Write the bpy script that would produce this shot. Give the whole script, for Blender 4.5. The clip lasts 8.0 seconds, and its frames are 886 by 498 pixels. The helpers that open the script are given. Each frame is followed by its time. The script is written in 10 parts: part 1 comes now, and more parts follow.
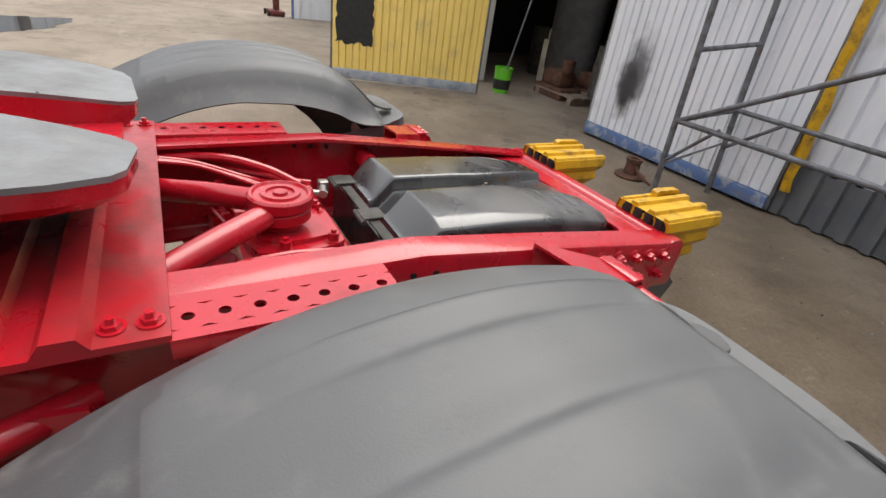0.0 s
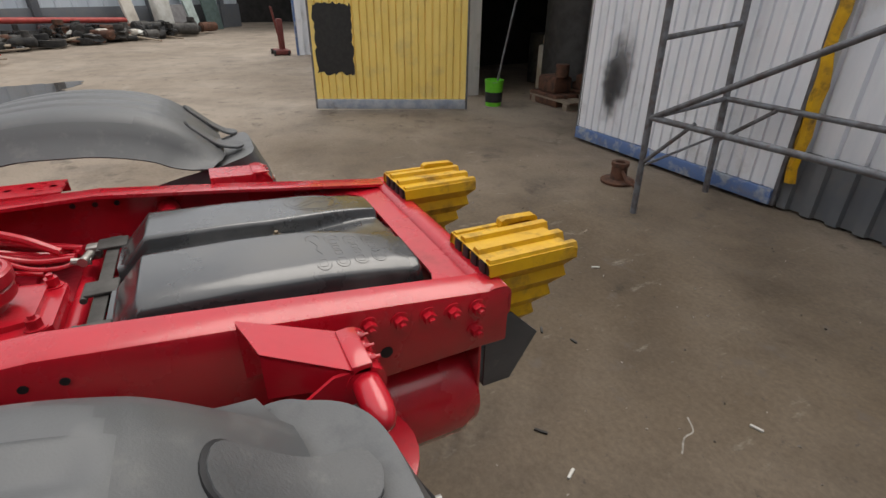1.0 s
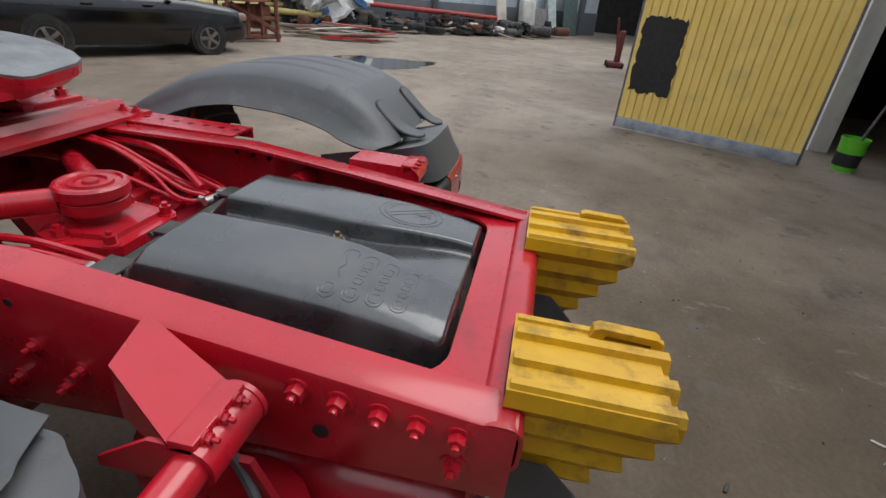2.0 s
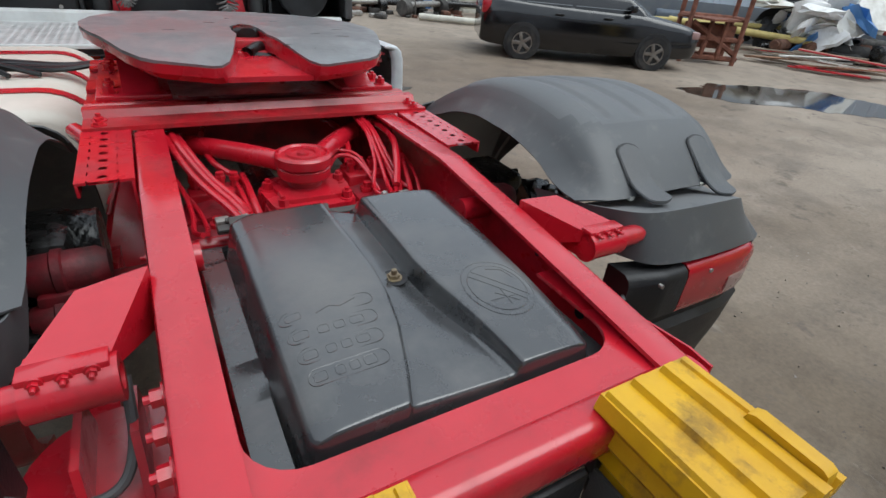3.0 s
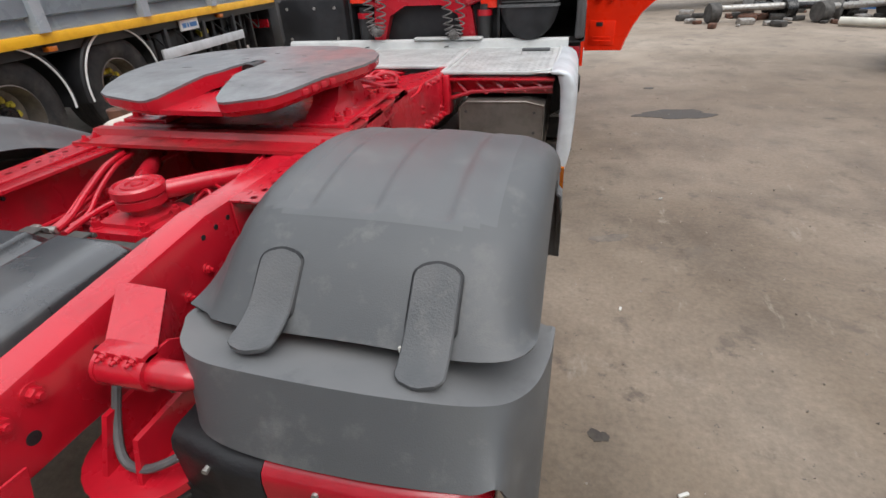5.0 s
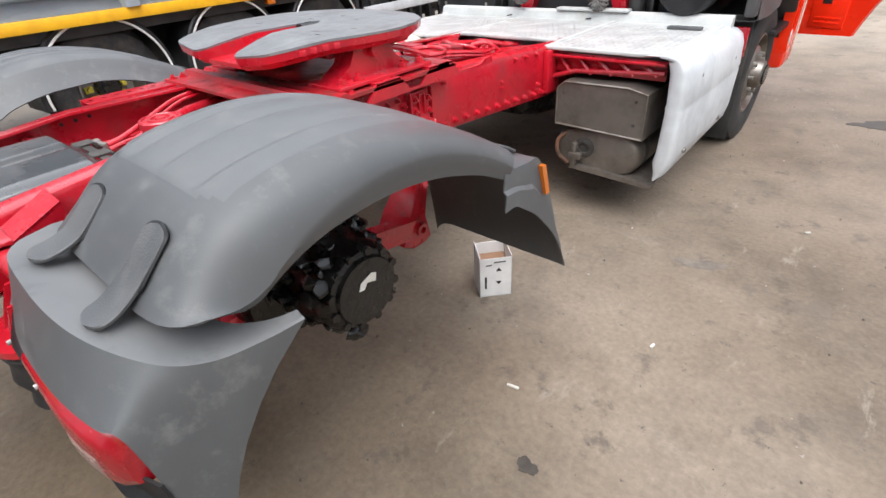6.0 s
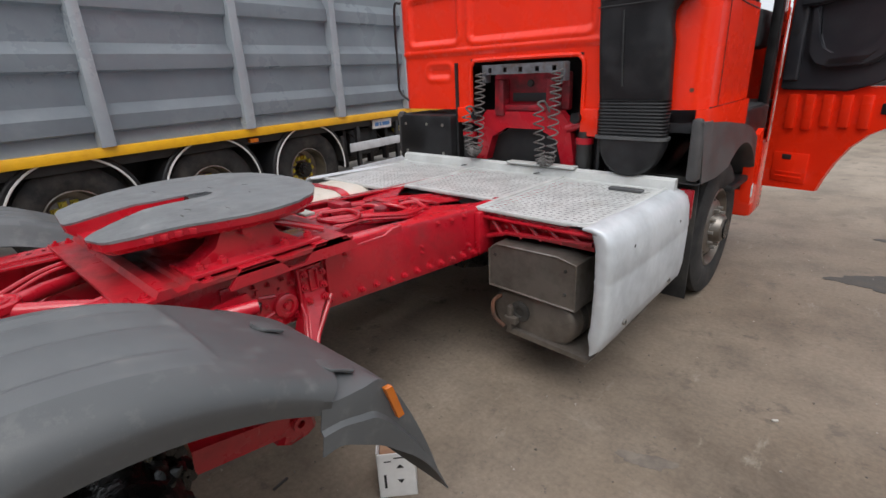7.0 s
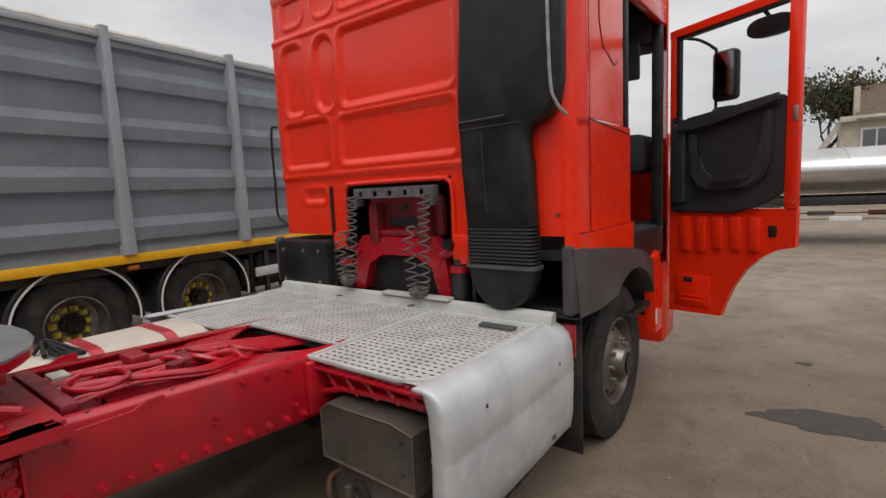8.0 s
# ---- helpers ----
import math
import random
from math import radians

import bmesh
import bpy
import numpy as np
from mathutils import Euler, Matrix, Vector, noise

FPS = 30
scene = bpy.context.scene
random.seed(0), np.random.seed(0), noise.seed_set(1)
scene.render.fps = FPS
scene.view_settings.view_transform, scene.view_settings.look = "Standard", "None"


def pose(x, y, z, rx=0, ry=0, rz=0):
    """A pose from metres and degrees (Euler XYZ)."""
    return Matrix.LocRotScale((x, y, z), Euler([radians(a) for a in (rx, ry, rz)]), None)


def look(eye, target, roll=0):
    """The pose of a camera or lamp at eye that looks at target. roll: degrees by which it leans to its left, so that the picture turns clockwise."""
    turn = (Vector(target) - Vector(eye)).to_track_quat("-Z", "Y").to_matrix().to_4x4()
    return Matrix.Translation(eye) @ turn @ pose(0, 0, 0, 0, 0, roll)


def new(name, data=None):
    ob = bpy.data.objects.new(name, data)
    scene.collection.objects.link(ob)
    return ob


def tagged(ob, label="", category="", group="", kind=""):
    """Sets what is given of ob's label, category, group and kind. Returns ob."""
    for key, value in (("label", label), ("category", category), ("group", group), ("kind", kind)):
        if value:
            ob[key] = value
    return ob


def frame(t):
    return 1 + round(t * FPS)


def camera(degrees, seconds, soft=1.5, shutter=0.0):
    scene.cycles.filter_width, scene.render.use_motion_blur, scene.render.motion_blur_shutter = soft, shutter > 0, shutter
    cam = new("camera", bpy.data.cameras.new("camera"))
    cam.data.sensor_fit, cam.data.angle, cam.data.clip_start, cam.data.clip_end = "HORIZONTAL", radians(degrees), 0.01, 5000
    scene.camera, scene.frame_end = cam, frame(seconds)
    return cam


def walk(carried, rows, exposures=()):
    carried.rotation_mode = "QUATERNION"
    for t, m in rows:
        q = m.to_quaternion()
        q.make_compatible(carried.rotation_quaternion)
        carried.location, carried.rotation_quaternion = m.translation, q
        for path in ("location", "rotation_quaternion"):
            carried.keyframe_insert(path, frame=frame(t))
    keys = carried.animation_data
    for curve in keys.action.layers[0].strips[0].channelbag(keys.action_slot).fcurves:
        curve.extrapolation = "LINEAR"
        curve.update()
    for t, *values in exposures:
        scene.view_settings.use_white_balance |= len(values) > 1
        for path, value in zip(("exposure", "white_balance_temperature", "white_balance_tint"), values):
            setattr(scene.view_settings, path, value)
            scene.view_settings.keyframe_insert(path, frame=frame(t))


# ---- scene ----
cam = camera(84.0, 8.0)
PATH = [
    (0, (-1.105, 1.153, 1.543), (0.384, 0.234, 0.573), 8.2),
    (0.5, (-1.186, 0.81, 1.572), (0.373, -0.054, 0.665), 3.0),
    (1, (-1.134, 0.457, 1.539), (0.465, -0.314, 0.617), 0.6),
    (1.2, (-1.07, 0.347, 1.499), (0.553, -0.325, 0.543), 0.8),
    (2.3, (-0.748, -0.117, 1.496), (0.874, 0.557, 0.539), 8.0),
    (2.5, (-0.634, -0.177, 1.475), (0.853, 0.713, 0.477), 9.0),
    (3, (-0.33, -0.338, 1.535), (0.587, 1.118, 0.516), 5.6),
    (3.5, (-0.068, -0.421, 1.61), (0.206, 1.313, 0.652), 0.7),
    (4, (0.3, -0.357, 1.621), (0.252, 1.414, 0.693), -1.2),
    (4.5, (0.777, -0.308, 1.614), (0.507, 1.434, 0.67), -1.5),
    (4.7, (0.969, -0.252, 1.605), (0.64, 1.465, 0.635), -2.2),
    (5.8, (1.833, 0.194, 1.514), (0.809, 1.521, 0.423), -4.0),
    (6, (1.938, 0.28, 1.545), (0.801, 1.528, 0.472), -3.9),
    (6.5, (2.034, 0.524, 1.628), (0.808, 1.822, 0.728), -2.5),
    (7, (2.083, 0.876, 1.691), (0.796, 2.249, 1.014), -2.7),
    (7.5, (2.177, 1.238, 1.674), (0.892, 2.701, 1.219), -2.3),
    (8, (2.223, 1.629, 1.683), (1.009, 3.201, 1.448), -2.7),
]
walk(cam, [(t, look(eye, target, roll)) for t, eye, target, roll in PATH], exposures=[(0, 0.76, 6700, 10), (0.5, 0.52, 6700, 10), (1, 0.3, 6750, 10), (1.2, 0.26, 6700, 10), (2.3, 0.18, 6050, 8), (2.5, 0.2, 6000, 7), (3, 0.34, 5950, 5), (3.5, 0.38, 6150, 5), (4, 0.45, 6350, 7), (4.5, 0.46, 6550, 9), (4.7, 0.48, 6450, 10), (5.8, 1.2, 6250, 10), (6, 1.26, 6250, 10), (6.5, 1.12, 6150, 10), (7, 0.38, 6300, 10), (7.5, 0.08, 6650, 11), (8, -0.1, 6800, 12)])

# ---- light ----
SUN_EL, SUN_AZ = 60.0, 140.0
world = bpy.data.worlds.new("overcast")
scene.world = world
world.use_nodes = True
wn, wl = world.node_tree.nodes, world.node_tree.links
wn.clear()
w_out = wn.new("ShaderNodeOutputWorld")
w_bg = wn.new("ShaderNodeBackground")
w_sky = wn.new("ShaderNodeTexSky")
w_sky.sky_type = "NISHITA"
w_sky.sun_disc = False
w_sky.sun_elevation, w_sky.sun_rotation = radians(SUN_EL), radians(SUN_AZ)
w_co = wn.new("ShaderNodeTexCoord")
w_map = wn.new("ShaderNodeMapping")
w_map.inputs["Scale"].default_value = (1.0, 1.0, 2.6)
w_noise = wn.new("ShaderNodeTexNoise")
w_noise.inputs["Scale"].default_value = 2.2
w_noise.inputs["Detail"].default_value = 6.0
w_noise.inputs["Roughness"].default_value = 0.55
w_ramp = wn.new("ShaderNodeValToRGB")
w_ramp.color_ramp.elements[0].position, w_ramp.color_ramp.elements[0].color = 0.32, (4.8, 5.0, 5.35, 1)
w_ramp.color_ramp.elements[1].position, w_ramp.color_ramp.elements[1].color = 0.68, (8.0, 8.1, 8.2, 1)
w_mix = wn.new("ShaderNodeMix")
w_mix.data_type = "RGBA"
w_mix.inputs["Factor"].default_value = 0.9
wl.new(w_co.outputs["Generated"], w_map.inputs["Vector"])
wl.new(w_map.outputs["Vector"], w_noise.inputs["Vector"])
wl.new(w_noise.outputs["Fac"], w_ramp.inputs["Fac"])
wl.new(w_sky.outputs["Color"], w_mix.inputs["A"])
wl.new(w_ramp.outputs["Color"], w_mix.inputs["B"])
w_sep = wn.new("ShaderNodeSeparateXYZ")
w_dome = wn.new("ShaderNodeMapRange")
w_dome.inputs["To Min"].default_value, w_dome.inputs["To Max"].default_value = 0.86, 1.4
w_scale = wn.new("ShaderNodeVectorMath")
w_scale.operation = "SCALE"
wl.new(w_co.outputs["Generated"], w_sep.inputs["Vector"])
wl.new(w_sep.outputs["Z"], w_dome.inputs["Value"])
wl.new(w_mix.outputs["Result"], w_scale.inputs[0])
wl.new(w_dome.outputs["Result"], w_scale.inputs["Scale"])
wl.new(w_scale.outputs["Vector"], w_bg.inputs["Color"])
w_bg.inputs["Strength"].default_value = 0.115
wl.new(w_bg.outputs["Background"], w_out.inputs["Surface"])
sun_data = bpy.data.lights.new("sun", "SUN")
sun_data.energy, sun_data.angle, sun_data.color = 1.6, radians(50), (1.0, 0.96, 0.9)
sun = new("sun", sun_data)
_az, _el = radians(SUN_AZ), radians(SUN_EL)
sun.matrix_world = look((math.sin(_az) * math.cos(_el) * 40, math.cos(_az) * math.cos(_el) * 40, math.sin(_el) * 40), (0, 0, 0))


# ---- materials ----
MATS = {}


def mat(name, col, rough=0.5, metal=0.0, col2=None, scale=6.0, amount=1.0, lo=0.4, hi=0.65, bump=0.0, bump_scale=60.0,
        coat=0.0, rough2=None, spec=0.5, dirt=None, dirt_scale=1.5, dirt_lo=0.5, dirt_hi=0.75, stretch=(1, 1, 1), vary=0.0,
        trans=0.0, emit=0.0):
    """A procedural surface: two colours mixed by noise, a second layer of dirt, roughness variation and fine relief."""
    if name in MATS:
        return MATS[name]
    m = bpy.data.materials.new(name)
    m.use_nodes = True
    n, l = m.node_tree.nodes, m.node_tree.links
    b = n["Principled BSDF"]
    b.inputs["Metallic"].default_value = metal
    b.inputs["Roughness"].default_value = rough
    b.inputs["Specular IOR Level"].default_value = spec
    b.inputs["Coat Weight"].default_value = coat
    b.inputs["Coat Roughness"].default_value = 0.12
    b.inputs["Transmission Weight"].default_value = trans
    co = n.new("ShaderNodeTexCoord")
    mp = n.new("ShaderNodeMapping")
    mp.inputs["Scale"].default_value = stretch
    l.new(co.outputs["Object"], mp.inputs["Vector"])
    no = n.new("ShaderNodeTexNoise")
    no.inputs["Scale"].default_value, no.inputs["Detail"].default_value = scale, 8.0
    no.inputs["Roughness"].default_value = 0.6
    l.new(mp.outputs["Vector"], no.inputs["Vector"])
    rm = n.new("ShaderNodeMapRange")
    rm.inputs["From Min"].default_value, rm.inputs["From Max"].default_value = lo, hi
    rm.inputs["To Max"].default_value = amount
    l.new(no.outputs["Fac"], rm.inputs["Value"])
    c2 = col2 or tuple(0.75 * c for c in col)
    mx = n.new("ShaderNodeMix")
    mx.data_type = "RGBA"
    mx.inputs["A"].default_value, mx.inputs["B"].default_value = (*col, 1), (*c2, 1)
    l.new(rm.outputs["Result"], mx.inputs["Factor"])
    out = mx.outputs["Result"]
    if vary:
        oi = n.new("ShaderNodeObjectInfo")
        vr = n.new("ShaderNodeMapRange")
        vr.inputs["To Min"].default_value, vr.inputs["To Max"].default_value = 1 - vary, 1 + vary
        l.new(oi.outputs["Random"], vr.inputs["Value"])
        hs = n.new("ShaderNodeHueSaturation")
        l.new(vr.outputs["Result"], hs.inputs["Value"])
        l.new(out, hs.inputs["Color"])
        out = hs.outputs["Color"]
    rr = n.new("ShaderNodeMapRange")
    rr.inputs["To Min"].default_value = rough
    rr.inputs["To Max"].default_value = rough2 if rough2 is not None else min(1.0, rough + 0.15)
    l.new(rm.outputs["Result"], rr.inputs["Value"])
    rough_out = rr.outputs["Result"]
    if dirt:
        dn = n.new("ShaderNodeTexNoise")
        dn.inputs["Scale"].default_value, dn.inputs["Detail"].default_value, dn.inputs["Roughness"].default_value = dirt_scale, 10.0, 0.68
        l.new(co.outputs["Object"], dn.inputs["Vector"])
        dr = n.new("ShaderNodeMapRange")
        dr.inputs["From Min"].default_value, dr.inputs["From Max"].default_value = dirt_lo, dirt_hi
        l.new(dn.outputs["Fac"], dr.inputs["Value"])
        dm = n.new("ShaderNodeMix")
        dm.data_type = "RGBA"
        dm.inputs["B"].default_value = (*dirt, 1)
        l.new(out, dm.inputs["A"])
        l.new(dr.outputs["Result"], dm.inputs["Factor"])
        out = dm.outputs["Result"]
        ra = n.new("ShaderNodeMix")
        ra.inputs["B"].default_value = 0.85
        l.new(rough_out, ra.inputs["A"])
        l.new(dr.outputs["Result"], ra.inputs["Factor"])
        rough_out = ra.outputs["Result"]
    l.new(out, b.inputs["Base Color"])
    l.new(rough_out, b.inputs["Roughness"])
    if bump:
        bn = n.new("ShaderNodeTexNoise")
        bn.inputs["Scale"].default_value, bn.inputs["Detail"].default_value = bump_scale, 4.0
        l.new(co.outputs["Object"], bn.inputs["Vector"])
        bp = n.new("ShaderNodeBump")
        bp.inputs["Strength"].default_value, bp.inputs["Distance"].default_value = bump, 0.004
        l.new(bn.outputs["Fac"], bp.inputs["Height"])
        l.new(bp.outputs["Normal"], b.inputs["Normal"])
    if emit:
        b.inputs["Emission Color"].default_value = (*col, 1)
        b.inputs["Emission Strength"].default_value = emit
    MATS[name] = m
    return m


RED = mat("red_chassis_paint", (0.5, 0.009, 0.022), 0.22, col2=(0.41, 0.007, 0.018), scale=5, coat=0.55, spec=0.5, bump=0.07, bump_scale=45,
          dirt=(0.24, 0.014, 0.018), dirt_scale=5, dirt_lo=0.56, dirt_hi=0.8)
RED_DUSTY = mat("red_paint_greasy", (0.46, 0.01, 0.02), 0.26, col2=(0.3, 0.016, 0.02), scale=7, bump=0.15, coat=0.25, dirt=(0.09, 0.035, 0.03), dirt_scale=4, dirt_lo=0.52, dirt_hi=0.75)
RED_DARK = mat("red_axle_paint", (0.33, 0.006, 0.018), 0.35, col2=(0.15, 0.006, 0.012), scale=9, bump=0.35, bump_scale=70, coat=0.2,
               dirt=(0.05, 0.02, 0.02), dirt_scale=5, dirt_lo=0.5, dirt_hi=0.75)
RED_GRIME = mat("grimy_red_brake_paint", (0.15, 0.006, 0.012), 0.5, col2=(0.04, 0.008, 0.01), scale=12, bump=0.4, bump_scale=60, dirt=(0.02, 0.014, 0.013), dirt_scale=7, dirt_lo=0.45, dirt_hi=0.7)
CAB_RED = mat("orange_red_cab_paint", (0.92, 0.034, 0.007), 0.2, col2=(0.85, 0.028, 0.006), scale=2.5, coat=0.4, spec=0.3,
              dirt=(0.5, 0.05, 0.02), dirt_scale=2.0, dirt_lo=0.68, dirt_hi=0.95)
GREY_PL = mat("grey_mudguard_plastic", (0.067, 0.07, 0.0735), 0.43, col2=(0.086, 0.0885, 0.091), scale=3, lo=0.35, hi=0.8, bump=0.10, bump_scale=380, spec=0.55,
              rough2=0.54, dirt=(0.17, 0.168, 0.162), dirt_scale=13, dirt_lo=0.54, dirt_hi=0.85)
GREY_PAD = mat("paler_mudguard_plastic", (0.087, 0.0905, 0.0945), 0.43, col2=(0.11, 0.113, 0.116), scale=2.2, lo=0.3, hi=0.75, bump=0.10, bump_scale=380,
               rough2=0.54, spec=0.55, stretch=(1, 3, 1), dirt=(0.165, 0.163, 0.158), dirt_scale=11, dirt_lo=0.54, dirt_hi=0.85)
# paler copy of the plastic: dust plus light from above, put into the colour
GREY_SHELF = mat("dusty_lit_mudguard_plastic", (0.12, 0.123, 0.126), 0.55, col2=(0.15, 0.15, 0.15), scale=5, bump=0.1, bump_scale=380, rough2=0.65,
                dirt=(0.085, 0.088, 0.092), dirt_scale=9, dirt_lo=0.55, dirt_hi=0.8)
GREY_DK = mat("dark_grey_strap_plastic", (0.066, 0.069, 0.072), 0.45, col2=(0.1, 0.1, 0.102), scale=9, bump=0.3, bump_scale=260,
              dirt=(0.2, 0.195, 0.185), dirt_scale=14, dirt_lo=0.58, dirt_hi=0.85)
BLACK_PL = mat("black_cover_plastic", (0.026, 0.0265, 0.028), 0.24, col2=(0.042, 0.0425, 0.045), scale=4, bump=0.05, bump_scale=200, coat=0.8, spec=0.7,
               rough2=0.3, dirt=(0.135, 0.128, 0.118), dirt_scale=3.2, dirt_lo=0.5, dirt_hi=0.85)
BLACK_MAT = mat("black_matt_plastic", (0.008, 0.008, 0.009), 0.42, spec=0.38, col2=(0.02, 0.02, 0.022), scale=6, bump=0.2, bump_scale=150, dirt=(0.045, 0.042, 0.04), dirt_scale=4, dirt_lo=0.55, dirt_hi=0.9)
RUBBER = mat("black_rubber", (0.015, 0.015, 0.016), 0.75, spec=0.35, col2=(0.04, 0.038, 0.036), scale=8, bump=0.4, bump_scale=120, dirt=(0.085, 0.075, 0.065), dirt_scale=5, dirt_lo=0.5, dirt_hi=0.85)
GREASE = mat("black_greasy_iron", (0.004, 0.004, 0.004), 0.2, col2=(0.011, 0.0105, 0.01), scale=14, bump=1.0, bump_scale=45, rough2=0.42)
PLATE = mat("dusty_grey_steel_plate", (0.26, 0.265, 0.27), 0.34, metal=0.45, col2=(0.17, 0.172, 0.175), scale=5, bump=0.3, bump_scale=60, rough2=0.62,
            dirt=(0.3, 0.3, 0.29), dirt_scale=9, dirt_lo=0.56, dirt_hi=0.82)
ALU = mat("bare_aluminium_sheet", (0.25, 0.225, 0.2), 0.38, metal=0.7, col2=(0.11, 0.096, 0.084), scale=4, bump=0.15, rough2=0.55, dirt=(0.2, 0.165, 0.13), dirt_scale=4, dirt_lo=0.5, dirt_hi=0.75)
DECK = mat("white_painted_deck", (0.54, 0.55, 0.54), 0.42, metal=0.0, col2=(0.42, 0.425, 0.42), scale=6, bump=0.1, dirt=(0.42, 0.4, 0.36), dirt_scale=5, dirt_lo=0.55, dirt_hi=0.85)
PANEL_W = mat("silver_white_panel_paint", (0.6, 0.625, 0.65), 0.38, metal=0.15, col2=(0.46, 0.48, 0.5), scale=4.5, bump=0.25, bump_scale=18, dirt=(0.48, 0.48, 0.47), dirt_scale=5, dirt_lo=0.55, dirt_hi=0.9)
CHOCK_Y = mat("yellow_plastic", (0.64, 0.365, 0.006), 0.34, col2=(0.54, 0.29, 0.005), scale=8, bump=0.1, bump_scale=120, dirt=(0.10, 0.06, 0.025), dirt_scale=9, dirt_lo=0.5, dirt_hi=0.72)
TANK_W = mat("beige_white_tank_paint", (0.62, 0.57, 0.5), 0.4, col2=(0.52, 0.47, 0.4), scale=3, dirt=(0.32, 0.26, 0.2), dirt_scale=3, dirt_lo=0.55, dirt_hi=0.9)
CHROME = mat("chromed_steel", (0.75, 0.75, 0.75), 0.16, metal=1.0, col2=(0.6, 0.6, 0.6), scale=10)
STEEL = mat("zinc_grey_steel", (0.42, 0.41, 0.39), 0.42, metal=0.8, col2=(0.28, 0.25, 0.22), scale=14, bump=0.2)
RUST = mat("rusty_iron", (0.12, 0.05, 0.028), 0.85, col2=(0.06, 0.035, 0.025), scale=12, bump=0.5)
RUST_RED = mat("red_brown_rust", (0.2, 0.075, 0.045), 0.85, col2=(0.11, 0.045, 0.03), scale=9, bump=0.5)
IRON = mat("dark_dirty_iron", (0.07, 0.065, 0.06), 0.6, col2=(0.035, 0.033, 0.03), scale=10, bump=0.5, metal=0.3, vary=0.4)
TAIL_RED = mat("red_lens", (0.36, 0.008, 0.018), 0.16, col2=(0.27, 0.006, 0.012), scale=8, coat=0.4, dirt=(0.2, 0.06, 0.06), dirt_scale=6, dirt_lo=0.58, dirt_hi=0.85)
TAIL_WHITE = mat("clear_lens", (0.34, 0.21, 0.19), 0.18, coat=0.5)
AMBER = mat("amber_lens", (0.52, 0.135, 0.01), 0.2, coat=0.4)
HOSE_GREY = mat("grey_coil_hose", (0.15, 0.14, 0.135), 0.45, col2=(0.09, 0.085, 0.08), scale=20)
TR_GREY = mat("grey_trailer_paint", (0.335, 0.37, 0.40), 0.26, col2=(0.28, 0.31, 0.34), scale=1.2, coat=0.2, dirt=(0.41, 0.435, 0.455), dirt_scale=1.6, dirt_lo=0.54, dirt_hi=0.85, rough2=0.5)
TR_YEL = mat("yellow_reflective_tape", (0.85, 0.46, 0.015), 0.35, col2=(0.75, 0.38, 0.01), scale=8)
# chassis black, used too where shade in slots and hollows is put in as colour
TR_BLK = mat("black_chassis_and_hollows", (0.012, 0.012, 0.014), 0.45, col2=(0.03, 0.03, 0.03), scale=5, dirt=(0.06, 0.055, 0.05), dirt_scale=3, dirt_lo=0.55, dirt_hi=0.9)
WHITE = mat("white_paint", (0.74, 0.74, 0.73), 0.5, col2=(0.6, 0.59, 0.57), scale=4, dirt=(0.4, 0.36, 0.31), dirt_scale=4, dirt_lo=0.58, dirt_hi=0.9)
SHEET_W = mat("white_corrugated_sheet", (0.78, 0.80, 0.84), 0.5, col2=(0.68, 0.71, 0.76), scale=2.0, stretch=(3, 3, 0.5), dirt=(0.36, 0.34, 0.31), dirt_scale=1.8, dirt_lo=0.55, dirt_hi=0.85)
SHEET_DK = mat("dark_grey_corrugated_sheet", (0.10, 0.11, 0.125), 0.55, col2=(0.13, 0.135, 0.14), scale=4, dirt=(0.14, 0.13, 0.12), dirt_scale=3, dirt_lo=0.55, dirt_hi=0.85)
SHEET_Y = mat("yellow_corrugated_sheet", (0.88, 0.66, 0.19), 0.5, col2=(0.8, 0.58, 0.14), scale=2.5, stretch=(3, 3, 0.6), dirt=(0.55, 0.44, 0.2), dirt_scale=2.5, dirt_lo=0.52, dirt_hi=0.85)
BLUE_P = mat("blue_base_paint", (0.10, 0.17, 0.36), 0.5, col2=(0.32, 0.36, 0.42), scale=9, lo=0.5, hi=0.62, dirt=(0.2, 0.19, 0.18), dirt_scale=5, dirt_lo=0.55, dirt_hi=0.8)
GREY_P = mat("blue_grey_base_paint", (0.24, 0.28, 0.34), 0.5, col2=(0.4, 0.42, 0.45), scale=6, dirt=(0.15, 0.14, 0.13), dirt_scale=5, dirt_lo=0.55, dirt_hi=0.8)
SCAF = mat("grey_painted_tube", (0.17, 0.18, 0.2), 0.5, col2=(0.1, 0.09, 0.09), scale=12, dirt=(0.13, 0.07, 0.045), dirt_scale=9, dirt_lo=0.57, dirt_hi=0.75, metal=0.3)
# near-black: the dimness of room and shed bay is put into the colour
ROOM = mat("near_black_room_wall", (0.022, 0.02, 0.019), 0.9, col2=(0.014, 0.013, 0.012), scale=3)
SPRAY = mat("black_overspray", (0.012, 0.012, 0.012), 0.65, col2=(0.03, 0.03, 0.028), scale=20)
GREEN = mat("lime_green_plastic", (0.16, 0.62, 0.03), 0.4, col2=(0.12, 0.5, 0.03), scale=9)
CARD_W = mat("white_printed_carton", (0.72, 0.71, 0.7), 0.6, col2=(0.62, 0.61, 0.6), scale=9)


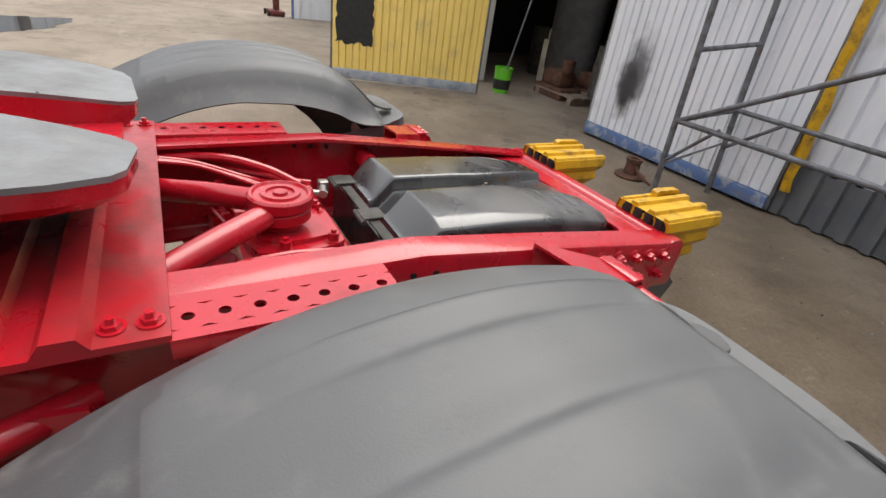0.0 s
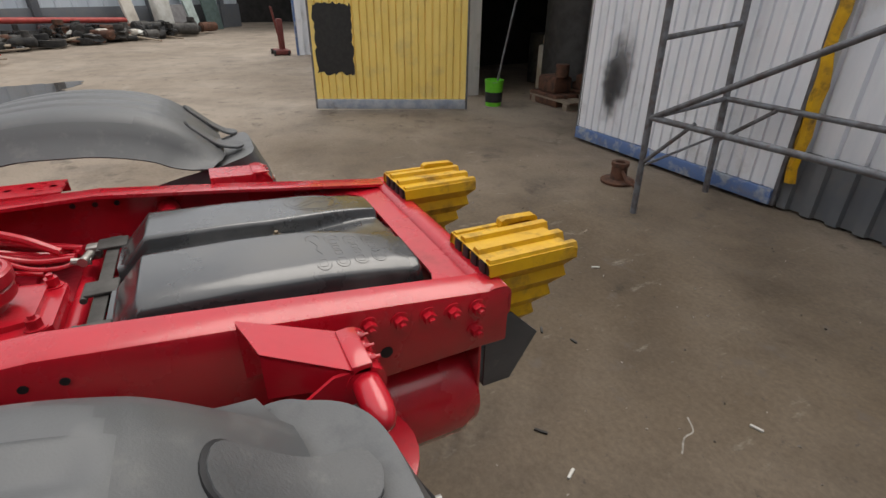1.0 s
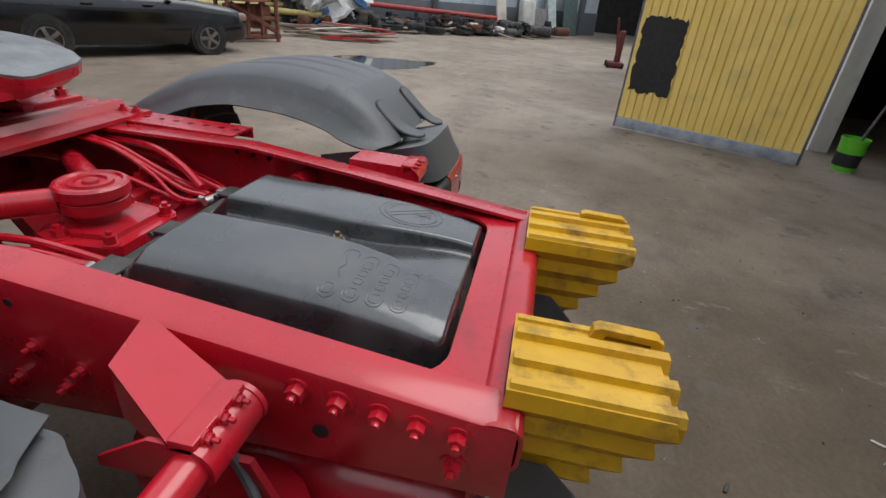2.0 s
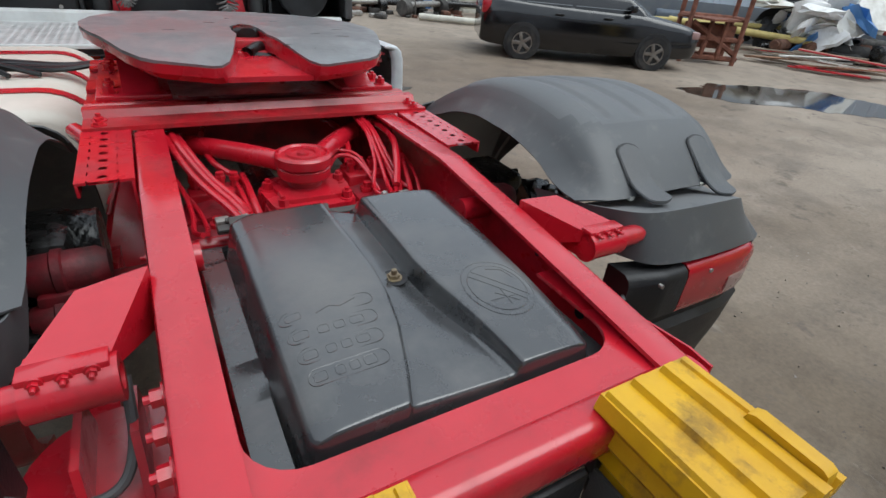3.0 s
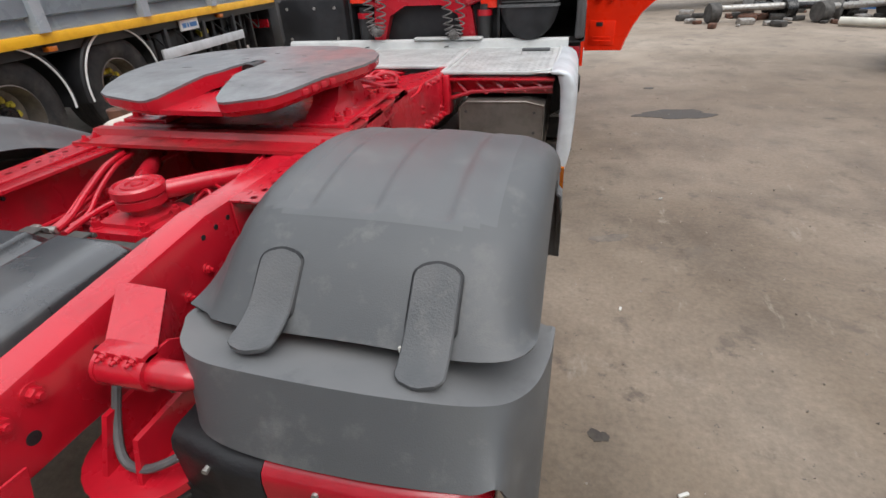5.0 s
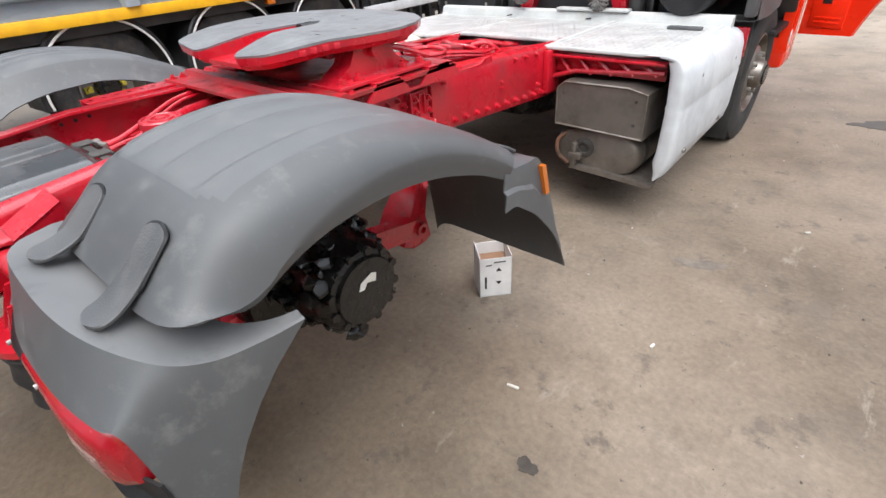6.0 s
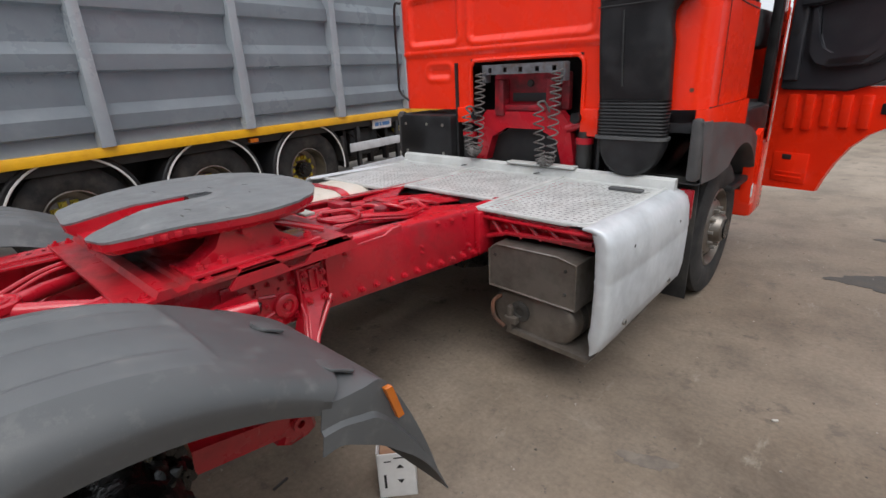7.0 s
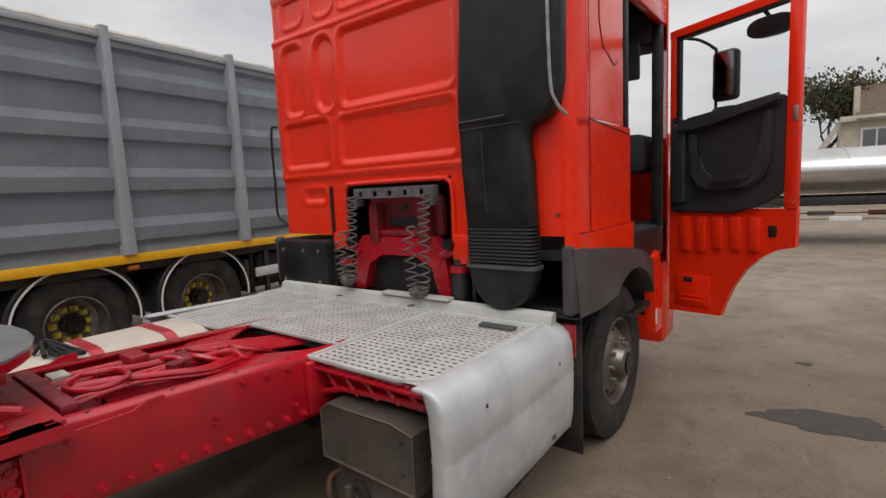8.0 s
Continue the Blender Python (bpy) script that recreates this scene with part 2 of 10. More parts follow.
def soft_stain(name, col, strong=0.85, edge=0.3):
    """A stain on a thin sheet that fades out unevenly towards its rim."""
    m = bpy.data.materials.new(name)
    m.use_nodes = True
    n, l = m.node_tree.nodes, m.node_tree.links
    b = n["Principled BSDF"]
    b.inputs["Base Color"].default_value, b.inputs["Roughness"].default_value = (*col, 1), 0.6
    co = n.new("ShaderNodeTexCoord")
    mp = n.new("ShaderNodeMapping")
    mp.vector_type = "POINT"
    mp.inputs["Location"].default_value, mp.inputs["Scale"].default_value = (-1, -1, 0), (2, 2, 0)
    l.new(co.outputs["UV"], mp.inputs["Vector"])
    ln = n.new("ShaderNodeVectorMath")
    ln.operation = "LENGTH"
    l.new(mp.outputs["Vector"], ln.inputs[0])
    no = n.new("ShaderNodeTexNoise")
    no.inputs["Scale"].default_value, no.inputs["Detail"].default_value = 7.0, 6.0
    l.new(co.outputs["Object"], no.inputs["Vector"])
    ad = n.new("ShaderNodeMath")
    ad.operation = "MULTIPLY_ADD"
    ad.inputs[1].default_value = 0.7
    l.new(no.outputs["Fac"], ad.inputs[0])
    l.new(ln.outputs["Value"], ad.inputs[2])
    mr = n.new("ShaderNodeMapRange")
    mr.interpolation_type = "SMOOTHSTEP"
    mr.inputs["From Min"].default_value, mr.inputs["From Max"].default_value = 1.2, 1.2 - 1.0 + edge
    mr.inputs["To Max"].default_value = strong
    l.new(ad.outputs["Value"], mr.inputs["Value"])
    tr = n.new("ShaderNodeBsdfTransparent")
    mx = n.new("ShaderNodeMixShader")
    l.new(mr.outputs["Result"], mx.inputs["Fac"])
    l.new(tr.outputs["BSDF"], mx.inputs[1])
    l.new(b.outputs["BSDF"], mx.inputs[2])
    l.new(mx.outputs["Shader"], n["Material Output"].inputs["Surface"])
    return m


def stain_sheet(bm, rows):
    """A sheet over rows of points, with its own flat 0-1 map."""
    grid = [[bm.verts.new(p) for p in r] for r in rows]
    uv = bm.loops.layers.uv.new("map")
    nr, nc = len(grid) - 1, len(grid[0]) - 1
    for j in range(nr):
        for i in range(nc):
            f = bm.faces.new((grid[j][i], grid[j][i + 1], grid[j + 1][i + 1], grid[j + 1][i]))
            for lp, (a, b) in zip(f.loops, ((i, j), (i + 1, j), (i + 1, j + 1), (i, j + 1))):
                lp[uv].uv = (a / nc, b / nr)


CARDBOARD = mat("brown_cardboard", (0.3, 0.17, 0.1), 0.8, col2=(0.24, 0.13, 0.08), scale=14)
INK = mat("black_print", (0.02, 0.02, 0.022), 0.6)
CAR_BLK = mat("black_car_paint", (0.004, 0.004, 0.005), 0.12, col2=(0.007, 0.007, 0.008), scale=3, coat=0.5, spec=0.5, rough2=0.2, dirt=(0.018, 0.017, 0.016), dirt_scale=3, dirt_lo=0.6, dirt_hi=0.95)
# grey base colour replaces the daylight seen through the car windows
CAR_GLASS = mat("opaque_grey_glass", (0.07, 0.075, 0.08), 0.06, col2=(0.1, 0.105, 0.11), scale=2, coat=1.0, spec=0.7)
WOOD = mat("weathered_board", (0.3, 0.24, 0.18), 0.8, col2=(0.2, 0.16, 0.12), scale=6, stretch=(1, 8, 8), bump=0.3, vary=0.3)
BLUE_PL = mat("blue_plastic", (0.05, 0.16, 0.4), 0.45, col2=(0.08, 0.2, 0.42), scale=6)
SILVER = mat("polished_tank_steel", (0.62, 0.62, 0.61), 0.28, metal=0.85, col2=(0.5, 0.5, 0.49), scale=1.5, rough2=0.4)
BEIGE = mat("beige_render", (0.52, 0.47, 0.38), 0.85, col2=(0.42, 0.38, 0.31), scale=2, bump=0.2)
BARK = mat("grey_brown_bark", (0.09, 0.07, 0.055), 0.9, col2=(0.05, 0.04, 0.033), scale=10, bump=0.6)
LEAF = mat("autumn_leaf", (0.045, 0.055, 0.022), 0.6, col2=(0.10, 0.075, 0.024), scale=0.6, lo=0.4, hi=0.75)
JUNK_W = mat("dirty_white_plastic", (0.6, 0.59, 0.55), 0.55, col2=(0.45, 0.43, 0.38), scale=4, vary=0.2)
SEAT = mat("dark_seat_cloth", (0.02, 0.02, 0.023), 0.8, col2=(0.035, 0.035, 0.04), scale=12)
DOORTRIM = mat("charcoal_door_trim", (0.022, 0.023, 0.03), 0.55, col2=(0.034, 0.035, 0.042), scale=7, bump=0.2, bump_scale=300)
FENDER_ARCH = mat("weathered_grey_arch_plastic", (0.055, 0.053, 0.054), 0.5, col2=(0.085, 0.08, 0.08), scale=5, bump=0.2, bump_scale=200)
YEL_HUB = mat("yellow_painted_hub", (0.62, 0.52, 0.04), 0.5, col2=(0.4, 0.33, 0.05), scale=20)
OLDPAINT = mat("faded_cream_paint", (0.55, 0.53, 0.46), 0.6, col2=(0.4, 0.38, 0.33), scale=3)


def glass(name, tint):
    m = bpy.data.materials.new(name)
    m.use_nodes = True
    b = m.node_tree.nodes["Principled BSDF"]
    b.inputs["Base Color"].default_value = (*tint, 1)
    b.inputs["Roughness"].default_value = 0.02
    b.inputs["Transmission Weight"].default_value = 1.0
    b.inputs["IOR"].default_value = 1.02
    return m


GLASS = glass("clear_glass", (0.95, 0.97, 0.97))


def ground_material():
    """Worn concrete and packed dirt: tone patches, wet dark stains with their own outline, pale scuffs, grit."""
    m = bpy.data.materials.new("worn_concrete_yard")
    m.use_nodes = True
    n, l = m.node_tree.nodes, m.node_tree.links
    b = n["Principled BSDF"]
    co = n.new("ShaderNodeTexCoord")

    def noise_at(scale, detail=8.0, rough=0.6, lo=0.4, hi=0.7, stretch=(1, 1, 1)):
        mp = n.new("ShaderNodeMapping")
        mp.inputs["Scale"].default_value = stretch
        l.new(co.outputs["Object"], mp.inputs["Vector"])
        t = n.new("ShaderNodeTexNoise")
        t.inputs["Scale"].default_value, t.inputs["Detail"].default_value, t.inputs["Roughness"].default_value = scale, detail, rough
        l.new(mp.outputs["Vector"], t.inputs["Vector"])
        r = n.new("ShaderNodeMapRange")
        r.inputs["From Min"].default_value, r.inputs["From Max"].default_value = lo, hi
        l.new(t.outputs["Fac"], r.inputs["Value"])
        return r.outputs["Result"], t.outputs["Fac"]

    def mix(a, bb, fac):
        x = n.new("ShaderNodeMix")
        x.data_type = "RGBA"
        for key, v in (("A", a), ("B", bb)):
            if isinstance(v, tuple):
                x.inputs[key].default_value = (*v, 1)
            else:
                l.new(v, x.inputs[key])
        l.new(fac, x.inputs["Factor"])
        return x.outputs["Result"]

    big, _ = noise_at(0.35, 6, 0.55, 0.35, 0.68)
    mid, _ = noise_at(1.6, 9, 0.65, 0.45, 0.72)
    grit, gf = noise_at(38, 6, 0.7, 0.35, 0.7)
    pale, _ = noise_at(0.9, 10, 0.7, 0.6, 0.78, (1.0, 2.2, 1))
    dark, _ = noise_at(1.7, 12, 0.7, 0.6, 0.74)
    c = mix((0.31, 0.255, 0.2), (0.222, 0.18, 0.14), big)
    c = mix(c, (0.165, 0.135, 0.108), mid)
    c = mix(c, (0.35, 0.305, 0.255), pale)
    c = mix(c, (0.06, 0.05, 0.042), dark)
    g = n.new("ShaderNodeMix")
    g.data_type, g.blend_type = "RGBA", "MULTIPLY"
    g.inputs["Factor"].default_value = 0.45
    gr = n.new("ShaderNodeMapRange")
    gr.inputs["From Min"].default_value, gr.inputs["From Max"].default_value = 0.3, 0.7
    gr.inputs["To Min"].default_value, gr.inputs["To Max"].default_value = 0.55, 1.35
    l.new(gf, gr.inputs["Value"])
    l.new(c, g.inputs["A"])
    l.new(gr.outputs["Result"], g.inputs["B"])
    c = g.outputs["Result"]
    # the working area behind the truck is multiplied darker, in an uneven patch
    patch_mask, wf = noise_at(0.55, 7, 0.62, 0.3, 0.7)
    geo = n.new("ShaderNodeVectorMath")
    geo.operation = "DISTANCE"
    l.new(co.outputs["Object"], geo.inputs[0])
    geo.inputs[1].default_value = (0.9, -1.0, 0)
    add = n.new("ShaderNodeMath")
    add.operation = "MULTIPLY_ADD"
    l.new(wf, add.inputs[0])
    add.inputs[1].default_value = 6.0
    l.new(geo.outputs["Value"], add.inputs[2])
    wr = n.new("ShaderNodeMapRange")
    wr.inputs["From Min"].default_value, wr.inputs["From Max"].default_value = 7.4, 3.8
    wr.inputs["To Max"].default_value = 0.95
    l.new(add.outputs["Value"], wr.inputs["Value"])
    def darkened(col, tone, fac):
        x = n.new("ShaderNodeMix")
        x.data_type, x.blend_type = "RGBA", "MULTIPLY"
        l.new(fac, x.inputs["Factor"])
        l.new(col, x.inputs["A"])
        x.inputs["B"].default_value = (*tone, 1)
        return x.outputs["Result"]

    c = darkened(c, (0.47, 0.42, 0.345), wr.outputs["Result"])
    # a second uneven patch, less dark, ahead of the cab door
    far = n.new("ShaderNodeVectorMath")
    far.operation = "DISTANCE"
    l.new(co.outputs["Object"], far.inputs[0])
    far.inputs[1].default_value = (3.9, 5.6, 0)
    add2 = n.new("ShaderNodeMath")
    add2.operation = "MULTIPLY_ADD"
    l.new(wf, add2.inputs[0])
    add2.inputs[1].default_value = 5.0
    l.new(far.outputs["Value"], add2.inputs[2])
    wr2 = n.new("ShaderNodeMapRange")
    wr2.inputs["From Min"].default_value, wr2.inputs["From Max"].default_value = 7.4, 4.6
    wr2.inputs["To Max"].default_value = 0.9
    l.new(add2.outputs["Value"], wr2.inputs["Value"])
    c = darkened(c, (0.62, 0.58, 0.545), wr2.outputs["Result"])
    blot, _ = noise_at(3.6, 9, 0.7, 0.58, 0.66)
    c = mix(c, (0.125, 0.1, 0.078), blot)
    scuff, _ = noise_at(2.6, 12, 0.75, 0.6, 0.72, (2.4, 0.8, 1))
    c = mix(c, (0.27, 0.235, 0.19), scuff)
    sp, _ = noise_at(11, 6, 0.85, 0.61, 0.68)
    c = mix(c, (0.07, 0.06, 0.052), sp)
    l.new(c, b.inputs["Base Color"])
    rr = n.new("ShaderNodeMapRange")
    rr.inputs["To Min"].default_value, rr.inputs["To Max"].default_value = 0.62, 0.9
    l.new(big, rr.inputs["Value"])
    l.new(rr.outputs["Result"], b.inputs["Roughness"])
    b.inputs["Specular IOR Level"].default_value = 0.35
    bp = n.new("ShaderNodeBump")
    bp.inputs["Strength"].default_value, bp.inputs["Distance"].default_value = 0.5, 0.01
    _, bf = noise_at(14, 10, 0.7)
    l.new(bf, bp.inputs["Height"])
    l.new(bp.outputs["Normal"], b.inputs["Normal"])
    return m


GROUND = ground_material()
WATER = mat("muddy_water", (0.035, 0.03, 0.025), 0.04, col2=(0.05, 0.042, 0.034), scale=1.5, spec=0.8, rough2=0.08)
FADED = mat("faded_oil_concrete", (0.12, 0.1, 0.083), 0.75, col2=(0.18, 0.152, 0.125), scale=14, lo=0.4, hi=0.65, bump=0.5, rough2=0.85, spec=0.3)
WET = mat("oil_wet_concrete", (0.045, 0.038, 0.033), 0.6, col2=(0.085, 0.072, 0.06), scale=9, lo=0.45, hi=0.7, bump=0.5, rough2=0.8, spec=0.3)


# ---- mesh helpers ----
def mesh_of(name, bm, material, smooth=40):
    me = bpy.data.meshes.new(name)
    bmesh.ops.recalc_face_normals(bm, faces=bm.faces[:])
    bm.to_mesh(me)
    bm.free()
    me.materials.append(material)
    if smooth:
        me.shade_smooth()
        me.set_sharp_from_angle(angle=radians(smooth))
    return me


def world_of(ob):
    m = ob.matrix_basis.copy()
    return world_of(ob.parent) @ ob.matrix_parent_inverse @ m if ob.parent else m


OWN = set()


def part(name, bm, material, parent, label="", smooth=40):
    """One mesh object under a thing or under a part. Its mesh lies in the world, or in its thing's own axes where that is so built."""
    ob = new(name, mesh_of(name, bm, material, smooth))
    top = parent
    while top.parent:
        top = top.parent
    ob.parent = parent
    if top.name not in OWN:
        ob.matrix_parent_inverse = world_of(parent).inverted()
    if label:
        tagged(ob, label)
    return ob


def thing(name, at, label, category, group="", kind="", own=False, turn=0.0):
    ob = new(name)
    ob.empty_display_size = 0.1
    ob.matrix_basis = pose(*at, 0, 0, turn)
    if own:
        OWN.add(ob.name)
    return tagged(ob, label, category, group, kind)


def single(name, bm, material, label, category, group="", kind="", smooth=40):
    ob = new(name, mesh_of(name, bm, material, smooth))
    return tagged(ob, label, category, group, kind)


def box(bm, x0, x1, y0, y1, z0, z1, bev=0.0, seg=2, m=None):
    r = bmesh.ops.create_cube(bm, size=1.0)
    vs = r["verts"]
    t = Matrix.Translation(((x0 + x1) / 2, (y0 + y1) / 2, (z0 + z1) / 2)) @ Matrix.Diagonal((x1 - x0, y1 - y0, z1 - z0, 1))
    bmesh.ops.transform(bm, matrix=t, verts=vs)
    if bev:
        es = list({e for v in vs for e in v.link_edges})
        got = bmesh.ops.bevel(bm, geom=es, offset=bev, segments=seg, affect="EDGES", profile=0.5)
        vs = list({v for f in got["faces"] for v in f.verts} | {v for v in vs if v.is_valid})
    if m is not None:
        bmesh.ops.transform(bm, matrix=m, verts=vs)
    return bm


def cyl(bm, p, q, r, n=16, r2=None, cap=True):
    p, q = Vector(p), Vector(q)
    d = q - p
    m = Matrix.Translation((p + q) / 2) @ d.to_track_quat("Z", "Y").to_matrix().to_4x4()
    bmesh.ops.create_cone(bm, cap_ends=cap, segments=n, radius1=r, radius2=r if r2 is None else r2, depth=d.length, matrix=m)
    return bm


def tube(bm, pts, r, n=8, closed=False, cap=True):
    """A round tube along points."""
    pts = [Vector(p) for p in pts]
    rings, ref = [], None
    for i, p in enumerate(pts):
        a = pts[i - 1] if (i or closed) else p
        b = pts[(i + 1) % len(pts)] if (i < len(pts) - 1 or closed) else p
        d = (b - a).normalized()
        if ref is None:
            ref = Vector((0, 0, 1)) if abs(d.z) < 0.9 else Vector((1, 0, 0))
        u = d.cross(ref).normalized()
        ref = u.cross(d).normalized()
        rings.append([bm.verts.new(p + r * (math.cos(k * math.tau / n) * u + math.sin(k * math.tau / n) * ref)) for k in range(n)])
    for i in range(len(rings) if closed else len(rings) - 1):
        a, b = rings[i], rings[(i + 1) % len(rings)]
        for k in range(n):
            bm.faces.new((a[k], a[(k + 1) % n], b[(k + 1) % n], b[k]))
    if cap and not closed:
        bm.faces.new(rings[0][::-1])
        bm.faces.new(rings[-1])
    return bm


def smooth_path(pts, n=8):
    """Points on a smooth curve through the given ones."""
    p = [Vector(v) for v in pts]
    p = [2 * p[0] - p[1]] + p + [2 * p[-1] - p[-2]]
    out = []
    for i in range(1, len(p) - 2):
        for k in range(n):
            t = k / n
            a, b, c, d = p[i - 1], p[i], p[i + 1], p[i + 2]
            out.append(0.5 * (2 * b + (c - a) * t + (2 * a - 5 * b + 4 * c - d) * t * t + (3 * b - a - 3 * c + d) * t ** 3))
    return out + [p[-2]]


def prism(bm, poly, axis, a, b, m=None):
    """A flat outline (two coordinates) pushed along an axis from a to b."""
    def at(u, v, w):
        return {"x": (w, u, v), "y": (u, w, v), "z": (u, v, w)}[axis]
    lo = [bm.verts.new(at(u, v, a)) for u, v in poly]
    hi = [bm.verts.new(at(u, v, b)) for u, v in poly]
    bm.faces.new(lo[::-1])
    bm.faces.new(hi)
    k = len(poly)
    for i in range(k):
        bm.faces.new((lo[i], lo[(i + 1) % k], hi[(i + 1) % k], hi[i]))
    if m is not None:
        bmesh.ops.transform(bm, matrix=m, verts=lo + hi)
    return bm


def loft(bm, rings, closed=False, caps=False):
    """Skins rows of points; closed: each row is a loop."""
    vs = [[bm.verts.new(p) for p in ring] for ring in rings]
    for a, b in zip(vs, vs[1:]):
        k = len(a)
        for i in range(k if closed else k - 1):
            j = (i + 1) % k
            bm.faces.new((a[i], a[j], b[j], b[i]))
    if caps:
        bm.faces.new(vs[0][::-1])
        bm.faces.new(vs[-1])
    return bm


def revolve(bm, prof, c, axis, n=32):
    """A profile of (radius, along) turned round an axis through c."""
    rings = []
    for k in range(n):
        a = k * math.tau / n
        ca, sa = math.cos(a), math.sin(a)
        ring = []
        for r, h in prof:
            v = {"x": (h, r * ca, r * sa), "y": (r * sa, h, r * ca), "z": (r * ca, r * sa, h)}[axis]
            ring.append(bm.verts.new(Vector(c) + Vector(v)))
        rings.append(ring)
    for k in range(n):
        a, b = rings[k], rings[(k + 1) % n]
        for i in range(len(prof) - 1):
            bm.faces.new((a[i], a[i + 1], b[i + 1], b[i]))
    bmesh.ops.remove_doubles(bm, verts=bm.verts[:], dist=1e-5)
    return bm


def thick(bm, t):
    """Gives an open skin a thickness."""
    bmesh.ops.recalc_face_normals(bm, faces=bm.faces[:])
    bmesh.ops.solidify(bm, geom=bm.faces[:], thickness=t)
    return bm


def rounded(w, h, r, n=4):
    """The outline of a rectangle with rounded corners, about its middle."""
    out = []
    for cx, cy, a0 in ((w / 2 - r, h / 2 - r, 0), (-w / 2 + r, h / 2 - r, 90), (-w / 2 + r, -h / 2 + r, 180), (w / 2 - r, -h / 2 + r, 270)):
        for k in range(n + 1):
            a = radians(a0 + 90 * k / n)
            out.append((cx + r * math.cos(a), cy + r * math.sin(a)))
    return out


def NB():
    return bmesh.new()


def hexbolt(bm, p, d, r=0.014, h=0.016):
    """A bolt head with its washer, standing on p, along d."""
    p, d = Vector(p), Vector(d).normalized()
    cyl(bm, p, p + d * 0.004, r * 1.45, 14)
    cyl(bm, p + d * 0.003, p + d * (0.003 + h), r, 6)
    cyl(bm, p + d * h, p + d * (h + 0.012), r * 0.5, 8)
    return bm

# ---- the ground ----
bm = NB()
bmesh.ops.create_grid(bm, x_segments=2, y_segments=2, size=600)
ground = single("ground", bm, GROUND, "worn brown-grey concrete yard with stains and grit", "ground", kind="structure", smooth=0)


def blob_sheet(name, cx, cy, rx, ry, turn, z, material, label, category, seed):
    """A thin sheet with an uneven outline, lying on the ground."""
    rnd = random.Random(seed)
    ph = [rnd.uniform(0, 6.28) for _ in range(5)]
    top = []
    bm = NB()
    c, s = math.cos(radians(turn)), math.sin(radians(turn))
    for k in range(150):
        a = k * math.tau / 150
        r = 1 + 0.16 * math.sin(2 * a + ph[0]) + 0.12 * math.sin(3 * a + ph[1]) + 0.07 * math.sin(5 * a + ph[2]) + 0.05 * math.sin(9 * a + ph[3]) + 0.03 * math.sin(17 * a + ph[4]) + 0.02 * math.sin(31 * a + ph[0])
        u, v = rx * r * math.cos(a), ry * r * math.sin(a)
        top.append((cx + u * c - v * s, cy + u * s + v * c))
    prism(bm, top, "z", 0.0005, z)
    return single(name, bm, material, label, category, kind="structure", smooth=0)


blob_sheet("puddle", 9.0, 3.85, 1.65, 1.0, -35, 0.004, WATER, "shallow muddy puddle on the yard", "puddle", 3)
blob_sheet("wet_stain", 2.3, 5.68, 0.42, 0.17, 16, 0.003, WET, "dark wet oil stain on the concrete", "stain", 5)
blob_sheet("wet_stain", 2.15, 6.9, 0.07, 0.04, 0, 0.003, WET, "small dark oil stain on the concrete", "stain", 6)
blob_sheet("wet_stain", 1.43, 1.187, 0.035, 0.03, 0, 0.003, WET, "small dark oil spot on the concrete", "stain", 7)
blob_sheet("wet_stain", 1.52, 2.75, 0.11, 0.05, 20, 0.0012, FADED, "faded oil stain on the concrete", "stain", 8)

# ---- the tractor truck ----
truck = thing("tractor_truck", (0, 2.3, 0), "red tractor truck with bare chassis, removed rear wheels, open cab door", "truck")


def interp(tab, y):
    return float(np.interp(y, [t[0] for t in tab], [t[1] for t in tab]))


RAIL_TOP = [(-0.06, 0.985), (0.0, 0.99), (0.45, 1.04), (0.75, 1.07), (1.3, 1.06), (2.0, 1.03), (3.1, 0.97), (5.6, 0.93)]
RAIL_H = [(-0.06, 0.145), (0.0, 0.15), (0.3, 0.19), (0.75, 0.27), (1.3, 0.29), (5.6, 0.29)]
RAIL_X = [(-0.06, 0.39), (1.9, 0.39), (2.9, 0.43), (5.6, 0.43)]


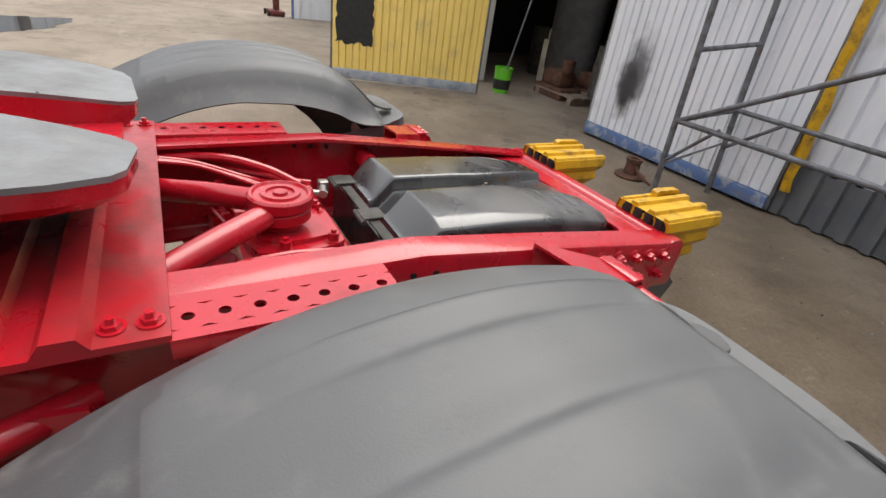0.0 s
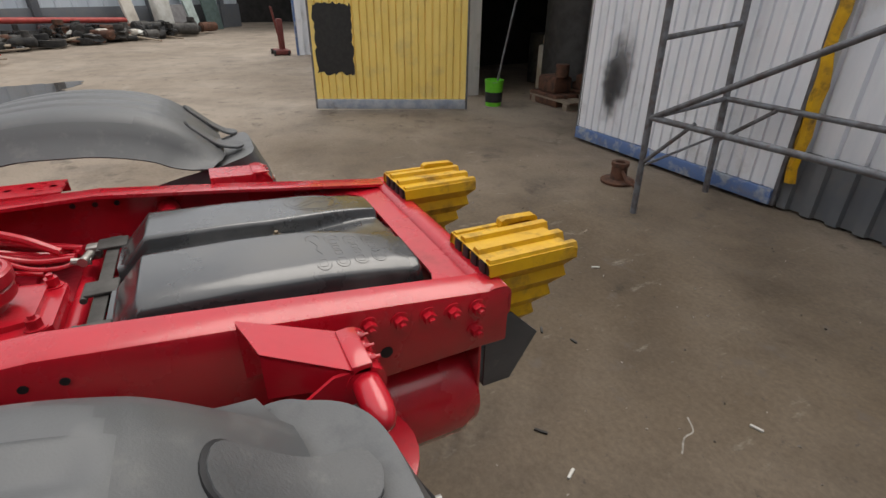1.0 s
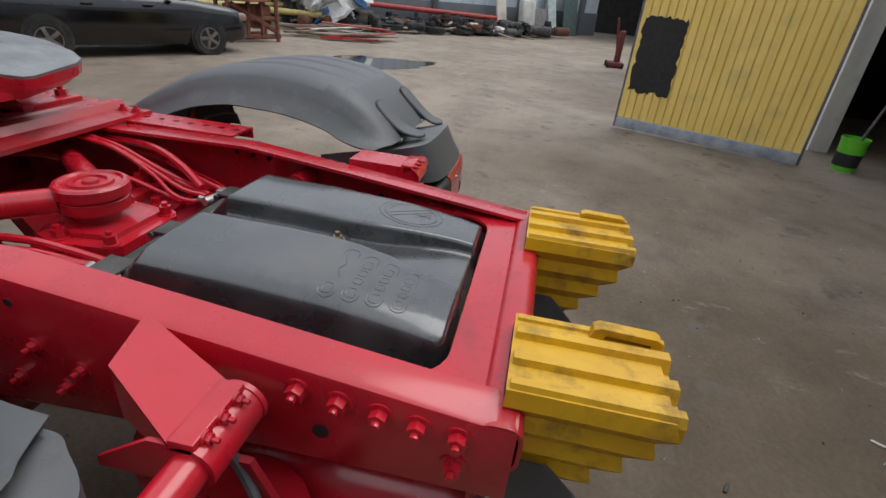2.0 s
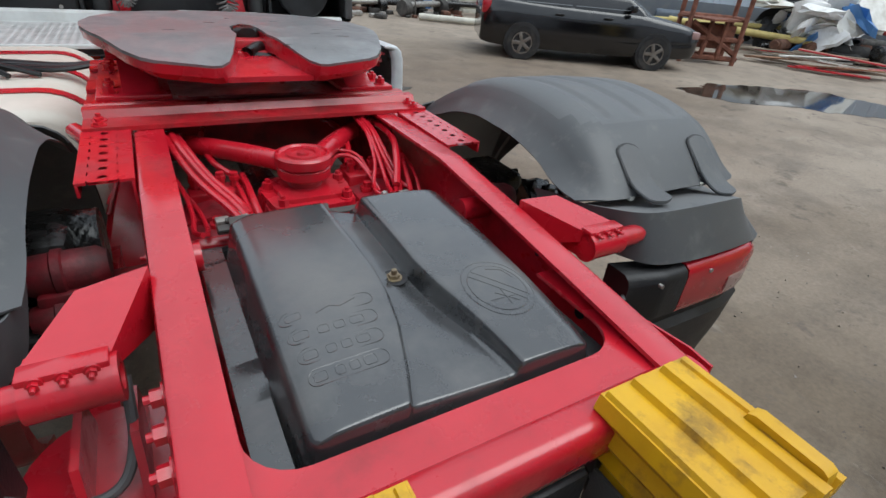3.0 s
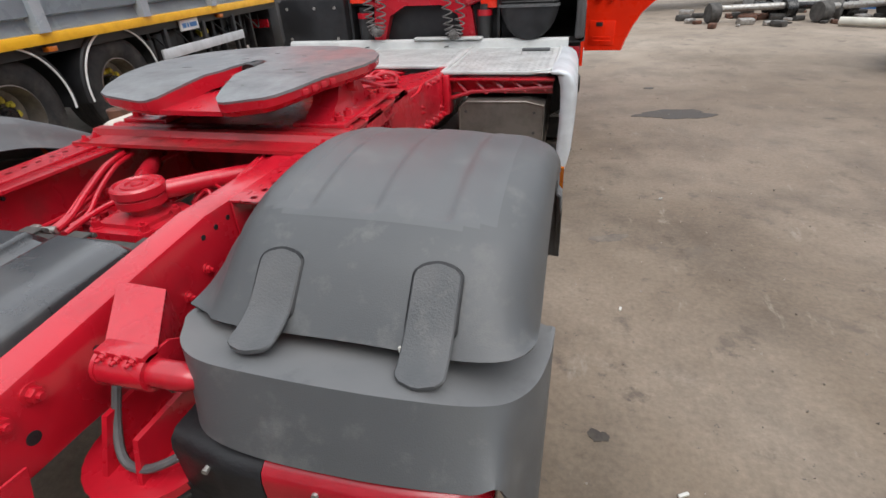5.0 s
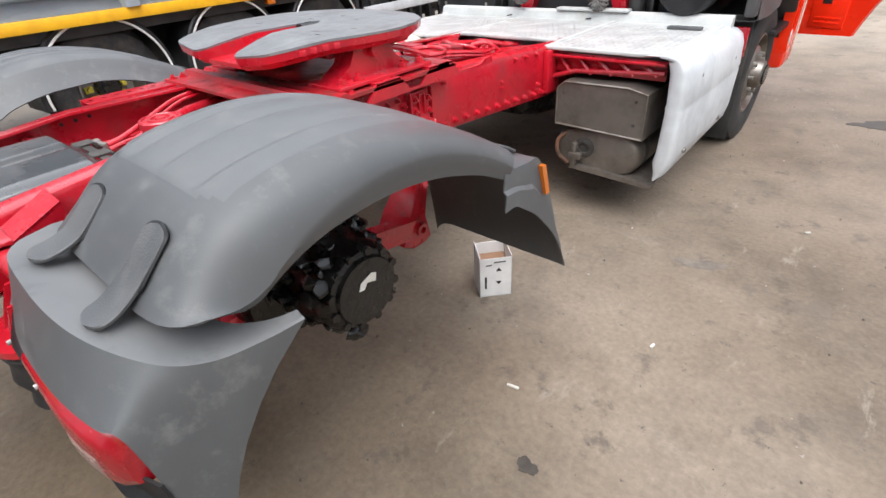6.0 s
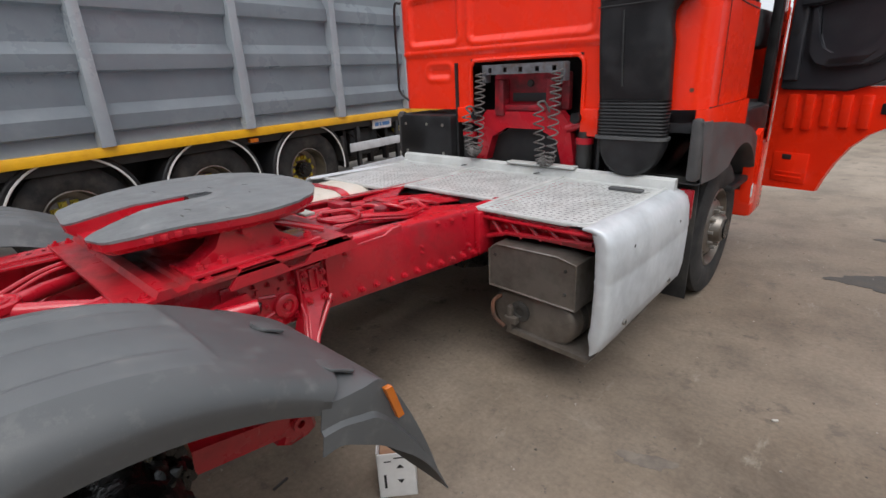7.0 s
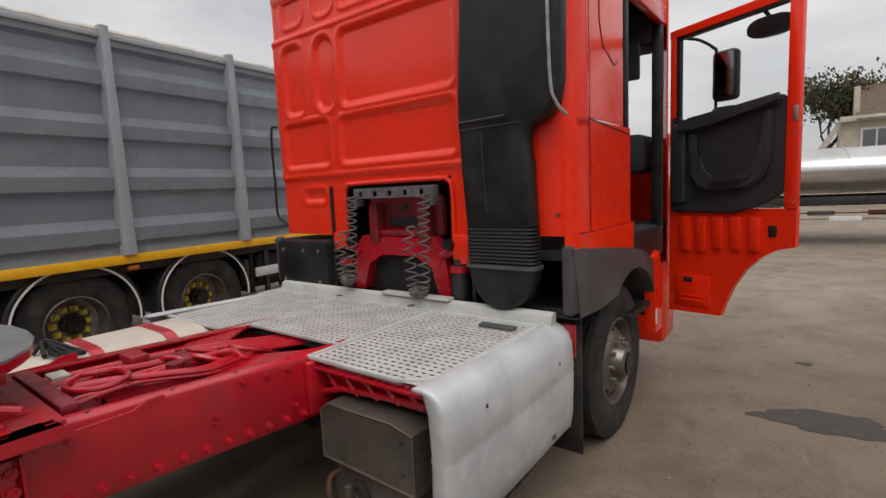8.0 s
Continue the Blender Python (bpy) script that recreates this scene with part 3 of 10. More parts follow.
def rail(sx):
    bm = NB()
    rings = []
    for y in [-0.06, 0.0, 0.15, 0.3, 0.45, 0.6, 0.7, 0.75, 0.8, 1.0, 1.3, 1.6, 1.9, 2.2, 2.5, 2.9, 3.3, 4.0, 5.6]:
        zt, xo = interp(RAIL_TOP, y), interp(RAIL_X, y)
        zb, w = zt - interp(RAIL_H, y), 0.075
        p = [(xo, zb + 0.012), (xo, zt - 0.016), (xo - 0.004, zt - 0.005), (xo - 0.014, zt), (xo - w, zt), (xo - w, zt - 0.009), (xo - 0.016, zt - 0.009),
             (xo - 0.009, zt - 0.018), (xo - 0.009, zb + 0.018), (xo - 0.016, zb + 0.009), (xo - w, zb + 0.009), (xo - w, zb), (xo - 0.014, zb), (xo - 0.004, zb + 0.004)]
        rings.append([(sx * a, y, b) for a, b in p])
    loft(bm, rings, closed=True, caps=True)
    ob = part("frame_rail", bm, RED, truck, "raspberry-red painted steel frame rail")
    # bolts on the web
    def bolt_at(y, z, r=0.014, h=0.016):
        b = NB()
        hexbolt(b, (sx * (interp(RAIL_X, y) - 0.001), y, z), (sx, 0, 0), r, h)
        part("bolt", b, RED, ob)
    for y in (0.018, 0.075, 0.13, 0.19, 0.252):
        bolt_at(y, 0.955 + 0.1 * (y - 0.018))
    bolt_at(0.02, 0.9)
    for k in range(15):
        y = 1.78 + 0.085 * k
        bolt_at(y, interp(RAIL_TOP, y) - 0.25, 0.015, 0.017)
    for y, d in ((2.62, 0.03), (2.72, 0.03), (2.82, 0.03), (2.5, 0.13), (2.5, 0.16), (2.95, 0.08), (2.05, 0.06), (2.85, 0.2), (2.95, 0.18),
                 (1.62, 0.12), (1.62, 0.17), (1.62, 0.22), (1.72, 0.12), (1.72, 0.17), (1.72, 0.22), (0.62, 0.14), (0.66, 0.19), (0.70, 0.12), (0.75, 0.2)):
        bolt_at(y, interp(RAIL_TOP, y) - d, 0.010, 0.010)
    # dark holes: black discs on the web, the shade inside put in as colour
    for y, z, r in ((0.22, 0.905, 0.013), (0.38, 0.965, 0.008), (0.77, 1.025, 0.007), (0.72, 1.022, 0.007), (0.82, 1.028, 0.007)):
        b = NB()
        cyl(b, (sx * 0.3785, y, z), (sx * 0.3915, y, z), r, 16)
        part("hole", b, BLACK_MAT, ob)
    # black discs likewise for the holes in the top flange
    for y in (2.12, 2.38, 2.62, 2.86):
        b = NB()
        x, z = sx * (interp(RAIL_X, y) - 0.045), interp(RAIL_TOP, y)
        cyl(b, (x, y, z - 0.006), (x, y, z + 0.0012), 0.008, 12)
        part("hole", b, BLACK_MAT, ob)
    return ob


rails = [rail(-1), rail(1)]


# rear cross member: gusset plate with round inner corners, and an open box tube behind it
def rear_member():
    bm = NB()
    R, xi, yf = 0.075, 0.314, 0.060
    out = [(-0.378, -0.01), (0.378, -0.01), (0.378, 0.3), (xi, 0.3)]
    for k in range(7):
        a = radians(90 * k / 6)
        out.append((xi - R + R * math.cos(a), yf + R - R * math.sin(a)))
    for k in range(7):
        a = radians(90 - 90 * k / 6)
        out.append((-xi + R - R * math.cos(a), yf + R - R * math.sin(a)))
    out += [(-xi, 0.3), (-0.378, 0.3)]
    prism(bm, out, "z", 0.968, 0.976)
    ob = part("rear_cross_member", bm, RED, truck, "red rear cross member with rounded gussets")
    bm = NB()
    o, i = rounded(0.068, 0.085, 0.024), rounded(0.056, 0.073, 0.019)
    x0, x1 = -0.386, 0.386
    rings = [[(x, -0.036 + u, 0.945 + v) for u, v in prof] for x, prof in ((x0, i), (x0, o), (x1, o), (x1, i))]
    loft(bm, rings, closed=True)
    loft(bm, [[(x, -0.036 + u, 0.945 + v) for u, v in i] for x in (x0, x1)], closed=True)
    part("box_tube", bm, RED, ob, "open-ended red box tube")
    bm = NB()
    box(bm, -0.37, 0.37, -0.012, -0.004, 0.70, 0.93, 0.003)
    part("back_plate", bm, RED, ob)
    for sx in (1,):
        bm = NB()
        prism(bm, [(-0.03, 0.86), (0.14, 0.86), (0.16, 0.93), (0.02, 0.945), (-0.03, 0.94)], "x", 0, 0.005, Matrix.Translation((sx * 0.46, 0, 0)))
        box(bm, min(sx * 0.39, sx * 0.465), max(sx * 0.39, sx * 0.465), -0.03, -0.024, 0.75, 0.93, 0.002)
        part("end_bracket", bm, RED, ob)
    return ob


rear_member()

# cross members further forward
for y, z0, z1 in ((0.86, 0.8, 0.9), (1.62, 0.82, 1.0), (2.95, 0.78, 0.93), (2.25, 0.8, 0.9)):
    bm = NB()
    box(bm, -0.38, 0.38, y - 0.05, y + 0.05, z0, z1, 0.012)
    part("cross_member", bm, RED_DARK, truck)
bm = NB()
prism(bm, [(-0.36, 2.78), (-0.25, 2.66), (-0.1, 2.74), (0.06, 2.74), (0.2, 2.58), (0.37, 2.56), (0.37, 3.12), (0.3, 3.0), (0.15, 2.84), (-0.12, 2.84), (-0.26, 2.98), (-0.36, 3.12)], "z", 0.955, 0.967)
part("top_gusset", bm, RED, truck, "red gusset plate across the rails")


# perforated angle plates beside the rails
def angle_plate(sx):
    bm = NB()
    a, b = 0.392, 0.503
    y0, y1, n = 0.838, 1.188, 7
    z0, z1 = 1.062, 1.068
    ys = np.linspace(y0, y1, n + 1)
    # a strip with real round holes: ring faces round each hole
    xm = 0.452
    for k in range(n):
        ya, yb = ys[k], ys[k + 1]
        cy, r, m = (ya + yb) / 2, 0.0095, 16
        inner, outer = [], []
        for j in range(m):
            an = j * math.tau / m
            ca, sa = math.cos(an), math.sin(an)
            t = min((0.03 / abs(ca)) if abs(ca) > 1e-6 else 9, ((yb - ya) / 2 / abs(sa)) if abs(sa) > 1e-6 else 9)
            inner.append((xm + r * ca, cy + r * sa))
            outer.append((xm + t * ca, cy + t * sa))
        for z in (z0, z1):
            vi = [bm.verts.new((sx * u, v, z)) for u, v in inner]
            vo = [bm.verts.new((sx * u, v, z)) for u, v in outer]
            for j in range(m):
                bm.faces.new((vi[j], vi[(j + 1) % m], vo[(j + 1) % m], vo[j]))
    xs = sorted((sx * a, sx * (xm - 0.03)))
    box(bm, xs[0], xs[1], y0, y1, z0, z1)
    xs = sorted((sx * (xm + 0.03), sx * b))
    box(bm, xs[0], xs[1], y0, y1, z0, z1)
    ob = part("perforated_angle", bm, RED, truck, "red angle plate with a row of punched holes")
    bm = NB()
    xs = sorted((sx * b, sx * (b - 0.006)))
    box(bm, xs[0], xs[1], y0, y1, 1.035, z0, 0.001)
    xs = sorted((sx * 0.394, sx * 0.40))
    box(bm, xs[0], xs[1], y0, y1, 0.93, z0, 0.001)
    part("flange", bm, RED, ob)


angle_plate(-1), angle_plate(1)


# the black cover between the rails
def cover():
    bm = NB()
    nx, ny = 80, 84
    x0, x1, y0, y1 = -0.25, 0.262, 0.064, 0.70

    def ss(a, b, v):
        t = min(max((v - a) / (b - a), 0), 1)
        return t * t * (3 - 2 * t)

    def ramp(a, b, v):
        return min(max((v - a) / (b - a), 0), 1)

    grid = []
    ys = [float(np.interp(j, [0, 8, ny - 14, ny], [y0, y0 + 0.02, 0.62, y1])) for j in range(ny + 1)]
    for y in ys:
        row = []
        left = interp([(0.06, -0.103), (0.13, -0.078), (0.22, -0.052), (0.3, -0.038), (0.36, -0.034), (0.63, -0.043)], y)
        right = interp([(0.06, 0.104), (0.18, 0.079), (0.28, 0.055), (0.36, 0.046), (0.63, 0.045)], y)
        for i in range(nx + 1):
            x = float(np.interp(i, [0, 7, 27, 31, 49, 54, 73, nx], [x0, x0 + 0.028, left - 0.003, left + 0.006, right - 0.013, right + 0.004, x1 - 0.028, x1]))
            z = interp([(0.05, 0.996), (0.12, 1.012), (0.2, 1.024), (0.28, 1.033), (0.45, 1.043), (0.63, 1.047)], y)
            v = ss(left - 0.002, left + 0.006, x) * (1 - ss(right - 0.013, right + 0.003, x))
            z -= (0.018 + 0.026 * ramp(left, right, x)) * v * (0.55 + 0.45 * ss(0.06, 0.3, y))
            # depth inside an outline with rounded rear and cut front corners
            rc = 0.03
            ax, ay = abs(x - 0.006) - (x1 - 0.006 - rc), (y0 + rc) - y
            d = rc - (math.hypot(max(ax, 0), max(ay, 0)) + min(max(ax, ay), 0))
            cut = (0.256 - abs(x - 0.006)) * 0.83 + (0.655 - y) * 0.55
            z -= 0.054 * (1 - ss(-0.003, 0.014, min(d, cut))) ** 1.1 + 0.02 * (1 - min(max(0.0, x1 - 0.006 - abs(x - 0.006)) / 0.055, 1.0)) ** 2
            z -= 0.012 * (x / x1) ** 4
            # the front face slopes down in one flat facet
            z -= 0.062 * ramp(0.632, 0.69, y)
            row.append((x, y, z))
        grid.append(row)
    loft(bm, grid)
    rim = [g for g in grid[0]] + [r[-1] for r in grid[1:]] + grid[-1][-2::-1] + [r[0] for r in grid[-2:0:-1]]

    def out(p, k, z):
        sx = 1 if p[0] > 0 else -1
        side = abs(p[0]) > 0.235
        return (p[0] + sx * k * (1 if side else 0), p[1] + (0.25 * k if p[1] > 0.4 else -0.12 * k) * (0 if side and 0.07 < p[1] < 0.69 else 1), z)
    loft(bm, [rim, [out(p, 0.003, p[2] - 0.014) for p in rim], [out(p, 0.006, 0.938 - 0.008 * (p[1] < 0.07)) for p in rim],
              [out(p, 0.054, 0.935 - 0.008 * (p[1] < 0.07)) for p in rim], [out(p, 0.057, 0.80) for p in rim]], closed=True)
    bmesh.ops.remove_doubles(bm, verts=bm.verts[:], dist=1e-5)
    ob = part("chassis_cover", bm, BLACK_PL, truck, "black moulded plastic cover with raised lobes and dust", smooth=52)

    def top(x, y):
        s = float(np.interp(y, ys, range(ny + 1)))
        j = min(int(s), ny - 1)
        a, b = (float(np.interp(x, [p[0] for p in g], [p[2] for p in g])) for g in (grid[j], grid[j + 1]))
        return a + (b - a) * (s - j) + 0.0002

    def line(pts, r=0.0008, closed=False):
        b = NB()
        tube(b, [(x, y, top(x, y)) for x, y in pts], r, 5, closed)
        part("embossed_line", b, BLACK_PL, ob)
    ex, ey = 0.157, 0.236
    for r in (0.066, 0.055):
        line([(ex + r * math.cos(a * math.tau / 44), ey + r * 1.12 * math.sin(a * math.tau / 44)) for a in range(44)], closed=True)
    for a, b in (((-0.040, 0.040), (0.036, -0.046)), ((-0.028, 0.050), (0.048, -0.036)), ((-0.034, -0.030), (0.018, -0.030)), ((-0.016, -0.014), (0.018, -0.044)),
                 ((0.0, -0.010), (0.0, -0.048)), ((0.004, 0.050), (0.034, 0.040)), ((0.034, 0.040), (0.044, 0.016))):
        line([(ex + a[0] + (b[0] - a[0]) * k / 8, ey + a[1] + (b[1] - a[1]) * k / 8) for k in range(9)])
    for k in range(4):
        cy = 0.288 - 0.0415 * k
        cx = -0.146 - 0.002 * k
        w = 0.154 - 0.011 * k
        line([(cx + u, cy + v) for u, v in rounded(w, 0.029, 0.014, 5)], 0.0008, True)
        for u0, bw in ((-0.36, 0.16), (-0.12, 0.12), (0.06, 0.12), (0.26, 0.16)):
            if k or u0 < -0.3:
                line([(cx + u0 * w + u, cy + v) for u, v in rounded(bw * w, 0.016, 0.004, 2)], 0.0005, True)
        if k == 0:
            line([(cx - 0.02, cy - 0.006), (cx + 0.004, cy + 0.004), (cx + 0.02, cy - 0.004), (cx + 0.05, cy + 0.007)])
    b = NB()
    hexbolt(b, (0.004, 0.355, top(0.004, 0.355)), (0, 0, 1), 0.011, 0.008)
    part("cover_bolt", b, mat("dull_brass_bolt", (0.3, 0.24, 0.15), 0.45, metal=0.6, col2=(0.14, 0.1, 0.07), scale=60), ob, "dull yellowish bolt head")
    b = NB()
    revolve(b, [(0.015, 0.0), (0.026, 0.0), (0.026, 0.003), (0.022, 0.0045), (0.015, 0.003), (0.015, 0.0)], (0.004, 0.355, top(0.004, 0.355) - 0.0005), "z", 24)
    part("bolt_seat", b, BLACK_MAT, ob, "black ring round the bolt")
    b = NB()
    box(b, -0.255, 0.255, 0.708, 0.735, 0.972, 0.977, 0.001)
    part("hinge_strip", b, IRON, ob, "dark iron hinge strip along the cover")
    for x in (-0.2, -0.03, 0.2):
        b = NB()
        box(b, x - 0.03, x + 0.03, 0.69, 0.752, 0.978, 0.986, 0.003)
        cyl(b, (x - 0.035, 0.752, 0.976), (x + 0.035, 0.752, 0.976), 0.007, 10)
        part("hinge", b, IRON, ob, "dark iron hinge")
    return ob


cover()


# ---- axle, stays and hoses between the rails ----
axle = new("rear_axle")
axle.parent = truck
axle.matrix_parent_inverse = world_of(truck).inverted()
AX_Y, AX_Z = 0.985, 0.68
bm = NB()
revolve(bm, [(0.0, -0.17), (0.12, -0.16), (0.2, -0.1), (0.225, 0.0), (0.2, 0.1), (0.12, 0.17), (0.0, 0.18)], (0.0, AX_Y, AX_Z), "x", 28)
cyl(bm, (-0.72, AX_Y, AX_Z), (0.72, AX_Y, AX_Z), 0.075, 20)
cyl(bm, (0, AX_Y, AX_Z), (0, AX_Y + 0.34, AX_Z + 0.02), 0.13, 20, 0.09)
part("axle_housing", bm, RED_DARK, axle, "red painted rear axle casing")
bm = NB()
loft(bm, [[(u * a, 0.93 + v * b, z) for u, v in rounded(1, 1, 0.22, 4)] for z, a, b in ((0.80, 0.34, 0.28), (0.865, 0.32, 0.27), (0.90, 0.25, 0.235), (0.928, 0.235, 0.225))], closed=True, caps=True)
part("stay_mount", bm, RED, axle, "red cast block under the ball joint", 30)
bm = NB()
prism(bm, [(-0.105, 0.825), (-0.085, 0.808), (0.085, 0.808), (0.105, 0.825), (0.12, 0.94), (0.1, 1.01), (0.05, 1.03), (-0.05, 1.03), (-0.1, 1.01), (-0.12, 0.94)], "z", 0.928, 0.95)
prism(bm, [(-0.072, 0.84), (0.072, 0.84), (0.088, 0.93), (0.05, 1.0), (-0.05, 1.0), (-0.088, 0.93)], "z", 0.95, 0.962)
part("flange_plate", bm, RED, axle, "red bolted flange plate", 30)
for x, y in ((-0.085, 0.835), (0.085, 0.835), (-0.098, 0.95), (0.098, 0.95), (0.0, 1.015)):
    b = NB()
    hexbolt(b, (x, y, 0.949), (0, 0, 1), 0.014, 0.02)
    part("bolt", b, RED, axle)
bm = NB()
revolve(bm, [(0.0, 0.0), (0.046, 0.0), (0.046, 0.02), (0.066, 0.024), (0.071, 0.03), (0.071, 0.052), (0.068, 0.055), (0.068, 0.059), (0.076, 0.062), (0.076, 0.084), (0.071, 0.089), (0.064, 0.09), (0.06, 0.084), (0.047, 0.084),
             (0.045, 0.09), (0.033, 0.09), (0.031, 0.084), (0.018, 0.084), (0.016, 0.091), (0.0, 0.092)], (0.0, 0.94, 0.961), "z", 36)
part("ball_joint", bm, RED, axle, "round red ball joint cap with concentric rings", 30)
bm = NB()
cyl(bm, (-0.33, 0.795, 0.895), (0.33, 0.795, 0.895), 0.02, 14)
part("cross_tube", bm, RED, axle, "slim red tube across the frame")


def caked(bm, sx, r):
    """Lumps of grease caked round the drum, between the studs and on the brake."""
    for k in range(64):
        a = r.uniform(0, math.tau)
        if k < 44:
            x, q = r.uniform(0.76, 0.95), r.uniform(0.13, 0.185)
            c = (sx * x, AX_Y + q * math.cos(a), AX_Z + q * math.sin(a))
        else:
            c = (sx * r.uniform(0.66, 0.77), AX_Y + r.uniform(-0.28, 0.1), AX_Z + r.uniform(-0.14, 0.24))
        made = bmesh.ops.create_icosphere(bm, subdivisions=1, radius=r.uniform(0.012, 0.034))["verts"]
        for v in made:
            v.co = Vector(c) + v.co * r.uniform(0.6, 1.4)


for sx in (-1, 1):
    bm = NB()
    tube(bm, [(sx * 0.045, 0.985, 1.012), (sx * 0.12, 1.085, 1.006), (sx * 0.33, 1.38, 0.97)], 0.029, 14)
    part("stay_rod", bm, RED, axle, "red tubular stay")
    # rubber bellows, hub and brake
    bm = NB()
    revolve(bm, [(0.0, -0.17), (0.1, -0.17), (0.125, -0.14), (0.115, -0.1), (0.132, -0.05), (0.12, 0.0), (0.128, 0.03), (0.1, 0.05), (0.0, 0.05)], (sx * 0.49, 0.34, 0.70), "z", 28)
    bl = part("air_bellows", bm, RUBBER, axle, "black rubber air bellows")
    bm = NB()
    cyl(bm, (sx * 0.49, 0.34, 0.752), (sx * 0.49, 0.34, 0.772), 0.135, 28)
    prism(bm, [(0.25, 0.77), (0.45, 0.77), (0.4, 0.88), (0.3, 0.88)], "x", sx * 0.44, sx * 0.452)
    prism(bm, [(0.25, 0.77), (0.45, 0.77), (0.42, 0.86), (0.28, 0.86)], "x", sx * 0.52, sx * 0.532)
    part("bellows_plate", bm, RED, bl)
    bm = NB()
    prism(bm, [(0.69, 0.548), (0.9, 0.59), (1.1, 0.605), (1.6, 0.51), (1.62, 0.42), (1.1, 0.51), (0.9, 0.5), (0.69, 0.458)], "x", sx * 0.53, sx * 0.60)
    arm = part("trailing_arm", bm, RED, axle, "flat red trailing arm")
    # rear half of the same arm, its shade put in as a dark colour
    bm = NB()
    prism(bm, [(0.3, 0.47), (0.3, 0.53), (0.55, 0.52), (0.69, 0.548), (0.69, 0.458), (0.55, 0.43)], "x", sx * 0.53, sx * 0.60)
    part("arm_seat", bm, IRON, arm, "rear end of the red arm, coloured dark for shade")
    bm = NB()
    rings = []
    for z, y0, y1, d in ((0.975, 1.795, 1.93, 0.014), (0.9, 1.795, 1.93, 0.02), (0.83, 1.795, 1.925, 0.035), (0.79, 1.785, 1.88, 0.06), (0.7, 1.755, 1.81, 0.105), (0.6, 1.675, 1.745, 0.15), (0.5, 1.58, 1.68, 0.185), (0.4, 1.52, 1.69, 0.2), (0.375, 1.55, 1.66, 0.19)):
        x0, c = 0.40, 0.018
        rings.append([(sx * x0, y0, z), (sx * (x0 + d - c), y0, z), (sx * (x0 + d), y0 + c, z), (sx * (x0 + d), y1 - c, z), (sx * (x0 + d - c), y1, z), (sx * x0, y1, z)])
    loft(bm, rings, closed=True, caps=True)
    hanger = part("spring_hanger", bm, RED, axle, "red cast spring hanger with bolts", 30)
    for y, z, x in ((1.822, 0.95, 0.424), (1.818, 0.90, 0.428), (1.824, 0.84, 0.44), (1.905, 0.94, 0.424), (1.905, 0.885, 0.428), (1.9, 0.835, 0.44)):
        b = NB()
        hexbolt(b, (sx * x, y, z), (sx, 0, 0), 0.012, 0.012)
        part("bolt", b, RED, hanger)
    bm = NB()
    for ya, yb, za, zb in ((1.79, 1.8, 0.80, 0.985), (1.925, 1.935, 0.83, 0.985), (1.842, 1.85, 0.875, 0.965), (1.876, 1.884, 0.875, 0.965)):
        box(bm, min(sx * 0.41, sx * 0.434), max(sx * 0.41, sx * 0.434), ya, yb, za, zb, 0.003)
    tube(bm, [(sx * 0.44, 1.93, 0.835), (sx * 0.46, 1.885, 0.785), (sx * 0.495, 1.81, 0.71), (sx * 0.545, 1.745, 0.61)], 0.010, 8)
    tube(bm, [(sx * 0.43, 1.793, 0.84), (sx * 0.455, 1.79, 0.79), (sx * 0.50, 1.757, 0.7), (sx * 0.55, 1.677, 0.6)], 0.008, 8)
    box(bm, min(sx * 0.41, sx * 0.43), max(sx * 0.41, sx * 0.43), 1.845, 1.88, 0.87, 0.88, 0.003)
    box(bm, min(sx * 0.41, sx * 0.43), max(sx * 0.41, sx * 0.43), 1.845, 1.88, 0.958, 0.968, 0.003)
    part("casting_rib", bm, RED, hanger)
    bm = NB()
    revolve(bm, [(0.016, 0.0), (0.03, 0.0), (0.03, 0.02), (0.016, 0.02), (0.016, 0.0)], (0, 0, 0), "z", 18)
    bmesh.ops.transform(bm, matrix=Matrix.Translation((sx * 0.598, 1.61, 0.46)) @ Matrix.Rotation(radians(90 * sx), 4, "Y"), verts=bm.verts[:])
    part("arm_eye", bm, RED, hanger)
    # stabiliser arm and round casting on the rail ahead of the guard
    bm = NB()
    tube(bm, smooth_path([(sx * 0.42, 1.30, 0.93), (sx * 0.50, 1.42, 0.95), (sx * 0.56, 1.56, 0.96)], 5), 0.026, 10)
    prism(bm, [(1.28, 0.9), (1.3, 0.96), (1.56, 0.985), (1.58, 0.95)], "x", sx * 0.47, sx * 0.482)
    tube(bm, [(sx * 0.40, 1.3, 0.86), (sx * 0.48, 1.43, 0.90), (sx * 0.55, 1.55, 0.94)], 0.008, 8)
    tube(bm, [(sx * 0.43, 1.33, 0.95), (sx * 0.45, 1.4, 0.87)], 0.006, 6)
    tube(bm, [(sx * 0.49, 1.43, 0.95), (sx * 0.48, 1.46, 0.905)], 0.006, 6)
    part("guard_arm", bm, RED, axle, "red tubular arm for the mudguard")
    bm = NB()
    cyl(bm, (sx * 0.555, 1.545, 0.96), (sx * 0.57, 1.562, 0.957), 0.017, 14)
    part("guard_plug", bm, GREASE, axle, "dark rubber plug on the guard arm")
    bm = NB()
    revolve(bm, [(0.0, 0.0), (0.05, 0.0), (0.05, 0.022), (0.044, 0.026), (0.03, 0.026), (0.027, 0.014), (0.014, 0.014), (0.012, 0.03), (0.0, 0.03)], (0, 0, 0), "z", 24)
    bmesh.ops.transform(bm, matrix=Matrix.Translation((sx * 0.40, 1.735, 0.848)) @ Matrix.Rotation(radians(90 * sx), 4, "Y"), verts=bm.verts[:])
    xs = sorted((sx * 0.391, sx * 0.402))
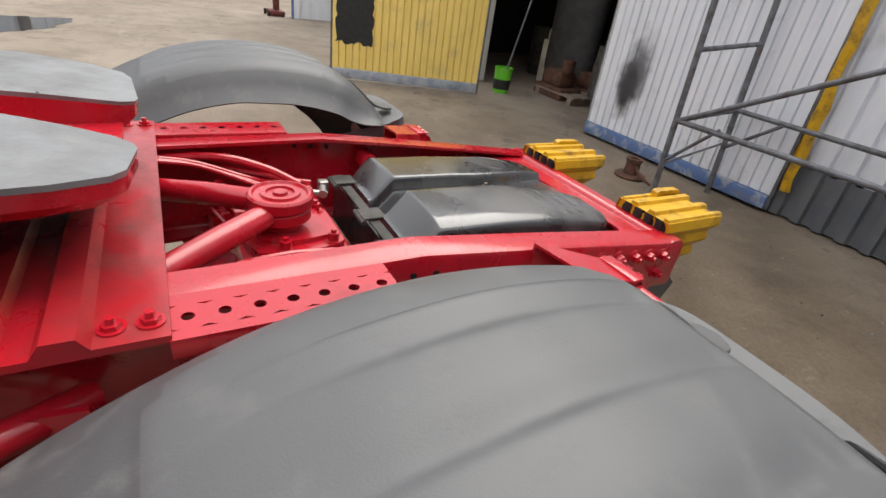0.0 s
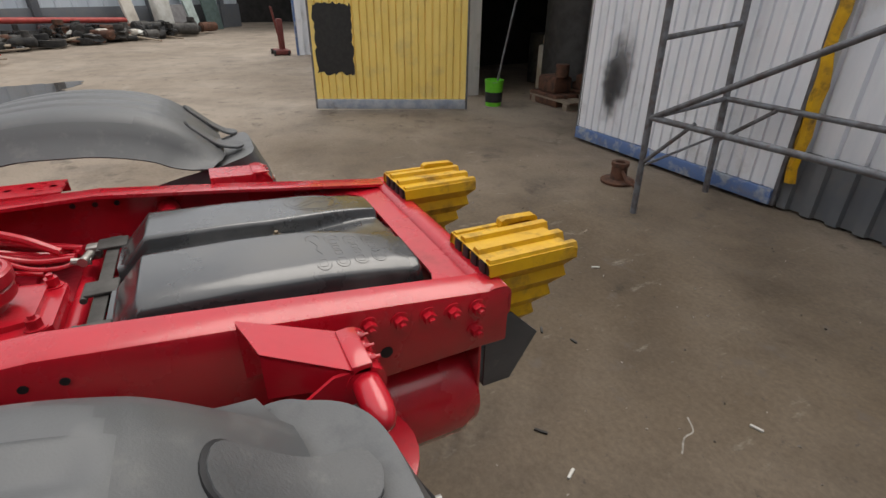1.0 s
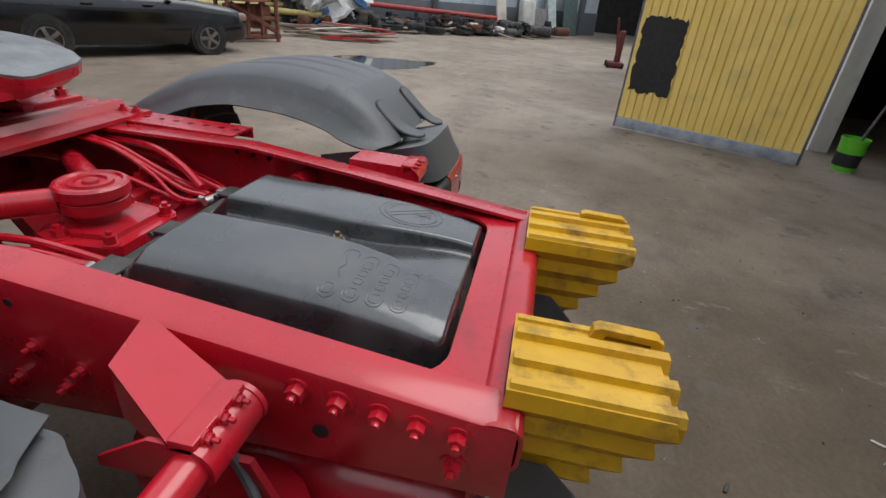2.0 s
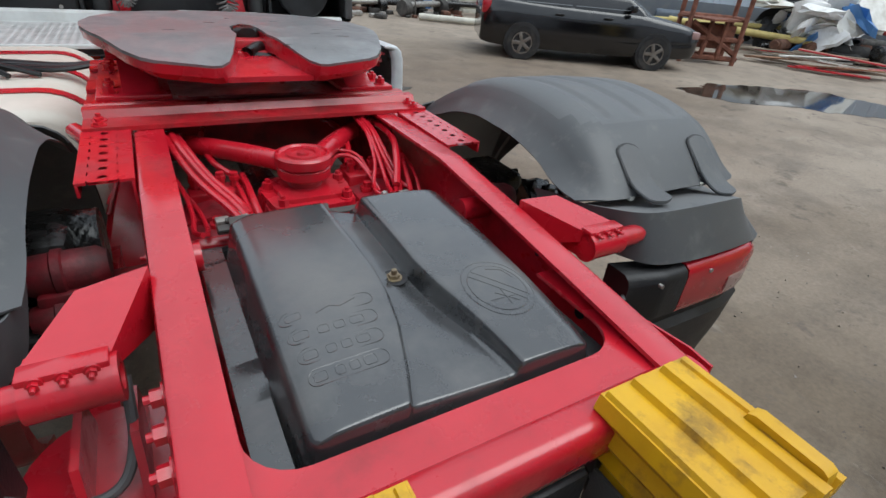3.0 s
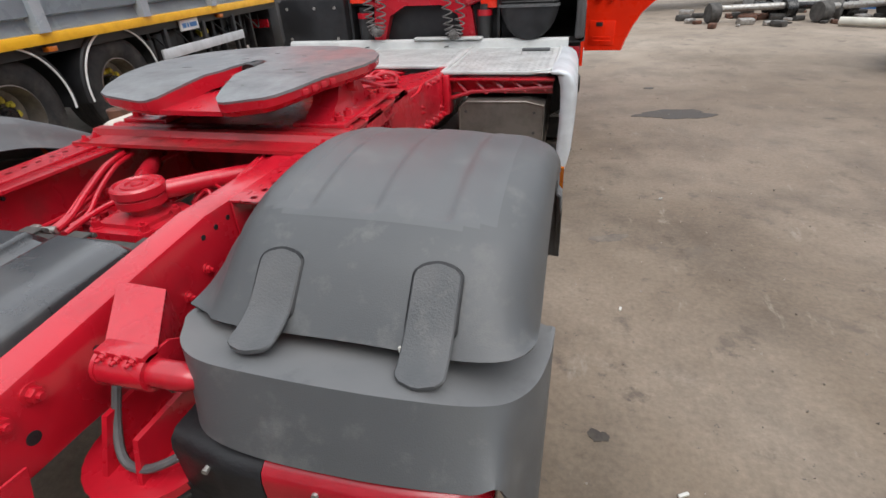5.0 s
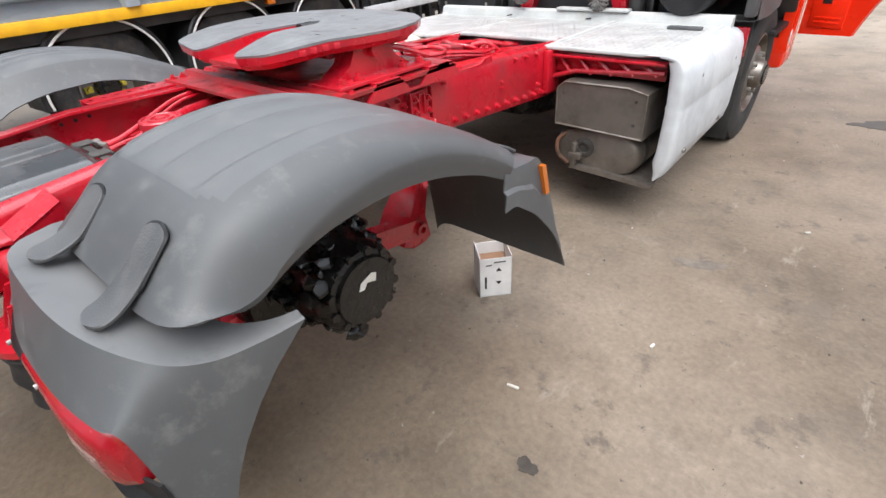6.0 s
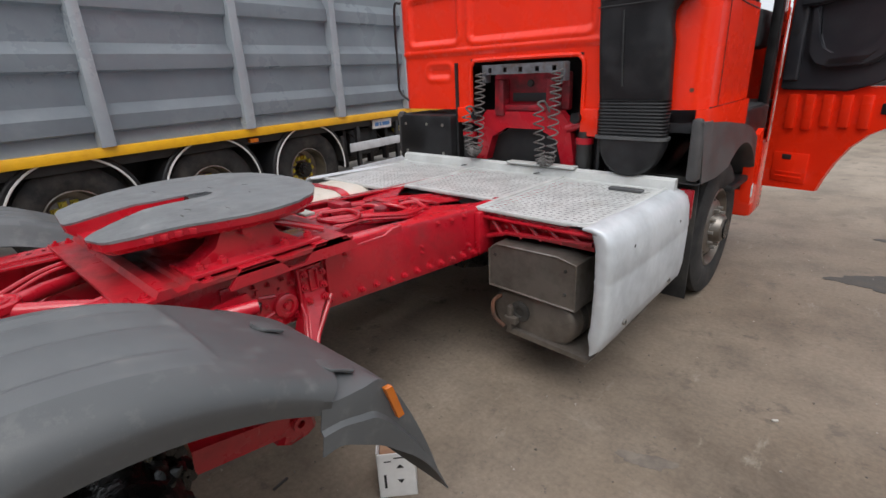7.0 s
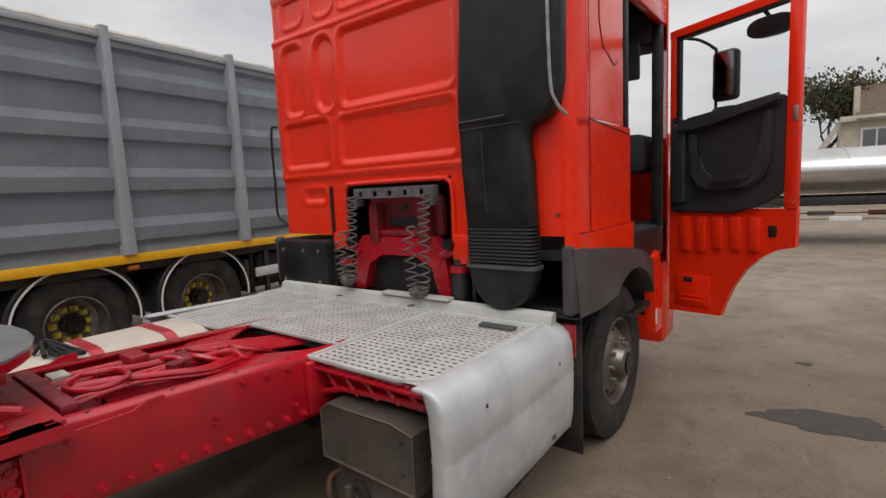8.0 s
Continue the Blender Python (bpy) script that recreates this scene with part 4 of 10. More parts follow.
    box(bm, *xs, 1.50, 1.795, 0.775, 0.995, 0.004)
    for y0, z0, y1, z1 in ((1.55, 0.80, 1.69, 0.835), (1.55, 0.93, 1.7, 0.9), (1.62, 0.79, 1.63, 0.95)):
        tube(bm, [(sx * 0.404, y0, z0), (sx * 0.404, y1, z1)], 0.008, 6)
    for y, z in ((1.56, 0.955), (1.62, 0.965), (1.68, 0.955), (1.74, 0.96), (1.775, 0.93), (1.775, 0.80), (1.70, 0.79), (1.66, 0.87)):
        hexbolt(bm, (sx * 0.401, y, z), (sx, 0, 0), 0.010, 0.012)
    part("frame_boss", bm, RED, axle)
    bm = NB()
    revolve(bm, [(0.0, 0.0), (0.15, 0.0), (0.205, 0.01), (0.205, 0.03), (0.16, 0.05), (0.155, 0.12), (0.14, 0.17), (0.145, 0.2), (0.125, 0.235), (0.11, 0.24), (0.105, 0.255), (0.0, 0.258)][::1], (0, 0, 0), "z", 40)
    bmesh.ops.transform(bm, matrix=Matrix.Translation((sx * 0.735, AX_Y, AX_Z)) @ Matrix.Rotation(radians(90 * sx), 4, "Y"), verts=bm.verts[:])
    hub = part("wheel_hub", bm, GREASE, axle, "bare black greasy wheel hub without its wheel")
    for k in range(10):
        a = k * math.tau / 10
        b = NB()
        c = (sx * 0.765, AX_Y + 0.182 * math.cos(a), AX_Z + 0.182 * math.sin(a))
        cyl(b, c, (c[0] + sx * 0.07, c[1], c[2]), 0.0125, 8)
        cyl(b, c, (c[0] + sx * 0.022, c[1], c[2]), 0.021, 6)
        part("wheel_stud", b, GREASE, hub)
    for k in range(12):
        a = (k + 0.5) * math.tau / 12
        b = NB()
        c = (sx * 0.965, AX_Y + 0.122 * math.cos(a), AX_Z + 0.122 * math.sin(a))
        cyl(b, c, (c[0] + sx * 0.014, c[1], c[2]), 0.014, 6)
        part("hub_bolt", b, GREASE, hub)
    b = NB()
    prism(b, [(-0.036, -0.01), (-0.026, 0.012), (0.016, 0.028), (0.034, 0.02), (0.028, -0.006), (0.012, 0.0), (-0.004, 0.004), (-0.016, -0.014)], "x", sx * 0.9935, sx * 0.9955, Matrix.Translation((0, AX_Y, AX_Z + 0.03)))
    part("label_patch", b, JUNK_W, hub, "torn white paper patch on the hub")
    bm = NB()
    box(bm, min(sx * 0.55, sx * 0.74), max(sx * 0.55, sx * 0.74), AX_Y - 0.11, AX_Y + 0.11, AX_Z + 0.06, AX_Z + 0.24, 0.03)
    box(bm, min(sx * 0.6, sx * 0.76), max(sx * 0.6, sx * 0.76), AX_Y - 0.26, AX_Y - 0.1, AX_Z - 0.12, AX_Z + 0.1, 0.03)
    cyl(bm, (sx * 0.5, AX_Y + 0.03, AX_Z + 0.16), (sx * 0.6, AX_Y + 0.03, AX_Z + 0.16), 0.085, 18)
    part("brake_caliper", bm, GREASE, axle)
    bm = NB()
    cyl(bm, (sx * 0.72, AX_Y, AX_Z), (sx * 0.745, AX_Y, AX_Z), 0.215, 36)
    part("brake_disc", bm, RUST, axle, "rusty brake disc")
    # brake cylinders above the axle, inside the wheel arch
    bm = NB()
    for x0, x1, y, z, r in ((0.48, 0.655, 0.83, 0.872, 0.048), (0.49, 0.645, 0.785, 0.785, 0.044)):
        prof = [(x0, 0.0), (x0, r * 0.75), (x0 + 0.02, r), (x0 + 0.08, r), (x0 + 0.084, r * 1.12), (x0 + 0.1, r * 1.12), (x0 + 0.104, r), (x1 - 0.03, r * 0.96), (x1 - 0.006, r * 0.7), (x1, 0.0)]
        rings = [[(sx * x, y + q * math.cos(a), z + q * math.sin(a)) for a in np.linspace(0, math.tau, 20, endpoint=False)] for x, q in prof[1:-1]]
        loft(bm, rings, closed=True, caps=True)
    box(bm, min(sx * 0.5, sx * 0.62), max(sx * 0.5, sx * 0.62), 0.77, 0.84, 0.77, 0.85, 0.012)
    bmesh.ops.recalc_face_normals(bm, faces=bm.faces[:])
    part("brake_cylinder", bm, RED_GRIME, axle, "dark red brake cylinders over the axle", 45)
    # bracket in front of the hub
    bm = NB()
    arc = [(0.655, 0.66), (0.648, 0.58), (0.665, 0.51), (0.71, 0.455), (0.785, 0.425)]
    prism(bm, arc + [(0.79, 0.45), (0.73, 0.482), (0.695, 0.525), (0.682, 0.585), (0.69, 0.66)], "x", sx * 0.69, sx * 0.75)
    part("caliper_bracket", bm, RED, axle, "curved red brake bracket")
    bm = NB()
    caked(bm, sx, random.Random(57 + sx))
    tagged(part("caked_grease", bm, GREASE, hub, "lumps of caked black grease"), "lumps of caked black grease", kind="stuff")
    bm = NB()
    cyl(bm, (sx * 0.30, 0.60, 0.985), (sx * 0.375, 0.60, 0.985), 0.03, 16)
    part("cross_tube_stub", bm, RED, axle)
# hoses and pipes from under the coupling down to the cover's front edge
HOSES = [
    (0.0095, [(-0.315, 1.2, 1.035), (-0.30, 1.1, 1.02), (-0.262, 0.97, 0.985), (-0.215, 0.855, 0.962), (-0.198, 0.79, 0.957)]),
    (0.0095, [(-0.298, 1.2, 1.04), (-0.283, 1.1, 1.028), (-0.243, 0.965, 0.992), (-0.196, 0.85, 0.965), (-0.182, 0.79, 0.957)]),
    (0.008, [(-0.285, 1.22, 1.03), (-0.268, 1.12, 1.02), (-0.232, 1.0, 0.985), (-0.185, 0.9, 0.955), (-0.17, 0.82, 0.95)]),
    (0.0065, [(-0.325, 1.12, 0.97), (-0.30, 1.0, 0.945), (-0.295, 0.88, 0.935), (-0.30, 0.79, 0.94), (-0.285, 0.74, 0.955)]),
    (0.006, [(-0.31, 1.05, 0.945), (-0.28, 0.95, 0.925), (-0.27, 0.84, 0.925), (-0.275, 0.76, 0.945)]),
    (0.009, [(-0.145, 1.06, 0.955), (-0.148, 0.95, 0.965), (-0.15, 0.86, 0.96), (-0.15, 0.785, 0.95)]),
    (0.0065, [(-0.165, 1.05, 0.94), (-0.168, 0.95, 0.955), (-0.165, 0.87, 0.95), (-0.168, 0.79, 0.945)]),
    (0.0065, [(0.275, 1.22, 1.045), (0.27, 1.12, 1.03), (0.262, 1.0, 0.985), (0.25, 0.9, 0.955), (0.222, 0.81, 0.955)]),
    (0.0065, [(0.262, 1.22, 1.048), (0.258, 1.12, 1.032), (0.245, 1.0, 0.99), (0.228, 0.9, 0.955), (0.208, 0.81, 0.955)]),
    (0.0065, [(0.288, 1.22, 1.04), (0.285, 1.12, 1.022), (0.28, 1.0, 0.98), (0.272, 0.9, 0.95), (0.237, 0.82, 0.948)]),
    (0.0055, [(0.25, 1.22, 1.05), (0.247, 1.1, 1.03), (0.225, 0.98, 0.985), (0.19, 0.9, 0.955), (0.175, 0.84, 0.95), (0.195, 0.8, 0.952)]),
    (0.0065, [(0.268, 1.2, 1.05), (0.268, 1.1, 1.03), (0.26, 0.98, 0.985), (0.262, 0.89, 0.955), (0.28, 0.84, 0.945), (0.25, 0.805, 0.95)]),
    (0.008, [(0.345, 1.12, 1.0), (0.33, 1.02, 0.985), (0.285, 0.87, 0.962), (0.262, 0.8, 0.955)]),
    (0.0055, [(0.35, 1.05, 0.97), (0.335, 0.95, 0.965), (0.315, 0.87, 0.955), (0.29, 0.8, 0.945)]),
    (0.006, [(0.09, 1.03, 0.945), (0.13, 1.05, 0.985), (0.175, 1.02, 0.985), (0.2, 0.95, 0.95), (0.2, 0.88, 0.93)]),
    (0.005, [(0.07, 1.06, 0.945), (0.12, 1.09, 0.985), (0.19, 1.06, 0.985), (0.215, 0.98, 0.945)]),
    (0.011, [(0.335, 1.4, 1.0), (0.325, 1.22, 1.025), (0.312, 1.05, 1.03), (0.275, 0.93, 1.005), (0.235, 0.84, 0.965)]),
    (0.011, [(0.2, 1.42, 0.99), (0.21, 1.28, 0.998), (0.2, 1.15, 0.98), (0.165, 1.06, 0.95)]),
    (0.009, [(-0.2, 1.42, 0.985), (-0.22, 1.28, 0.99), (-0.21, 1.15, 0.97), (-0.16, 1.07, 0.945)]),
]
for r0, pts in HOSES:
    bm = NB()
    tube(bm, smooth_path(pts, 6), r0, 8)
    part("air_hose", bm, RED, axle)
for sx, x0 in ((-1, 0.235), (1, 0.225)):
    bm = NB()
    for k in range(4):
        x = sx * (0.17 + 0.034 * k)
        cyl(bm, (x, 1.04 + 0.01 * (k % 2), 0.93), (x, 1.04 + 0.01 * (k % 2), 0.975), 0.011, 8)
        cyl(bm, (x, 1.04 + 0.01 * (k % 2), 0.955), (x, 1.04 + 0.01 * (k % 2), 0.965), 0.015, 6)
    box(bm, min(sx * 0.15, sx * 0.29), max(sx * 0.15, sx * 0.29), 1.0, 1.075, 0.87, 0.935, 0.008)
    part("valve_block", bm, RED, axle, "red valve block with pipe unions")
    bm = NB()
    cyl(bm, (sx * (x0 + 0.012), 0.772, 0.956), (sx * (x0 - 0.055), 0.79, 0.956), 0.012, 12)
    box(bm, min(sx * (x0 - 0.012), sx * (x0 + 0.02)), max(sx * (x0 - 0.012), sx * (x0 + 0.02)), 0.757, 0.787, 0.938, 0.974, 0.005)
    cyl(bm, (sx * (x0 - 0.04), 0.775, 0.95), (sx * (x0 - 0.04), 0.815, 0.957), 0.009, 8)
    part("pipe_fitting", bm, STEEL, axle, "dull steel pipe fitting")
for x, y, h in ((-0.19, 0.95, 0.05), (0.19, 0.95, 0.05), (-0.15, 1.06, 0.06), (0.16, 1.07, 0.06), (-0.24, 0.88, 0.04), (0.25, 0.9, 0.04)):
    bm = NB()
    cyl(bm, (x, y, 0.85), (x, y, 0.87 + h), 0.022, 6)
    cyl(bm, (x, y, 0.87 + h), (x, y, 0.885 + h), 0.013, 10)
    part("pipe_union", bm, RED, axle)
for sx in (-1, 1):
    bm = NB()
    prism(bm, [(0.15, 0.84), (0.33, 0.86), (0.33, 0.9), (0.24, 0.92), (0.15, 0.9)], "y", 0.9, 1.02, Matrix.Diagonal((sx, 1, 1, 1)))
    part("axle_lug", bm, RED_DARK, axle)
bm = NB()
revolve(bm, [(0.0, -0.06), (0.06, -0.055), (0.11, -0.03), (0.128, 0.02), (0.128, 0.55), (0.1, 0.59), (0.0, 0.6)], (-0.27, 0.02, 0.66), "y", 28)
part("air_tank", bm, RED, truck, "red rounded air reservoir under the frame")


bm = NB()
cyl(bm, (0, 1.3, 0.7), (0, 3.1, 0.66), 0.055, 18)
cyl(bm, (0, 1.3, 0.7), (0, 1.42, 0.697), 0.09, 18)
cyl(bm, (0, 2.98, 0.662), (0, 3.1, 0.66), 0.09, 18)
part("drive_shaft", bm, GREASE, truck, "dark greasy drive shaft")
bm = NB()
rings = [[(u * s, y, 0.66 + v * s) for u, v in rounded(0.56, 0.52, 0.12, 5)] for y, s in ((3.1, 0.45), (3.14, 0.7), (3.3, 0.85), (3.7, 1.0), (4.2, 1.05))]
loft(bm, rings, closed=True, caps=True)
part("gearbox", bm, GREASE, truck, "dark gearbox under the deck", 40)
bm = NB()
rings = [[(-0.62 + u * s, y, 0.6 + v * s) for u, v in rounded(0.3, 0.3, 0.145, 8)] for y, s in ((1.9, 0.8), (1.93, 1.0), (2.7, 1.0), (2.73, 0.8))]
loft(bm, rings, closed=True, caps=True)
part("air_tank", bm, RED_DARK, truck, "red air reservoir inside the tank row", 40)


# ---- swivel brackets with round studs behind the mudguards ----
def stud_bracket(sx):
    bm = NB()
    dx, dy = (0.0, 0.0) if sx > 0 else (-0.028, -0.026)
    t = [(0.392, 0.478, 1.056), (0.5 + 0.5 * dx, 0.478 + dy, 1.051), (0.578 + dx, 0.352 + dy, 1.024), (0.478 + dx, 0.346 + dy, 1.024)]
    # folded sheet: a sloping top and two cheeks that run down to the clamp
    top = [bm.verts.new((sx * x, y, z)) for x, y, z in t]
    low = [bm.verts.new((sx * x, y, z - 0.007)) for x, y, z in t]
    bm.faces.new(top), bm.faces.new(low[::-1])
    for i in range(4):
        bm.faces.new((top[i], top[(i + 1) % 4], low[(i + 1) % 4], low[i]))
    for a, b, da, db in ((0, 3, 0.12, 0.03), (1, 2, 0.09, 0.03)):
        p, q = Vector(t[a]), Vector(t[b])
        vs = [bm.verts.new((sx * v[0], v[1], v[2])) for v in (p, q, q - Vector((0, 0, db)), p - Vector((0, 0, da)))]
        ws = [bm.verts.new((sx * (v[0] - 0.006), v[1], v[2])) for v in (p, q, q - Vector((0, 0, db)), p - Vector((0, 0, da)))]
        bm.faces.new(vs), bm.faces.new(ws[::-1])
        for i in range(4):
            bm.faces.new((vs[i], vs[(i + 1) % 4], ws[(i + 1) % 4], ws[i]))
    ob = part("stud_bracket", bm, RED, truck, "red welded bracket carrying a stud for the mudguard", smooth=20)
    X = [sx * (v + dx) for v in (0.474, 0.578, 0.56, 0.675)]
    yc, zc = 0.332 + dy, 0.988
    bm = NB()
    cyl(bm, (X[0], yc, zc), (X[1], yc, zc), 0.034, 20)
    revolve(bm, [(0.02, 0.0), (0.036, 0.0), (0.036, 0.008), (0.02, 0.008), (0.02, 0.0)], (X[0], yc, zc), "x", 20)
    part("clamp_tube", bm, RED, ob)
    bm = NB()
    revolve(bm, [(0.0, 0.0), (0.025, 0.0), (0.025, 0.075), (0.021, 0.095), (0.013, 0.11), (0.0, 0.116)], (0, 0, 0), "z", 18)
    bmesh.ops.transform(bm, matrix=Matrix.Translation((X[2], yc, zc)) @ Matrix.Rotation(radians(90 * sx), 4, "Y"), verts=bm.verts[:])
    part("stud", bm, RED, ob)
    bm = NB()
    box(bm, min(X[0], X[1]), max(X[0], X[1]), yc - 0.012, yc + 0.022, 1.012, 1.03, 0.003)
    for k in (0.2, 0.5, 0.8):
        hexbolt(bm, (X[0] + (X[1] - X[0]) * k, yc - 0.011, 1.021), (0, -1, 0), 0.007, 0.007)
    part("clamp_flange", bm, RED, ob)
    for k in (0.05, 0.95):
        bm = NB()
        x = X[0] + (X[1] - X[0]) * k
        prism(bm, [(yc - 0.01, 1.02), (yc + 0.05, 1.018), (0.46 + dy, 0.965), (0.46 + dy, 0.95), (yc, 0.955)], "x", x - 0.003, x + 0.003)
        part("gusset", bm, RED, ob)
    bm = NB()
    tube(bm, smooth_path([(sx * 0.445, 0.36, 0.94), (sx * 0.452, 0.31, 0.85), (sx * 0.48, 0.275, 0.80), (sx * 0.54, 0.268, 0.80), (sx * 0.63, 0.29, 0.845)], 8), 0.0085, 8)
    part("lamp_cable", bm, GREY_DK, ob, "grey cable to the tail lamp")


stud_bracket(-1), stud_bracket(1)


# ---- mudguards ----
# side profiles (y, z): crown, shoulder crease, outer lower lip
MID = [(0.418, 1.038), (0.465, 1.087), (0.51, 1.131), (0.55, 1.161), (0.585, 1.180), (0.66, 1.203), (0.76, 1.218), (0.87, 1.223), (1.0, 1.210), (1.11, 1.184), (1.22, 1.142), (1.32, 1.092), (1.41, 1.040), (1.455, 1.012)]
CREASE = [(0.488, 1.03), (0.545, 1.018), (0.597, 1.028), (0.64, 1.058), (0.726, 1.1), (0.815, 1.125), (0.945, 1.137), (1.093, 1.116), (1.247, 1.06), (1.34, 1.01), (1.40, 0.974)]
LIP = [(0.552, 0.996), (0.585, 0.998), (0.62, 1.014), (0.653, 1.030), (0.718, 1.053), (0.807, 1.068), (0.937, 1.072), (1.088, 1.051), (1.246, 1.0), (1.34, 0.955), (1.396, 0.926)]
FRONT = [(1.40, 1.036), (1.47, 0.995), (1.58, 0.92), (1.67, 0.81), (1.73, 0.66), (1.765, 0.43)]
F_EDGE = [(1.375, 0.965), (1.43, 0.955), (1.50, 0.948), (1.565, 0.936), (1.64, 0.80), (1.71, 0.62), (1.764, 0.432)]
F_LIP = [(1.346, 0.848), (1.40, 0.846), (1.455, 0.812), (1.52, 0.765), (1.575, 0.71), (1.64, 0.64), (1.70, 0.555), (1.764, 0.43)]
SOFT = [(0.0, 0.0), (0.2, 0.015), (0.4, 0.055), (0.6, 0.14), (0.75, 0.27), (0.88, 0.48), (0.96, 0.74), (1.0, 0.96)]
INNER = [(0.72, 0.0), (0.695, 0.035), (0.665, 0.13), (0.634, 0.3), (0.614, 0.68), (0.587, 1.0), (0.563, 1.24), (0.557, 1.3)]


def even(prof, n):
    """n points evenly spread along a smooth side profile."""
    pts = smooth_path([(0, y, z) for y, z in prof], 8)
    run = [0.0]
    for a, b in zip(pts, pts[1:]):
        run.append(run[-1] + (b - a).length)
    at = np.linspace(0, run[-1], n)
    return list(zip(np.interp(at, run, [p.y for p in pts]), np.interp(at, run, [p.z for p in pts])))


def rib(x, y):
    """Shallow valleys pressed along the crown, each steeper on its outer flank, fading out at the raised pad's ends."""
    g = 0.0
    for c in (0.765, 0.893, 1.035):
        d = x - c
        g -= 0.008 * (math.exp(-(d / 0.034) ** 2) if d < 0 else math.exp(-(d / 0.012) ** 2))
    return g * max(0.0, min(1.0, (y - 0.588) / 0.03)) * max(0.0, min(1.0, (1.2 - y) / 0.2))


def pad_depth(x, y):
    """How far a point of the crown lies inside the raised pad's rounded outline."""
    dx, dy = abs(x - 0.895) - 0.165, abs(y - 0.9) - 0.232
    return 0.085 - (math.hypot(max(dx, 0), max(dy, 0)) + min(max(dx, dy), 0))


def middle_skin(sx):
    n = 120
    crown, crease, lip = even(MID, n), even(CREASE, n), even(LIP, n)
    rings = []
    for k in range(n):
        u = k / (n - 1)
        (cy, cz), (ey, ez), (ly, lz) = crown[k], crease[k], lip[k]
        row = []
        # inner side, mirrored shoulder but tighter
        steep = 1 + 0.15 * min(max((u - 0.5) / 0.25, 0.0), 1.0)
        for x, w in INNER[::-1]:
            t = w * steep * (0.55 + 0.45 * (0.5 - 0.5 * math.cos(math.pi * min(u / 0.55, 1.0))))
            row.append((x, cy + (ey - cy) * t, cz + (ez - cz) * t))
        for x in np.linspace(0.722, 1.062, 60):
            row.append((x, cy, cz + rib(x, cy) - 0.22 * max(0.0, x - 0.87) ** 2))
        for s, w in SOFT:
            row.append((1.07 + 0.142 * s, cy + (ey - cy) * w, cz - 0.009 + (ez - cz + 0.009) * w))
        row += [(1.2135, ey * 0.9 + ly * 0.1, ez * 0.9 + lz * 0.1), (1.206, ey * 0.5 + ly * 0.5, ez * 0.5 + lz * 0.5), (1.198, ly, lz)]
        rings.append([(sx * x, y, z + 0.0035 * max(0.0, min(1.0, pad_depth(x, y) / 0.010))) for x, y, z in row])
    bm = NB()
    loft(bm, rings)
    thick(bm, 0.005)
    return bm


def lighten_pad(ob):
    """The raised pad on the crown gets the paler plastic."""
    ob.data.materials.append(GREY_PAD)
    for f in ob.data.polygons:
        if f.center.z > 1.08 and pad_depth(abs(f.center.x), f.center.y) > 0.004:
            f.material_index = 1


def front_skin(sx):
    n = 40
    crown, edge, lip = even(FRONT, n), even(F_EDGE, n), even(F_LIP, n)
    rings = []
    for (cy, cz), (ey, ez), (ly, lz) in zip(crown, edge, lip):
        row = [(0.562, cy, cz - 0.06), (0.566, cy, cz - 0.045), (0.58, cy, cz - 0.028), (0.61, cy, cz - 0.008), (0.65, cy, cz)]
        row += [(x, cy, cz) for x in np.linspace(0.7, 1.06, 8)]
        for s, w in ((0.2, 0.08), (0.45, 0.27), (0.7, 0.55), (0.9, 0.85), (1.0, 1.0)):
            row.append((1.06 + 0.142 * s, cy + (ey - cy) * w, cz + (ez - cz) * w))
        # sunk cheek, then the lip standing proud
        row += [(1.208, ey * 0.75 + ly * 0.25, ez * 0.75 + lz * 0.25), (1.209, ey * 0.5 + ly * 0.5, ez * 0.5 + lz * 0.5),
                (1.222, ey * 0.42 + ly * 0.58, ez * 0.42 + lz * 0.58), (1.226, ly, lz)]
        rings.append([(sx * x, y, z) for x, y, z in row])
    bm = NB()
    loft(bm, rings)
    thick(bm, 0.005)
    return bm


def strap(sx, x, w, pts, h=0.007):
    """A flat plastic strap with round ends that follows points (y, z)."""
    path = smooth_path([(0, y, z) for y, z in pts], 6)
    tot = [0.0]
    for a, b in zip(path, path[1:]):
        tot.append(tot[-1] + (b - a).length)
    bm = NB()
    up = []
    for k, p in enumerate(path):
        a, b = path[max(k - 1, 0)], path[min(k + 1, len(path) - 1)]
        d = (b - a).normalized()
        n = Vector((0, -d.z, d.y))
        n = n if n.z > 0 else -n
        e = min(tot[k], tot[-1] - tot[k])
        hw = w / 2 * math.sqrt(max(0.02, 1 - (1 - min(e / (w * 0.3), 1)) ** 2))
        up.append([(sx * (x + hw * s), p.y + n.y * c, p.z + n.z * c) for s, c in ((-1, h - 0.003), (-0.94, h), (0, h + 0.0006), (0.94, h), (1, h - 0.003), (0.96, -0.002), (-0.96, -0.002))])
    loft(bm, up, closed=True, caps=True)
    return bm


